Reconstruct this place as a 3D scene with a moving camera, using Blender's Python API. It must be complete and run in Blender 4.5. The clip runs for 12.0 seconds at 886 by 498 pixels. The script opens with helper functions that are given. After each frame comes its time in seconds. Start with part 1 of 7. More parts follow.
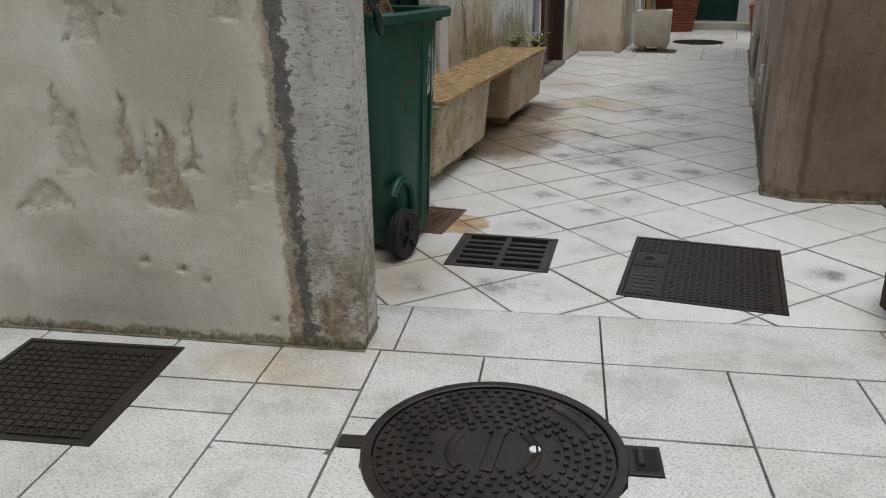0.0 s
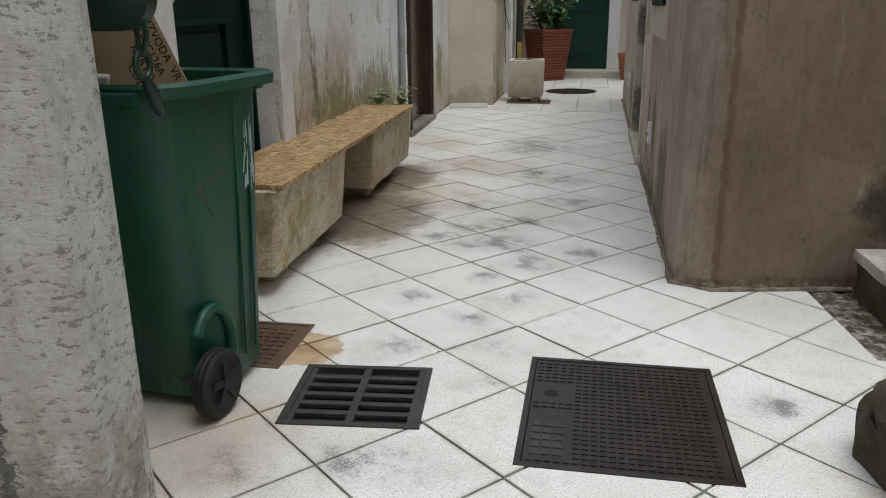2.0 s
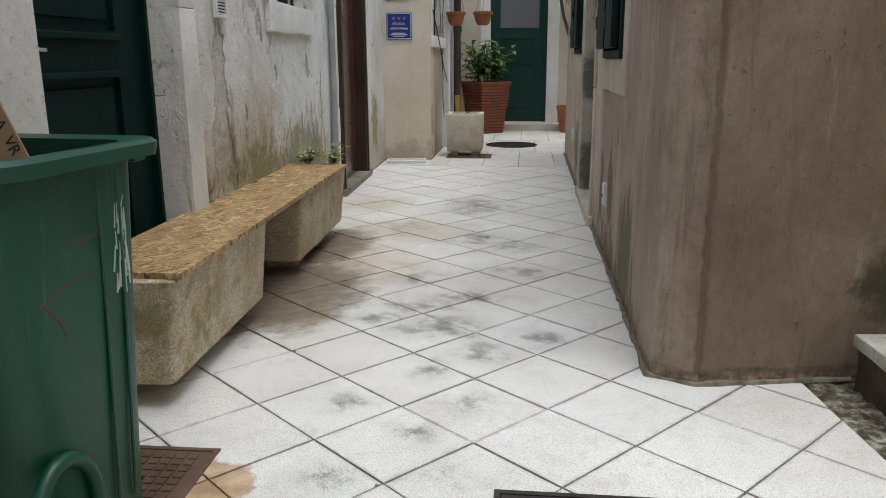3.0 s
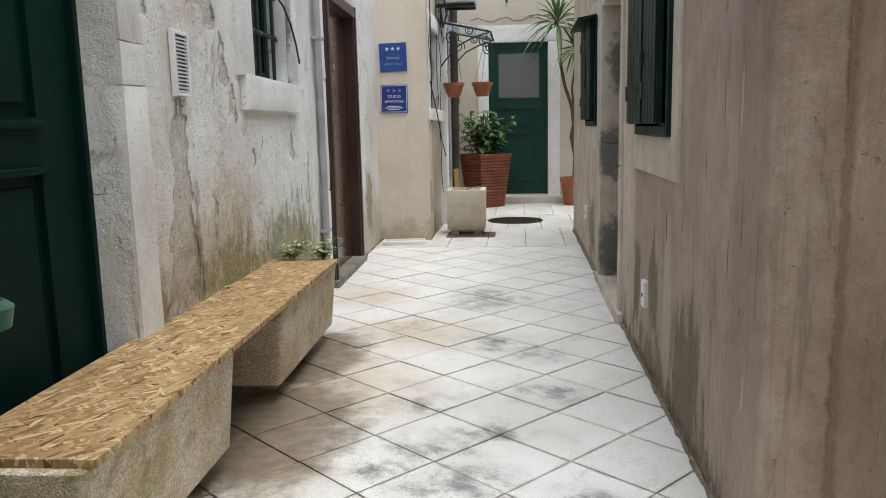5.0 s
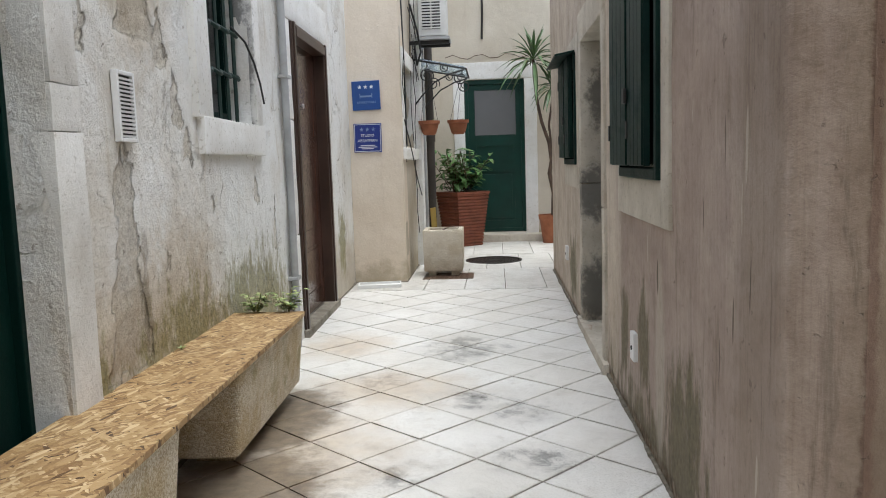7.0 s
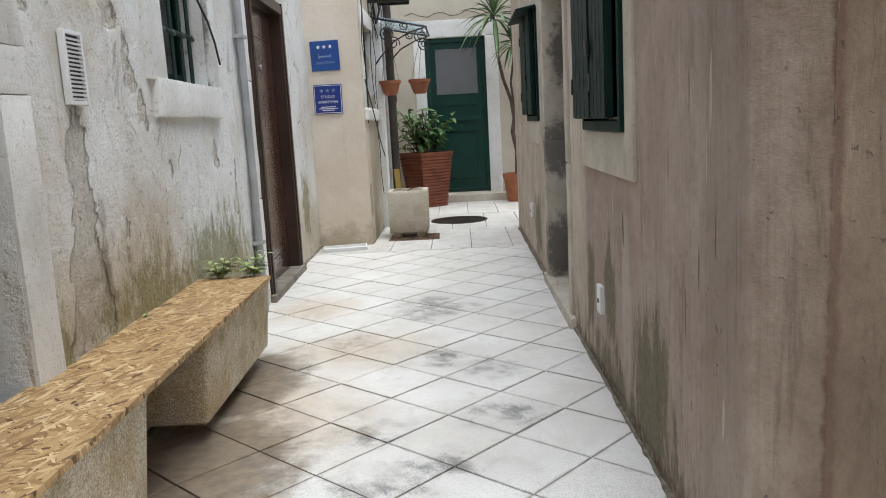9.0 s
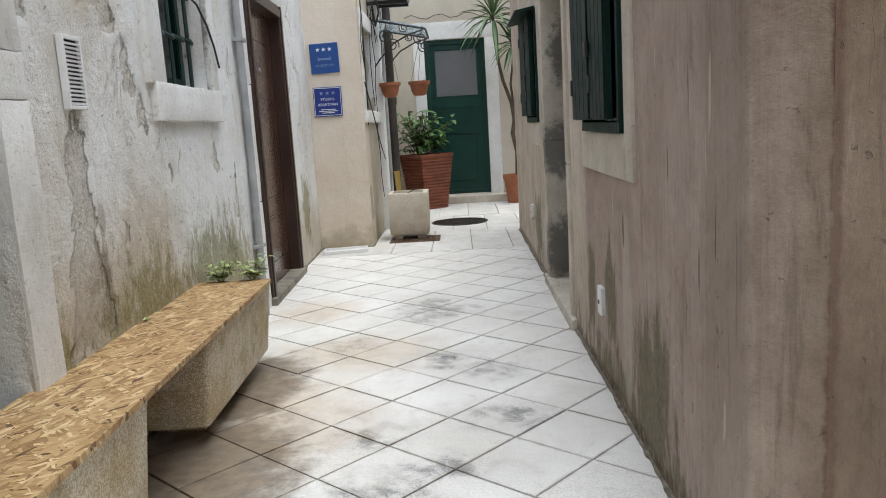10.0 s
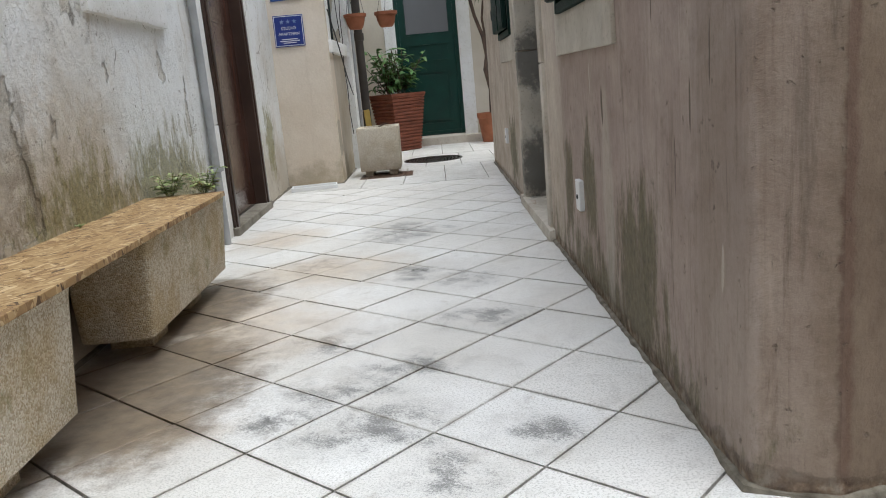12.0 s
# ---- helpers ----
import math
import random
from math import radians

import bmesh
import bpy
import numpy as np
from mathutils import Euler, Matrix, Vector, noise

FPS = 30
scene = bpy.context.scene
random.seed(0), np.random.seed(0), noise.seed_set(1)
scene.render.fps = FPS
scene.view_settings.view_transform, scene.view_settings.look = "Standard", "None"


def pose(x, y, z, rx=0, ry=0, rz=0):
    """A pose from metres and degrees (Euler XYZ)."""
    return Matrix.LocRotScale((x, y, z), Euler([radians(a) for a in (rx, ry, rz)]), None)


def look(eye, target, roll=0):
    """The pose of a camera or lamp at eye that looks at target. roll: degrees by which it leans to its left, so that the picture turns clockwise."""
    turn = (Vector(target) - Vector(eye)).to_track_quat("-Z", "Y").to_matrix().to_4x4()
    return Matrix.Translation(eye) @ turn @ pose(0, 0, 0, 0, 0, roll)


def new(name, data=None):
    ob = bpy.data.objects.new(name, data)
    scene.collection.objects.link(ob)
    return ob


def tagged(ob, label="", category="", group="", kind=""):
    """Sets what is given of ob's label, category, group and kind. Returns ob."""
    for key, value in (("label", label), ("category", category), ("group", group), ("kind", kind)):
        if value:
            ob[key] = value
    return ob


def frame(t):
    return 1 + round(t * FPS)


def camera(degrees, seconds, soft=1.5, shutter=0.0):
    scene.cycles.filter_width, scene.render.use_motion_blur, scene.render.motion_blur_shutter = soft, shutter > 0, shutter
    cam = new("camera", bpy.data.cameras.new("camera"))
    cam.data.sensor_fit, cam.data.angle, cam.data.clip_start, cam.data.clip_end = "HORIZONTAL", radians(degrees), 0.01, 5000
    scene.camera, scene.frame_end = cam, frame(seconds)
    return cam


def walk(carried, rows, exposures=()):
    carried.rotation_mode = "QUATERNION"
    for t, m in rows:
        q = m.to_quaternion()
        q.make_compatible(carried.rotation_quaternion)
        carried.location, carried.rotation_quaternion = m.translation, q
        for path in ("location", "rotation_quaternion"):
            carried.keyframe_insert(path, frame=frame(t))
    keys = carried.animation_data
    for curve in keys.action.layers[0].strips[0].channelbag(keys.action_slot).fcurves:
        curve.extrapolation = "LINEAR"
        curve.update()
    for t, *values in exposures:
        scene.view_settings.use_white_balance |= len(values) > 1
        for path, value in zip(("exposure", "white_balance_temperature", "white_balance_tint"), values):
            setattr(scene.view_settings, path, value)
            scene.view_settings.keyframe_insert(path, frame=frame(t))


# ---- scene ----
cam = camera(59.5, 12.0, soft=1.0)
PATH = [
    (0, (0.218, 0.285, 1.102), (-0.422, 2.047, 0.405), -0.8),
    (0.5, (0.184, 0.433, 1.104), (-0.461, 2.195, 0.411), -1.1),
    (1, (0.192, 0.674, 1.114), (-0.374, 2.494, 0.506), -0.2),
    (1.5, (0.156, 0.903, 1.098), (-0.291, 2.757, 0.499), 0.0),
    (2, (0.092, 1.117, 1.103), (-0.269, 2.992, 0.507), -0.6),
    (2.5, (0.045, 1.375, 1.101), (-0.274, 3.274, 0.563), -1.4),
    (3, (0.003, 1.626, 1.103), (-0.206, 3.557, 0.626), -0.3),
    (3.5, (-0.128, 1.817, 1.128), (-0.341, 3.767, 0.735), -1.8),
    (5.3, (-0.147, 2.439, 1.17), (-0.333, 4.41, 0.89), -0.9),
    (5.5, (-0.164, 2.501, 1.18), (-0.33, 4.477, 0.92), -1.1),
    (6, (-0.182, 2.579, 1.178), (-0.322, 4.556, 0.914), -2.2),
    (6.5, (-0.158, 2.599, 1.19), (-0.304, 4.58, 0.96), -1.6),
    (7, (-0.141, 2.607, 1.189), (-0.283, 4.589, 0.966), -1.8),
    (7.5, (-0.143, 2.623, 1.167), (-0.24, 4.595, 0.852), -2.3),
    (9.5, (-0.146, 2.625, 1.171), (-0.2, 4.598, 0.848), -3.2),
    (10, (-0.142, 2.628, 1.172), (-0.201, 4.602, 0.853), -3.5),
    (10.5, (-0.131, 2.643, 1.149), (-0.282, 4.609, 0.812), -3.8),
    (11, (-0.101, 2.754, 1.044), (-0.255, 4.728, 0.758), -4.7),
    (11.5, (-0.111, 2.831, 0.905), (-0.157, 4.806, 0.592), -4.8),
    (12, (-0.114, 2.839, 0.861), (-0.128, 4.795, 0.442), -5.2),
]
walk(cam, [(t, look(eye, target, roll)) for t, eye, target, roll in PATH],
     exposures=[(0.0, 0.66, 6500, 10), (1.5, 0.80, 6500, 10), (3.0, 1.05, 6500, 10), (5.5, 1.54, 6550, 10), (7.0, 1.55, 6480, 10), (9.5, 1.56, 6400, 10), (10.5, 1.56, 6380, 10), (12.0, 1.42, 6300, 10)])


# ---- light ----
world = bpy.data.worlds.new("overcast_sky")
scene.world = world
world.use_nodes = True
wt = world.node_tree
wt.nodes.clear()
w_out = wt.nodes.new("ShaderNodeOutputWorld")
w_bg = wt.nodes.new("ShaderNodeBackground")
w_sky = wt.nodes.new("ShaderNodeTexSky")
w_hsv = wt.nodes.new("ShaderNodeHueSaturation")
w_sky.sky_type = "NISHITA"
w_sky.sun_disc = False
w_sky.sun_elevation = radians(79)
w_sky.sun_rotation = radians(127)
w_hsv.inputs["Saturation"].default_value = 0.45
w_bg.inputs["Strength"].default_value = 0.15
wt.links.new(w_sky.outputs["Color"], w_hsv.inputs["Color"])
wt.links.new(w_hsv.outputs["Color"], w_bg.inputs["Color"])
wt.links.new(w_bg.outputs["Background"], w_out.inputs["Surface"])

sun = new("sun", bpy.data.lights.new("sun", "SUN"))
sun.data.energy = 0.9
sun.data.angle = radians(40)
sun.data.color = (0.96, 1.0, 0.96)
sun.matrix_world = look((0, 0, 8), (-1.2, 0.9, 0))


# ---- materials ----
class Nodes:
    """Short hand for building a node material."""

    def __init__(self, name):
        self.m = bpy.data.materials.new(name)
        self.m.use_nodes = True
        self.t = self.m.node_tree
        self.t.nodes.clear()
        self.out = self.t.nodes.new("ShaderNodeOutputMaterial")
        self.b = self.t.nodes.new("ShaderNodeBsdfPrincipled")
        self.t.links.new(self.b.outputs["BSDF"], self.out.inputs["Surface"])
        self.world = self.t.nodes.new("ShaderNodeNewGeometry").outputs["Position"]
        self.local = self.t.nodes.new("ShaderNodeTexCoord").outputs["Object"]
        self.rand = self.t.nodes.new("ShaderNodeObjectInfo").outputs["Random"]
        self.v = self.world

    def put(self, sock, val):
        if isinstance(val, bpy.types.NodeSocket):
            self.t.links.new(val, sock)
        elif isinstance(val, tuple):
            sock.default_value = val if len(val) == len(sock.default_value) else (*val, 1.0)
        else:
            sock.default_value = val

    def scaled(self, s, v=None, rot=(0, 0, 0)):
        n = self.t.nodes.new("ShaderNodeMapping")
        n.vector_type = "TEXTURE"
        n.inputs["Scale"].default_value = tuple(1.0 / k for k in s)
        n.inputs["Rotation"].default_value = rot
        self.put(n.inputs["Vector"], v or self.v)
        return n.outputs["Vector"]

    def noise(self, scale, detail=4.0, rough=0.55, v=None, warp=0.0):
        n = self.t.nodes.new("ShaderNodeTexNoise")
        self.put(n.inputs["Vector"], v or self.v)
        n.inputs["Scale"].default_value = scale
        n.inputs["Detail"].default_value = detail
        n.inputs["Roughness"].default_value = rough
        n.inputs["Distortion"].default_value = warp
        return n.outputs["Fac"]

    def warped(self, amount, scale):
        """The place, pushed about by noise."""
        k = self.t.nodes.new("ShaderNodeTexNoise")
        self.put(k.inputs["Vector"], self.v)
        k.inputs["Scale"].default_value = scale
        k.inputs["Detail"].default_value = 5.0
        o = self.t.nodes.new("ShaderNodeVectorMath")
        o.operation = "MULTIPLY_ADD"
        self.put(o.inputs[0], k.outputs["Color"])
        o.inputs[1].default_value = (amount, amount, amount)
        self.put(o.inputs[2], self.v)
        return o.outputs[0]

    def cells(self, scale, v=None, out="Color", feature="F1", rnd=1.0):
        n = self.t.nodes.new("ShaderNodeTexVoronoi")
        n.feature = feature
        self.put(n.inputs["Vector"], v or self.v)
        n.inputs["Scale"].default_value = scale
        n.inputs["Randomness"].default_value = rnd
        return n.outputs[out]

    def calc(self, op, a, b=0.0, c=0.0):
        n = self.t.nodes.new("ShaderNodeMath")
        n.operation = op
        for s, val in zip(n.inputs, (a, b, c)):
            self.put(s, val)
        return n.outputs[0]

    def step(self, a, lo, hi):
        n = self.t.nodes.new("ShaderNodeMapRange")
        n.interpolation_type = "SMOOTHSTEP"
        self.put(n.inputs[0], a)
        n.inputs[1].default_value = lo
        n.inputs[2].default_value = hi
        return n.outputs[0]

    def mix(self, fac, a, b, kind="MIX"):
        n = self.t.nodes.new("ShaderNodeMix")
        n.data_type = "RGBA"
        n.blend_type = kind
        self.put(n.inputs["Factor"], fac)
        self.put(n.inputs[6], a)
        self.put(n.inputs[7], b)
        return n.outputs[2]

    def ramp(self, fac, *stops):
        n = self.t.nodes.new("ShaderNodeValToRGB")
        self.put(n.inputs["Fac"], fac)
        e = n.color_ramp.elements
        while len(e) < len(stops):
            e.new(0.5)
        for k, (p, c) in zip(e, stops):
            k.position = p
            k.color = (*c, 1.0)
        return n.outputs["Color"]

    def axis(self, k, v=None):
        n = self.t.nodes.new("ShaderNodeSeparateXYZ")
        self.put(n.inputs[0], v or self.v)
        return n.outputs[k]

    def blob(self, centre, size, v=None):
        """1 in the middle of an ellipsoid, falling to 0 at its rim."""
        n = self.t.nodes.new("ShaderNodeVectorMath")
        n.operation = "SUBTRACT"
        self.put(n.inputs[0], v or self.v)
        n.inputs[1].default_value = centre
        d = self.t.nodes.new("ShaderNodeVectorMath")
        d.operation = "DIVIDE"
        self.put(d.inputs[0], n.outputs[0])
        d.inputs[1].default_value = size
        l = self.t.nodes.new("ShaderNodeVectorMath")
        l.operation = "LENGTH"
        self.put(l.inputs[0], d.outputs[0])
        return self.calc("MAXIMUM", self.calc("SUBTRACT", 1.0, l.outputs["Value"]), 0.0)

    def attr(self, name):
        n = self.t.nodes.new("ShaderNodeAttribute")
        n.attribute_name = name
        return n.outputs["Fac"]

    def marks(self, places):
        """1 on small slashes (centre, size) of a wall."""
        res = 0.0
        for centre, size in places:
            res = self.calc("MAXIMUM", res, self.blob(centre, size))
        return res

    def bump(self, height, dist, strength=1.0, normal=None):
        n = self.t.nodes.new("ShaderNodeBump")
        n.inputs["Strength"].default_value = strength
        n.inputs["Distance"].default_value = dist
        self.put(n.inputs["Height"], height)
        if normal:
            self.put(n.inputs["Normal"], normal)
        return n.outputs["Normal"]

    def done(self, color, rough=0.8, normal=None, metal=0.0, spec=0.5, **more):
        self.put(self.b.inputs["Base Color"], color)
        self.put(self.b.inputs["Roughness"], rough)
        self.put(self.b.inputs["Metallic"], metal)
        self.put(self.b.inputs["Specular IOR Level"], spec)
        if normal:
            self.put(self.b.inputs["Normal"], normal)
        for k, val in more.items():
            self.put(self.b.inputs[k.replace("_", " ")], val)
        return self.m


def plaster_left():
    n = Nodes("lime_plaster")
    big, mid, fine = n.noise(0.9, 5, 0.6, warp=0.6), n.noise(5.5, 7, 0.7, warp=0.3), n.noise(75, 4, 0.7)
    col = n.ramp(big, (0.32, (0.60, 0.545, 0.455)), (0.44, (0.76, 0.74, 0.69)), (0.58, (0.86, 0.865, 0.845)))
    col = n.mix(n.calc("MULTIPLY", n.step(mid, 0.56, 0.72), 0.40), col, (0.62, 0.55, 0.44))
    # flaked patches that bare the coarse coat
    flake = n.calc("MULTIPLY", n.step(n.noise(2.6, 9, 0.74, warp=0.8), 0.57, 0.585), n.step(n.noise(0.8, 2), 0.44, 0.55))
    torn = n.attr("torn")
    rag = n.calc("ADD", torn, n.calc("MULTIPLY", n.calc("SUBTRACT", n.noise(30, 7, 0.75), 0.5), 1.2))
    flake = n.calc("MAXIMUM", n.calc("MULTIPLY", flake, 0.5), n.step(rag, 0.35, 0.75))
    # broken dark line that paints the undercut shade along torn edges
    lip = n.calc("MULTIPLY", n.calc("MULTIPLY", n.step(torn, 0.05, 0.4), n.step(torn, 0.95, 0.6)), n.step(n.noise(9, 5, 0.7), 0.52, 0.62))
    col = n.mix(n.calc("MULTIPLY", flake, 0.5), col, n.ramp(n.noise(42, 6, 0.74), (0.36, (0.25, 0.185, 0.115)), (0.48, (0.60, 0.53, 0.41)), (0.62, (0.80, 0.75, 0.65))))
    beige = n.calc("MAXIMUM", n.blob((-1.45, 5.55, 0.45), (0.6, 1.35, 0.85)), n.blob((-1.45, 5.45, 1.95), (0.6, 0.5, 0.7)))
    beige = n.calc("ADD", beige, n.calc("MULTIPLY", n.calc("SUBTRACT", n.noise(3.4, 8, 0.72, warp=0.5), 0.5), 1.4))
    col = n.mix(n.calc("MULTIPLY", n.step(beige, 0.36, 0.62), 0.62), col, n.ramp(n.noise(10, 7, 0.72), (0.35, (0.46, 0.37, 0.26)), (0.65, (0.70, 0.62, 0.50))))
    # water runs, brown and green
    run = n.noise(1.0, 6, 0.65, v=n.scaled((9, 9, 0.9)))
    col = n.mix(n.calc("MULTIPLY", n.step(run, 0.58, 0.72), 0.35), col, (0.50, 0.41, 0.28))
    z = n.axis(2)
    low = n.calc("ADD", n.calc("MULTIPLY", n.step(z, 0.95, 0.1), 0.7), n.calc("MULTIPLY", n.noise(6, 7, 0.7, warp=0.5), 0.6))
    col = n.mix(n.calc("MULTIPLY", n.step(low, 0.56, 0.95), 0.6), col, (0.46, 0.375, 0.26))
    m1 = n.calc("MAXIMUM", n.blob((-1.5, 6.75, 0.40), (0.6, 1.4, 0.66)), n.calc("MULTIPLY", n.blob((-1.46, 5.80, 0.42), (0.6, 1.0, 0.62)), 0.9))
    m3 = n.blob((-1.58, 9.6, 0.5), (0.5, 0.35, 0.6))
    m4 = n.blob((-1.46, 4.98, 0.4), (0.5, 0.2, 0.5))
    moss = n.calc("ADD", n.calc("MAXIMUM", m1, n.calc("MAXIMUM", m3, m4)), n.calc("MULTIPLY", n.calc("SUBTRACT", n.noise(16, 8, 0.75, v=n.scaled((1, 1, 0.45))), 0.5), 1.5))
    col = n.mix(n.calc("MULTIPLY", n.step(moss, 0.34, 0.70), 0.75), col, n.ramp(n.noise(50, 3), (0.3, (0.14, 0.125, 0.035)), (0.7, (0.34, 0.30, 0.11))))
    # the long dark run under the vent
    dark = n.calc("ADD", n.blob((-1.46, 5.39, 0.72), (0.6, 0.085, 0.62)), n.calc("MULTIPLY", n.calc("SUBTRACT", n.noise(20, 8, 0.8, v=n.scaled((1, 1, 0.35))), 0.5), 1.8))
    col = n.mix(n.calc("MULTIPLY", n.step(dark, 0.46, 0.85), 0.6), col, (0.16, 0.125, 0.075))
    col = n.mix(n.calc("MULTIPLY", lip, 0.45), col, (0.17, 0.135, 0.09))
    rough = n.noise(30, 8, 0.8)
    col = n.mix(n.calc("MULTIPLY", n.step(rough, 0.46, 0.34), 0.4), col, n.mix(1.0, col, (0.62, 0.57, 0.50), "MULTIPLY"))
    # hair cracks and small chips
    crack = n.cells(2.3, v=n.scaled((1, 1, 0.8), v=n.warped(0.16, 5.0)), out="Distance", feature="DISTANCE_TO_EDGE")
    crack = n.calc("MULTIPLY", n.step(crack, 0.010, 0.004), n.step(n.noise(1.7, 3), 0.53, 0.60))
    col = n.mix(n.calc("MULTIPLY", crack, 0.6), col, (0.22, 0.18, 0.13))
    pit = n.step(n.noise(26, 4, 0.65), 0.66, 0.68)
    col = n.mix(n.calc("MULTIPLY", pit, 0.6), col, (0.30, 0.25, 0.19))
    col = n.mix(fine, col, n.mix(1.0, col, (0.86, 0.85, 0.83), "MULTIPLY"))
    h = n.calc("ADD", n.calc("MULTIPLY", n.noise(5, 4, 0.5), 1.0), n.calc("ADD", n.calc("MULTIPLY", fine, 0.18), n.calc("MULTIPLY", n.noise(17, 6, 0.68), 0.55)))
    h = n.calc("SUBTRACT", h, n.calc("MULTIPLY", flake, n.calc("ADD", 0.30, n.calc("MULTIPLY", n.noise(34, 6, 0.72), 1.1))))
    h = n.calc("SUBTRACT", h, n.calc("MULTIPLY", n.calc("MAXIMUM", pit, crack), 0.45))
    h = n.calc("ADD", h, n.calc("MULTIPLY", n.noise(48, 6, 0.75), 0.28))
    return n.done(col, 0.9, n.bump(h, 0.026, 1.0), spec=0.2)


def plaster_right():
    n = Nodes("old_painted_render")
    big, mid = n.noise(1.3, 6, 0.65, warp=0.4), n.noise(7, 8, 0.74, warp=0.3)
    col = n.ramp(big, (0.32, (0.330, 0.250, 0.205)), (0.5, (0.450, 0.358, 0.308)), (0.66, (0.55, 0.46, 0.405)))
    pale = n.calc("ADD", n.step(n.axis(1), 6.0, 6.8), n.calc("MULTIPLY", n.calc("SUBTRACT", n.noise(2.5, 7, 0.7), 0.5), 0.8))
    col = n.mix(n.calc("MULTIPLY", n.step(pale, 0.35, 0.75), 0.7), col, n.ramp(n.noise(3, 7, 0.7), (0.36, (0.48, 0.405, 0.315)), (0.62, (0.74, 0.665, 0.555))))
    col = n.mix(n.calc("MULTIPLY", n.step(mid, 0.47, 0.34), 0.22), col, (0.215, 0.160, 0.118))
    col = n.mix(n.calc("MULTIPLY", n.step(mid, 0.56, 0.70), 0.22), col, (0.52, 0.46, 0.395))
    # browner coat round the house corner and on the street front
    brown = n.calc("ADD", n.step(n.axis(1), 4.85, 4.30), n.calc("MULTIPLY", n.calc("SUBTRACT", n.noise(2.6, 7, 0.7, v=n.scaled((1, 1, 0.5))), 0.5), 0.9))
    brown = n.calc("MAXIMUM", n.step(brown, 0.35, 0.75), n.step(n.axis(0), 0.47, 0.56))
    bcol = n.ramp(n.noise(1.6, 7, 0.7, warp=0.5), (0.33, (0.140, 0.094, 0.056)), (0.5, (0.195, 0.140, 0.092)), (0.66, (0.262, 0.198, 0.140)))
    front = n.step(n.axis(0), 0.50, 0.58)
    col = n.mix(n.calc("MULTIPLY", brown, n.calc("ADD", 0.32, n.calc("MULTIPLY", front, 0.55))), col, bcol)
    # lighter worn band and a red seam beside the corner
    side = n.calc("ADD", n.axis(0), n.calc("MULTIPLY", n.calc("SUBTRACT", n.noise(9, 6, 0.7), 0.5), 0.05))
    band = n.calc("MULTIPLY", n.step(side, 0.462, 0.475), n.step(side, 0.60, 0.585))
    col = n.mix(n.calc("MULTIPLY", band, 0.6), col, n.ramp(n.noise(8, 7, 0.72), (0.36, (0.23, 0.165, 0.12)), (0.62, (0.39, 0.31, 0.245))))
    seam = n.calc("MULTIPLY", n.step(side, 0.592, 0.600), n.step(side, 0.630, 0.612))
    col = n.mix(n.calc("MULTIPLY", seam, 0.58), col, (0.13, 0.07, 0.05))
    # uneven dark and pale runs
    streak = n.noise(1.0, 7, 0.72, v=n.scaled((11, 11, 1.0)), warp=0.4)
    where = n.step(n.noise(1.5, 3), 0.46, 0.60)
    col = n.mix(n.calc("MULTIPLY", n.calc("MULTIPLY", n.step(streak, 0.55, 0.68), where), 0.5), col, (0.50, 0.44, 0.375))
    col = n.mix(n.calc("MULTIPLY", n.calc("MULTIPLY", n.step(streak, 0.45, 0.33), n.step(n.noise(1.2, 3, v=n.scaled((1, 1, 0.6))), 0.42, 0.58)), 0.65), col, (0.135, 0.100, 0.072))
    comb = n.noise(1.0, 5, 0.7, v=n.scaled((70, 70, 1.6)))
    along = n.calc("SUBTRACT", 1.0, n.calc("MULTIPLY", front, 0.8))
    col = n.mix(n.calc("MULTIPLY", n.calc("MULTIPLY", n.step(comb, 0.50, 0.66), 0.26), along), col, n.mix(1.0, col, (1.32, 1.30, 1.28), "MULTIPLY"))
    col = n.mix(n.calc("MULTIPLY", n.calc("MULTIPLY", n.step(comb, 0.48, 0.32), 0.28), along), col, n.mix(1.0, col, (0.62, 0.58, 0.54), "MULTIPLY"))
    strips = n.noise(1.0, 3, 0.6, v=n.scaled((7, 7, 0.35)))
    col = n.mix(n.calc("MULTIPLY", n.calc("MULTIPLY", n.step(strips, 0.52, 0.56), 0.20), along), col, (0.42, 0.33, 0.285))
    line = n.noise(1.0, 4, 0.6, v=n.scaled((5.5, 5.5, 1.1)))
    line = n.calc("MULTIPLY", n.step(n.calc("ABSOLUTE", n.calc("SUBTRACT", line, 0.5)), 0.007, 0.002), n.step(n.noise(2.2, 3), 0.54, 0.60))
    col = n.mix(n.calc("MULTIPLY", line, 0.10), col, (0.11, 0.08, 0.06))
    spot = n.blob((0.45, 5.15, 0.15), (0.4, 0.55, 0.62))
    spot = n.calc("MAXIMUM", spot, n.blob((0.45, 6.28, 0.36), (0.4, 0.20, 0.5)))
    spot = n.calc("MAXIMUM", spot, n.blob((0.45, 5.82, 0.42), (0.4, 0.22, 0.42)))
    spot = n.calc("MAXIMUM", spot, n.blob((0.45, 5.02, 0.34), (0.4, 0.28, 0.36)))
    spot = n.calc("MAXIMUM", spot, n.blob((0.45, 8.8, 0.3), (0.4, 0.5, 0.5)))
    spot = n.calc("MAXIMUM", spot, n.calc("MULTIPLY", n.blob((0.45, 5.6, 0.0), (0.4, 2.2, 0.40)), 0.9))
    moss = n.calc("ADD", spot, n.calc("MULTIPLY", n.calc("SUBTRACT", n.noise(1.0, 8, 0.76, v=n.scaled((13, 13, 4.5))), 0.5), 1.9))
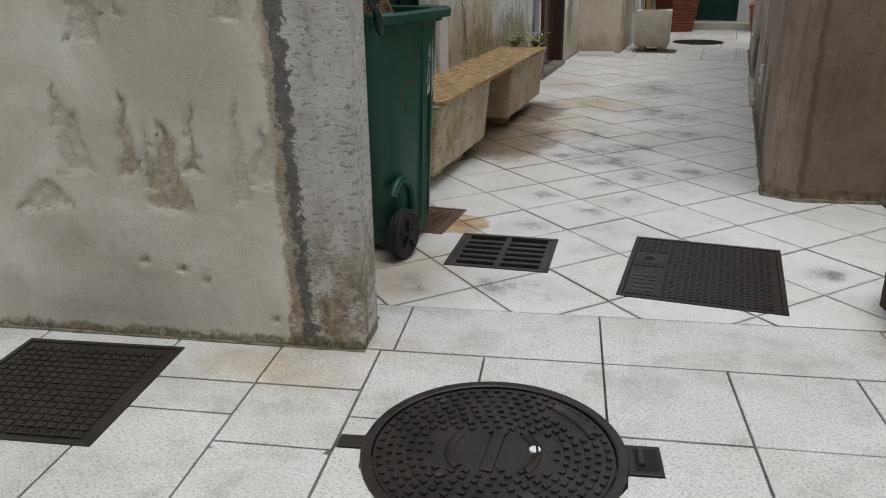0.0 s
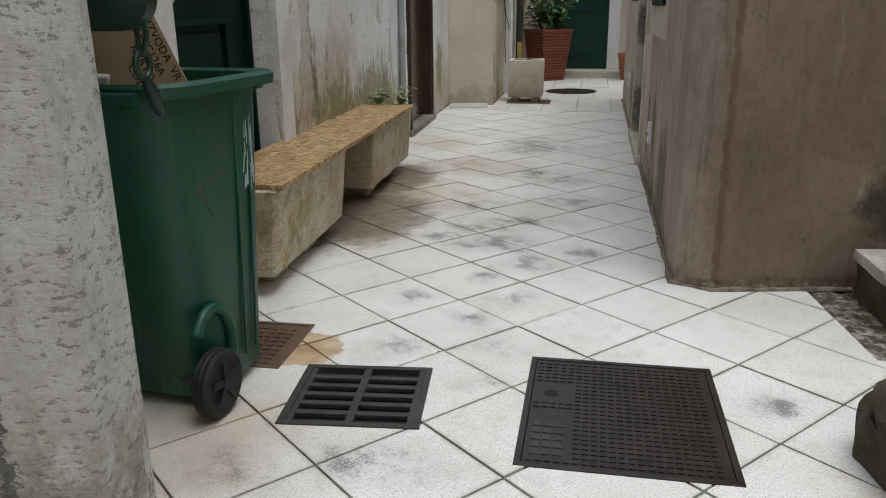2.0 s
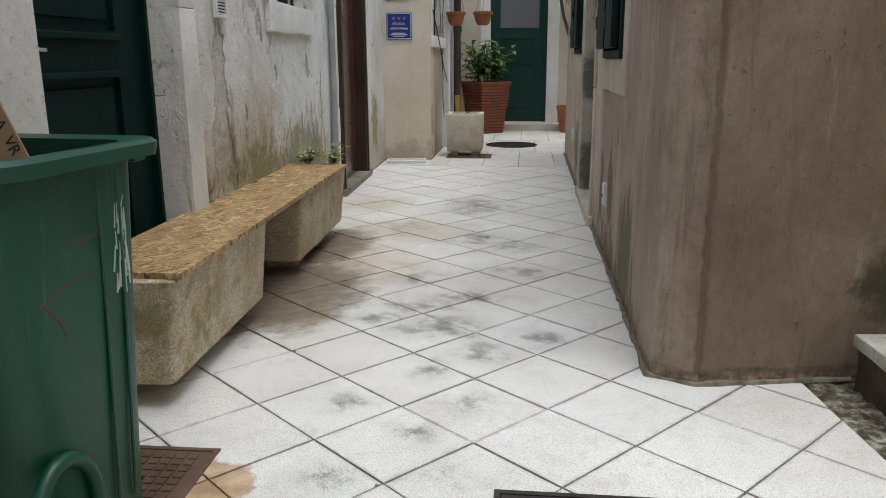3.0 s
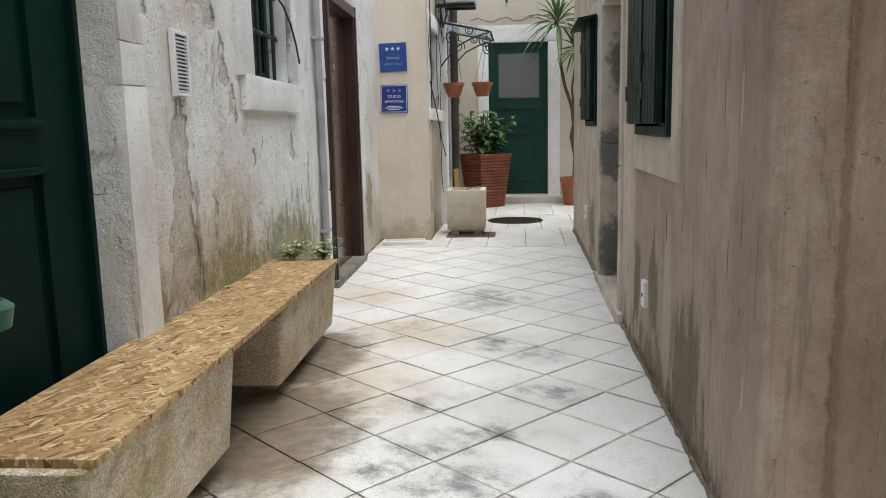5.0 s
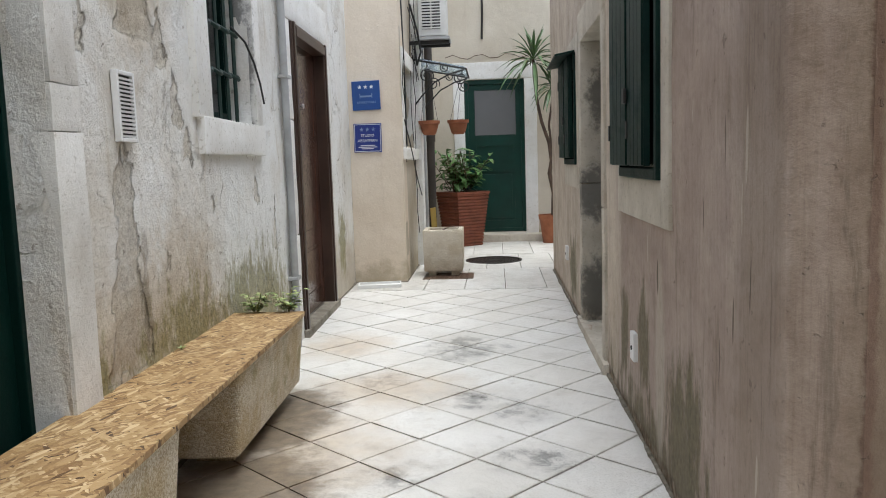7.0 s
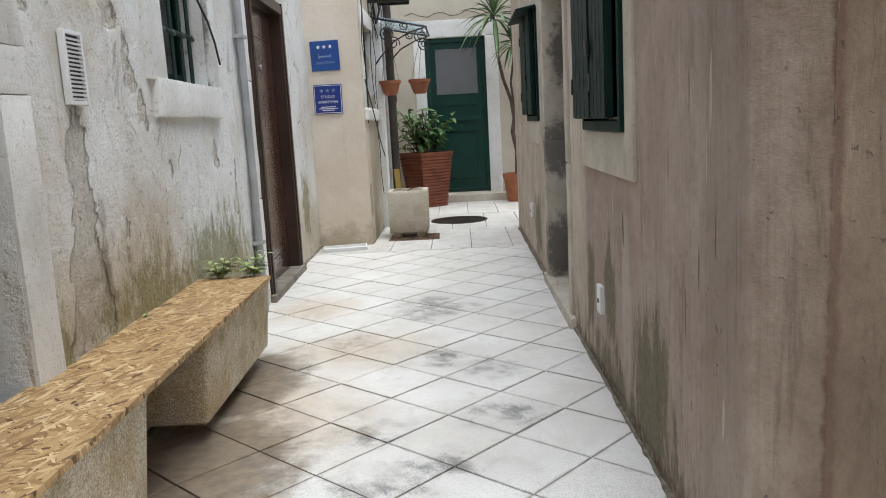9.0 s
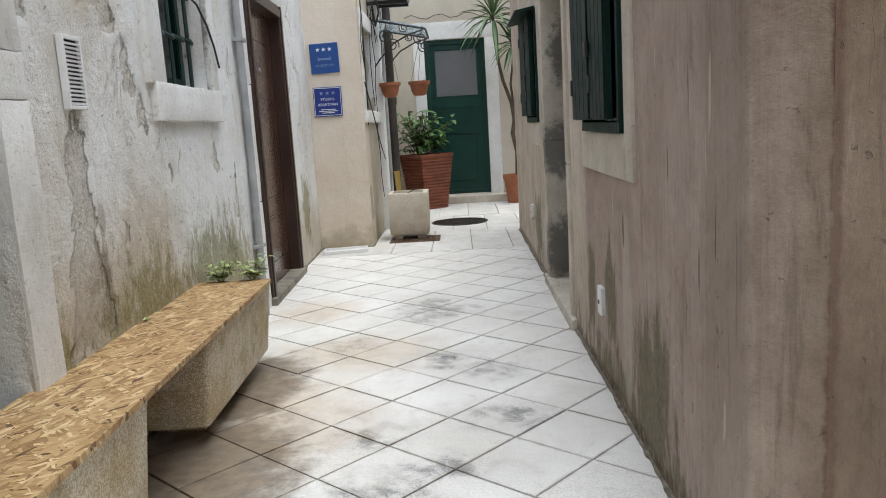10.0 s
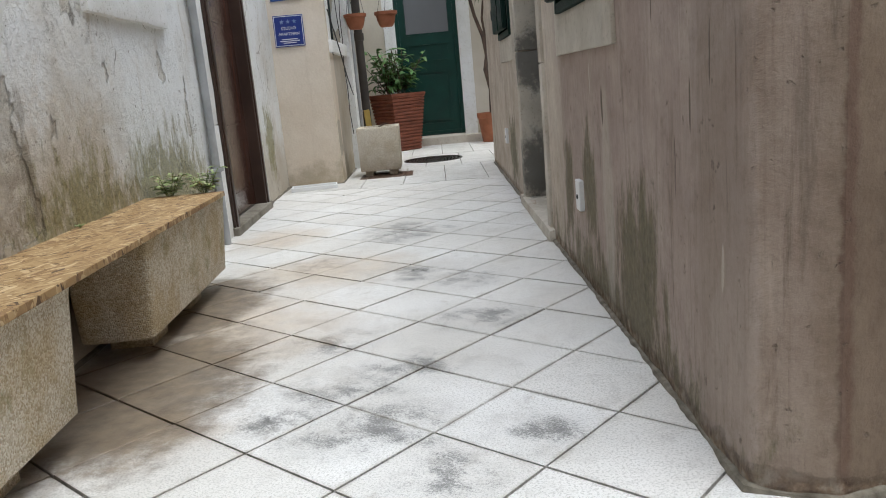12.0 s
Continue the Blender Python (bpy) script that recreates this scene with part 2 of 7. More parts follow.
    col = n.mix(n.calc("MULTIPLY", n.step(moss, 0.30, 0.68), 0.75), col, n.ramp(n.noise(38, 4), (0.3, (0.065, 0.060, 0.028)), (0.7, (0.185, 0.168, 0.085))))
    green = n.calc("ADD", n.blob((1.40, 4.35, 0.36), (0.46, 0.4, 0.34)), n.calc("MULTIPLY", n.calc("SUBTRACT", n.noise(10, 7, 0.72), 0.5), 0.9))
    col = n.mix(n.calc("MULTIPLY", n.step(green, 0.30, 0.6), 0.85), col, (0.05, 0.050, 0.025))
    # broken foot of the wall
    foot = n.calc("ADD", n.step(n.axis(2), 0.13, 0.0), n.calc("MULTIPLY", n.calc("SUBTRACT", n.noise(17, 7, 0.74), 0.5), 1.5))
    col = n.mix(n.calc("MULTIPLY", n.step(foot, 0.55, 1.0), 0.7), col, n.ramp(n.noise(26, 5), (0.36, (0.09, 0.055, 0.035)), (0.52, (0.30, 0.21, 0.14)), (0.66, (0.50, 0.44, 0.36))))
    # slashes, scratches and a pale run below the window
    wx = n.warped(0.012, 14.0)
    n.v = wx
    slash = n.step(n.marks((((0.45, 4.595, 0.77), (0.5, 0.008, 0.075)), ((0.45, 5.54, 0.74), (0.5, 0.016, 0.08)), ((0.45, 4.72, 0.62), (0.5, 0.005, 0.09)), ((0.45, 4.46, 0.88), (0.5, 0.005, 0.08)), ((0.45, 4.90, 1.02), (0.5, 0.006, 0.06)), ((0.45, 4.68, 1.22), (0.5, 0.005, 0.09)))), 0.05, 0.3)
    scratch = n.step(n.marks((((0.45, 4.50, 1.21), (0.5, 0.012, 0.115)), ((0.45, 4.53, 1.06), (0.5, 0.005, 0.08)), ((0.45, 5.72, 0.83), (0.5, 0.012, 0.07)), ((0.45, 5.02, 1.32), (0.5, 0.005, 0.05)), ((0.45, 4.40, 0.44), (0.5, 0.010, 0.06)))), 0.05, 0.3)
    n.v = n.world
    pale_run = n.calc("ADD", n.blob((0.45, 5.50, 0.42), (0.5, 0.13, 0.62)), n.calc("MULTIPLY", n.calc("SUBTRACT", n.noise(12, 6, 0.7, v=n.scaled((1, 1, 0.2))), 0.5), 0.7))
    col = n.mix(n.calc("MULTIPLY", n.step(pale_run, 0.25, 0.6), 0.6), col, (0.56, 0.50, 0.43))
    col = n.mix(n.calc("MULTIPLY", slash, 0.75), col, (0.085, 0.062, 0.046))
    col = n.mix(n.calc("MULTIPLY", scratch, 0.7), col, (0.62, 0.55, 0.46))
    fine = n.noise(85, 5, 0.75)
    col = n.mix(fine, col, n.mix(1.0, col, (0.78, 0.77, 0.75), "MULTIPLY"))
    rough = n.noise(34, 7, 0.8, v=n.scaled((1, 1, 0.5)))
    col = n.mix(n.calc("MULTIPLY", n.step(rough, 0.50, 0.36), 0.30), col, n.mix(1.0, col, (0.55, 0.52, 0.49), "MULTIPLY"))
    col = n.mix(n.calc("MULTIPLY", n.step(rough, 0.54, 0.66), 0.25), col, n.mix(1.0, col, (1.25, 1.25, 1.25), "MULTIPLY"))
    nick = n.noise(1.0, 5, 0.7, v=n.scaled((90, 90, 7)))
    col = n.mix(n.calc("MULTIPLY", n.step(nick, 0.64, 0.70), 0.45), col, (0.15, 0.115, 0.085))
    pit = n.step(n.noise(24, 4, 0.65), 0.65, 0.70)
    col = n.mix(n.calc("MULTIPLY", pit, 0.5), col, (0.14, 0.105, 0.08))
    h = n.calc("ADD", n.calc("MULTIPLY", n.noise(6, 6, 0.65), 0.9), n.calc("ADD", n.calc("MULTIPLY", fine, 0.3), n.calc("MULTIPLY", mid, 0.4)))
    h = n.calc("SUBTRACT", h, n.calc("MULTIPLY", n.step(foot, 0.55, 1.0), 0.8))
    h = n.calc("SUBTRACT", h, n.calc("MULTIPLY", line, 0.12))
    return n.done(col, 0.84, n.bump(n.calc("SUBTRACT", h, n.calc("MULTIPLY", pit, 0.5)), 0.013, 0.9), spec=0.25)


def plaster_street():
    n = Nodes("patched_street_plaster")
    x, z = n.axis(0), n.axis(2)
    wob = n.noise(6, 6, 0.7, warp=0.4)
    big = n.noise(1.6, 6, 0.62, warp=0.4)
    col = n.ramp(big, (0.34, (0.50, 0.485, 0.41)), (0.5, (0.63, 0.62, 0.545)), (0.63, (0.76, 0.755, 0.69)))
    col = n.mix(n.calc("MULTIPLY", n.step(n.noise(9, 7, 0.7), 0.55, 0.7), 0.35), col, (0.40, 0.37, 0.30))
    # upright scars of torn and patched render
    scar, bare = n.attr("torn"), n.attr("bare")
    inner = n.ramp(n.noise(34, 7, 0.78), (0.36, (0.40, 0.35, 0.27)), (0.48, (0.64, 0.60, 0.52)), (0.62, (0.82, 0.80, 0.745)))
    col = n.mix(n.calc("MULTIPLY", n.step(scar, 0.3, 0.8), 0.45), col, inner)
    rag = n.calc("ADD", bare, n.calc("MULTIPLY", n.calc("SUBTRACT", n.noise(45, 6, 0.75), 0.5), 1.6))
    col = n.mix(n.calc("MULTIPLY", n.step(rag, 0.45, 0.95), 0.6), col, n.ramp(n.noise(40, 6, 0.76), (0.36, (0.17, 0.12, 0.07)), (0.52, (0.42, 0.34, 0.24)), (0.66, (0.66, 0.60, 0.50))))
    damp = n.calc("ADD", n.step(z, 0.42, 0.05), n.calc("MULTIPLY", n.calc("SUBTRACT", n.noise(3.2, 6, 0.65, v=n.scaled((1.4, 1.4, 0.7))), 0.5), 1.4))
    col = n.mix(n.calc("MULTIPLY", n.step(damp, 0.5, 1.1), 0.45), col, (0.36, 0.35, 0.305))
    trowel = n.noise(1.0, 6, 0.68, v=n.scaled((3.5, 3.5, 11)))
    # bare rough pillar with a strip of grey cement on a brown coat
    edge = n.calc("ADD", x, n.calc("MULTIPLY", n.calc("SUBTRACT", wob, 0.5), 0.11))
    edge = n.calc("ADD", edge, n.calc("MULTIPLY", z, 0.035))
    pil = n.step(edge, -0.935, -0.925)
    rough_col = n.ramp(n.noise(7, 8, 0.72, warp=0.3), (0.36, (0.66, 0.63, 0.56)), (0.50, (0.82, 0.80, 0.75)), (0.64, (0.90, 0.89, 0.85)))
    # pocks whose dark colour paints the shadows of the chisel marks
    chisel = n.noise(1.0, 6, 0.72, v=n.scaled((34, 34, 75)))
    pock_shade = n.step(chisel, 0.545, 0.60)
    pock_shade = n.calc("MULTIPLY", pock_shade, n.step(n.noise(5, 5, 0.65), 0.38, 0.50))
    rough_col = n.mix(n.calc("MULTIPLY", pock_shade, 0.6), rough_col, (0.17, 0.145, 0.11))
    brown = n.calc("MULTIPLY", n.step(z, 0.55, 0.15), n.step(n.noise(9, 8, 0.75), 0.40, 0.54))
    rough_col = n.mix(n.calc("MULTIPLY", brown, 0.8), rough_col, n.ramp(n.noise(34, 6, 0.75), (0.36, (0.085, 0.06, 0.038)), (0.50, (0.34, 0.25, 0.15)), (0.66, (0.58, 0.49, 0.36))))
    edge2 = n.calc("ADD", x, n.calc("MULTIPLY", n.calc("SUBTRACT", n.noise(22, 8, 0.8), 0.5), 0.14))
    edge2 = n.calc("ADD", edge2, n.calc("MULTIPLY", z, 0.035))
    strip_b = n.calc("MULTIPLY", n.step(edge2, -0.937, -0.93), n.step(edge2, -0.890, -0.896))
    strip_g = n.calc("MULTIPLY", n.step(edge2, -0.906, -0.901), n.step(edge2, -0.862, -0.868))
    strip_g = n.calc("MULTIPLY", strip_g, n.step(n.noise(7, 7, 0.75), 0.38, 0.42))
    col = n.mix(pil, col, rough_col)
    col = n.mix(n.calc("MULTIPLY", strip_b, 0.6), col, (0.42, 0.325, 0.21))
    col = n.mix(n.calc("MULTIPLY", strip_g, 0.88), col, n.ramp(n.noise(46, 4), (0.3, (0.085, 0.085, 0.075)), (0.7, (0.22, 0.22, 0.20))))
    foot = n.calc("ADD", n.step(z, 0.085, 0.0), n.calc("MULTIPLY", n.calc("SUBTRACT", n.noise(16, 7, 0.75), 0.5), 1.3))
    col = n.mix(n.calc("MULTIPLY", n.step(foot, 0.55, 0.85), 0.8), col, n.ramp(n.noise(46, 4), (0.36, (0.06, 0.055, 0.03)), (0.56, (0.24, 0.20, 0.12)), (0.7, (0.52, 0.48, 0.40))))
    fine = n.noise(90, 4, 0.72)
    col = n.mix(fine, col, n.mix(1.0, col, (0.86, 0.85, 0.82), "MULTIPLY"))
    h = n.calc("ADD", n.calc("MULTIPLY", n.noise(3.5, 4, 0.5), 1.3), n.calc("ADD", n.calc("MULTIPLY", trowel, 0.22), n.calc("MULTIPLY", fine, 0.14)))
    h = n.calc("ADD", h, n.calc("MULTIPLY", scar, n.calc("MULTIPLY", n.noise(60, 6, 0.72), 0.5)))
    h = n.calc("ADD", h, n.calc("MULTIPLY", pil, n.calc("SUBTRACT", n.calc("MULTIPLY", n.noise(26, 7, 0.75), 1.0), n.calc("MULTIPLY", chisel, 1.3))))
    hole = n.step(n.noise(9, 2, 0.4), 0.735, 0.75)
    col = n.mix(hole, col, (0.05, 0.04, 0.03))
    return n.done(col, 0.87, n.bump(h, 0.016, 1.0), spec=0.25)


def plaster_back(name="sand_plaster", lo=(0.50, 0.43, 0.33), hi=(0.66, 0.60, 0.50)):
    n = Nodes(name)
    big, mid, fine = n.noise(0.8, 5, 0.6), n.noise(5, 6, 0.65), n.noise(60, 4, 0.7)
    col = n.ramp(big, (0.33, lo), (0.62, hi))
    run = n.noise(1.0, 5, 0.6, v=n.scaled((6, 6, 0.6)))
    col = n.mix(n.calc("MULTIPLY", n.step(run, 0.55, 0.72), 0.25), col, (0.42, 0.33, 0.23))
    patch = n.step(n.noise(2.6, 7, 0.7, warp=0.7), 0.66, 0.72)
    col = n.mix(n.calc("MULTIPLY", patch, 0.22), col, (0.72, 0.68, 0.61))
    low = n.calc("ADD", n.step(n.axis(2), 0.55, 0.0), n.calc("MULTIPLY", n.calc("SUBTRACT", mid, 0.5), 1.5))
    col = n.mix(n.calc("MULTIPLY", n.step(low, 0.5, 1.0), 0.55), col, (0.30, 0.24, 0.14))
    col = n.mix(fine, col, n.mix(1.0, col, (0.84, 0.83, 0.81), "MULTIPLY"))
    h = n.calc("ADD", n.calc("MULTIPLY", mid, 1.0), n.calc("ADD", n.calc("MULTIPLY", fine, 0.2), n.calc("MULTIPLY", patch, 0.5)))
    return n.done(col, 0.9, n.bump(h, 0.014, 0.9), spec=0.25)


def limestone(name, lo, hi, pits=0.5, dist=0.006, grime=()):
    n = Nodes(name)
    n.v = n.world
    a, b = n.noise(3.2, 6, 0.65), n.noise(45, 6, 0.75)
    col = n.ramp(a, (0.3, lo), (0.65, hi))
    col = n.mix(n.calc("MULTIPLY", n.step(b, 0.45, 0.33), pits), col, n.mix(1.0, col, (0.55, 0.52, 0.46), "MULTIPLY"))
    dirt = n.step(n.noise(4.0, 7, 0.75, v=n.scaled((2, 2, 1))), 0.50, 0.72)
    col = n.mix(n.calc("MULTIPLY", dirt, 0.18), col, (0.42, 0.37, 0.29))
    col = n.mix(n.calc("MULTIPLY", n.rand, 0.25), col, n.mix(1.0, col, (0.86, 0.84, 0.80), "MULTIPLY"))
    for centre, size in grime:
        g = n.calc("ADD", n.blob(centre, size), n.calc("MULTIPLY", n.calc("SUBTRACT", n.noise(14, 7, 0.75), 0.5), 1.3))
        col = n.mix(n.calc("MULTIPLY", n.step(g, 0.25, 0.65), 0.8), col, (0.085, 0.082, 0.075))
    return n.done(col, 0.85, n.bump(n.calc("ADD", b, n.calc("MULTIPLY", a, 0.8)), dist, 0.9), spec=0.3)


def floor_stone(name, diagonal):
    n = Nodes(name)
    grain, mid, big = n.noise(170, 3, 0.75), n.noise(11, 6, 0.7), n.noise(1.6, 4, 0.6)
    col = n.ramp(big, (0.3, (0.70, 0.685, 0.65)), (0.65, (0.84, 0.835, 0.815)))
    tint = n.calc("SUBTRACT", n.rand, 0.5)
    col = n.mix(n.calc("MULTIPLY", n.calc("ABSOLUTE", tint), 0.5), col, (0.62, 0.57, 0.49))
    if not diagonal:
        col = n.mix(n.calc("ADD", 0.12, n.calc("MULTIPLY", n.step(n.noise(3.5, 6, 0.7), 0.45, 0.65), 0.4)), col, (0.42, 0.40, 0.36))
    speck = n.step(grain if diagonal else n.noise(135, 4, 0.78), 0.53, 0.36)
    col = n.mix(n.calc("MULTIPLY", speck, 0.55 if diagonal else 0.72), col, n.mix(1.0, col, (0.42, 0.41, 0.38), "MULTIPLY"))
    lines = n.noise(1.0, 5, 0.7, v=n.scaled((70, 9, 1), rot=(0, 0, 0.8)))
    # grey tread marks where the wet dirt sits
    spots = (
        (-0.42, 2.76, 0.34, 0.19), (-0.52, 3.49, 0.16, 0.15), (-0.20, 3.50, 0.16, 0.14), (-0.31, 3.76, 0.16, 0.15),
        (-0.17, 4.00, 0.20, 0.20), (-0.33, 4.25, 0.19, 0.2), (-0.59, 3.94, 0.2, 0.15), (0.08, 4.59, 0.28, 0.2),
        (-0.34, 4.71, 0.44, 0.34), (-0.62, 4.80, 0.42, 0.32), (-0.46, 5.02, 0.45, 0.28), (-0.16, 4.45, 0.28, 0.24),
        (-0.80, 6.73, 0.4, 0.35), (-0.29, 6.40, 0.4, 0.35), (-0.05, 6.23, 0.35, 0.35), (-0.72, 2.70, 0.32, 0.2),
        (-0.21, 3.27, 0.14, 0.11), (0.69, 3.25, 0.25, 0.14), (-0.36, 7.5, 0.6, 0.7), (0.0, 5.6, 0.4, 0.3), (-0.55, 5.45, 0.4, 0.28), (-0.25, 5.15, 0.35, 0.25),
    )
    dirt = 0.0
    for x, y, a, b in spots:
        dirt = n.calc("MAXIMUM", dirt, n.blob((x, y, 0.0), (a, b, 1.0)))
    cloud = n.noise(1.0, 7, 0.70, v=n.scaled((7.5, 5.5, 1), rot=(0, 0, 0.75)))
    dirt = n.calc("MULTIPLY", dirt, n.calc("MAXIMUM", n.calc("MULTIPLY", n.calc("SUBTRACT", cloud, 0.27), 2.7), 0.12))
    haze = n.step(dirt, 0.0, 0.95)
    grit = n.calc("ADD", n.calc("MULTIPLY", haze, 0.36), n.noise(150, 5, 0.82))
    wet = n.calc("MULTIPLY", n.step(grit, 0.62, 0.84), n.step(haze, 0.0, 0.6))
    col = n.mix(n.calc("MULTIPLY", haze, 0.40), col, (0.27, 0.267, 0.26))
    col = n.mix(n.calc("MULTIPLY", wet, 0.80), col, (0.11, 0.107, 0.102))
    soft = n.step(n.noise(2.4, 6, 0.65), 0.52, 0.72)
    col = n.mix(n.calc("MULTIPLY", soft, 0.34), col, (0.44, 0.40, 0.34))
    mott = n.step(n.noise(9, 8, 0.75, warp=0.4), 0.50, 0.68)
    col = n.mix(n.calc("MULTIPLY", mott, 0.34), col, (0.42, 0.40, 0.365))
    if diagonal:
        # dirt that creeps in from the joints of each tile
        loc = n.scaled((1, 1, 1), v=n.local, rot=(0, 0, 0.841))
        rim = n.calc("MAXIMUM", n.calc("ABSOLUTE", n.axis(0, loc)), n.calc("ABSOLUTE", n.axis(1, loc)))
        rim = n.calc("ADD", n.step(rim, 0.128, 0.170), n.calc("MULTIPLY", n.calc("SUBTRACT", n.noise(13, 7, 0.75), 0.5), 1.5))
        col = n.mix(n.calc("MULTIPLY", n.step(rim, 0.60, 1.2), 0.55), col, (0.33, 0.295, 0.24))
    # rust and leaf stains
    rust = 0.0
    for x, y, a, b in ((-0.80, 3.36, 0.16, 0.12), (-1.15, 5.15, 0.45, 0.55), (-1.18, 6.0, 0.36, 0.7), (-1.15, 7.6, 0.5, 0.6), (-0.88, 2.80, 0.42, 0.55), (-0.9, 2.2, 0.5, 0.2), (-1.0, 5.7, 0.75, 0.95), (-0.75, 6.6, 0.7, 0.6), (0.95, 2.75, 0.40, 0.36), (-1.0, 4.85, 0.38, 0.35), (-0.95, 1.98, 0.45, 0.17)):
        rust = n.calc("MAXIMUM", rust, n.blob((x, y, 0.0), (a, b, 1.0)))
    rust = n.calc("ADD", rust, n.calc("MULTIPLY", n.calc("SUBTRACT", n.noise(6, 6, 0.65), 0.5), 0.8))
    col = n.mix(n.calc("MULTIPLY", n.step(rust, 0.12, 0.85), 0.46), col, n.ramp(n.noise(9, 5), (0.35, (0.30, 0.19, 0.09)), (0.65, (0.56, 0.42, 0.26))))
    halo = n.calc("ADD", n.blob((-0.87, 3.40, 0.0), (0.20, 0.17, 1.0)), n.calc("MULTIPLY", n.calc("SUBTRACT", n.noise(9, 6, 0.7), 0.5), 0.7))
    col = n.mix(n.calc("MULTIPLY", n.step(halo, 0.10, 0.22), 0.75), col, n.ramp(n.noise(14, 5), (0.35, (0.30, 0.15, 0.045)), (0.65, (0.56, 0.38, 0.18))))
    # brown wash, with the darkness under bench and planters painted in
    mud_shade = n.calc("MAXIMUM", n.blob((-1.14, 5.15, 0.0), (0.50, 0.85, 1.0)), n.calc("MAXIMUM", n.blob((-1.20, 6.1, 0.0), (0.36, 0.7, 1.0)), 0.0))
    mud_shade = n.calc("ADD", mud_shade, n.calc("MULTIPLY", n.calc("SUBTRACT", n.noise(7, 7, 0.72), 0.5), 1.0))
    col = n.mix(n.calc("MULTIPLY", n.step(mud_shade, 0.06, 0.50), 0.86), col, n.ramp(n.noise(16, 5), (0.35, (0.085, 0.058, 0.034)), (0.65, (0.20, 0.145, 0.09))))
    h = n.calc("ADD", n.calc("MULTIPLY", grain, 0.5), n.calc("ADD", n.calc("MULTIPLY", n.noise(60, 4, 0.7), 0.5), n.calc("MULTIPLY", lines, 0.2)))
    r = n.calc("ADD", 0.22, n.calc("MULTIPLY", n.noise(3.0, 4), 0.35))
    r = n.calc("SUBTRACT", r, n.calc("MULTIPLY", wet, 0.06))
    return n.done(col, r, n.bump(h, 0.0024 if diagonal else 0.0065, 0.85), spec=0.45)


def simple(name, lo, hi, rough=0.6, scale=6.0, dist=0.002, fine=40.0, metal=0.0, spec=0.5, local=False, dirt=None, amount=0.5):
    """Two tones at two scales, with fine relief and, if given, dirt in patches."""
    n = Nodes(name)
    if local:
        n.v = n.local
    a, b = n.noise(scale, 5, 0.6), n.noise(fine, 5, 0.7)
    col = n.ramp(a, (0.32, lo), (0.66, hi))
    col = n.mix(b, col, n.mix(1.0, col, (0.86, 0.86, 0.86), "MULTIPLY"))
    r = rough
    if dirt:
        d = n.step(n.noise(scale * 0.8, 6, 0.7, warp=0.5), 0.50, 0.70)
        col = n.mix(n.calc("MULTIPLY", d, amount), col, dirt)
        r = n.calc("ADD", rough, n.calc("MULTIPLY", d, 0.15))
    else:
        r = n.calc("ADD", rough - 0.06, n.calc("MULTIPLY", a, 0.12))
    return n.done(col, r, n.bump(n.calc("ADD", n.calc("MULTIPLY", a, 0.5), b), dist, 0.8), metal=metal, spec=spec)


def osb():
    n = Nodes("oriented_strand_board")
    warp = n.noise(3.0, 2, 0.5)
    bent = n.t.nodes.new("ShaderNodeVectorMath")
    bent.operation = "MULTIPLY_ADD"
    n.put(bent.inputs[0], n.t.nodes[[x.name for x in n.t.nodes if x.type == "TEX_NOISE"][0]].outputs["Color"])
    bent.inputs[1].default_value = (0.05, 0.05, 0.0)
    n.put(bent.inputs[2], n.world)
    n.v = bent.outputs[0]
    v1 = n.scaled((17, 78, 30), rot=(0, 0, 1.35))
    v2 = n.scaled((19, 84, 30), rot=(0, 0, 0.75))
    v3 = n.scaled((18, 80, 30), rot=(0, 0, 2.35))
    v4 = n.scaled((21, 92, 30), rot=(0, 0, 0.15))
    k1, k2, k3, k4 = (n.cells(1.0, v=v) for v in (v1, v2, v3, v4))
    s = n.mix(n.step(n.axis(1, k3), 0.50, 0.51), n.axis(0, k4), n.axis(0, k3))
    s = n.mix(n.step(n.axis(1, k2), 0.60, 0.61), s, n.axis(0, k2))
    s = n.mix(n.step(n.axis(1, k1), 0.66, 0.67), s, n.axis(0, k1))
    col = n.ramp(s, (0.02, (0.085, 0.045, 0.020)), (0.07, (0.23, 0.130, 0.055)), (0.45, (0.35, 0.222, 0.098)), (0.78, (0.45, 0.305, 0.148)), (0.97, (0.60, 0.455, 0.26)))
    fib = n.noise(1.0, 3, 0.6, v=n.scaled((60, 260, 60), rot=(0, 0, 0.3)))
    col = n.mix(n.calc("MULTIPLY", fib, 0.4), col, n.mix(1.0, col, (0.62, 0.55, 0.48), "MULTIPLY"))
    damp = n.step(n.noise(2.2, 5, 0.6), 0.48, 0.7)
    col = n.mix(n.calc("MULTIPLY", damp, 0.35), col, (0.20, 0.115, 0.05))
    return n.done(col, 0.62, n.bump(n.calc("ADD", s, fib), 0.0015, 0.7), spec=0.35)


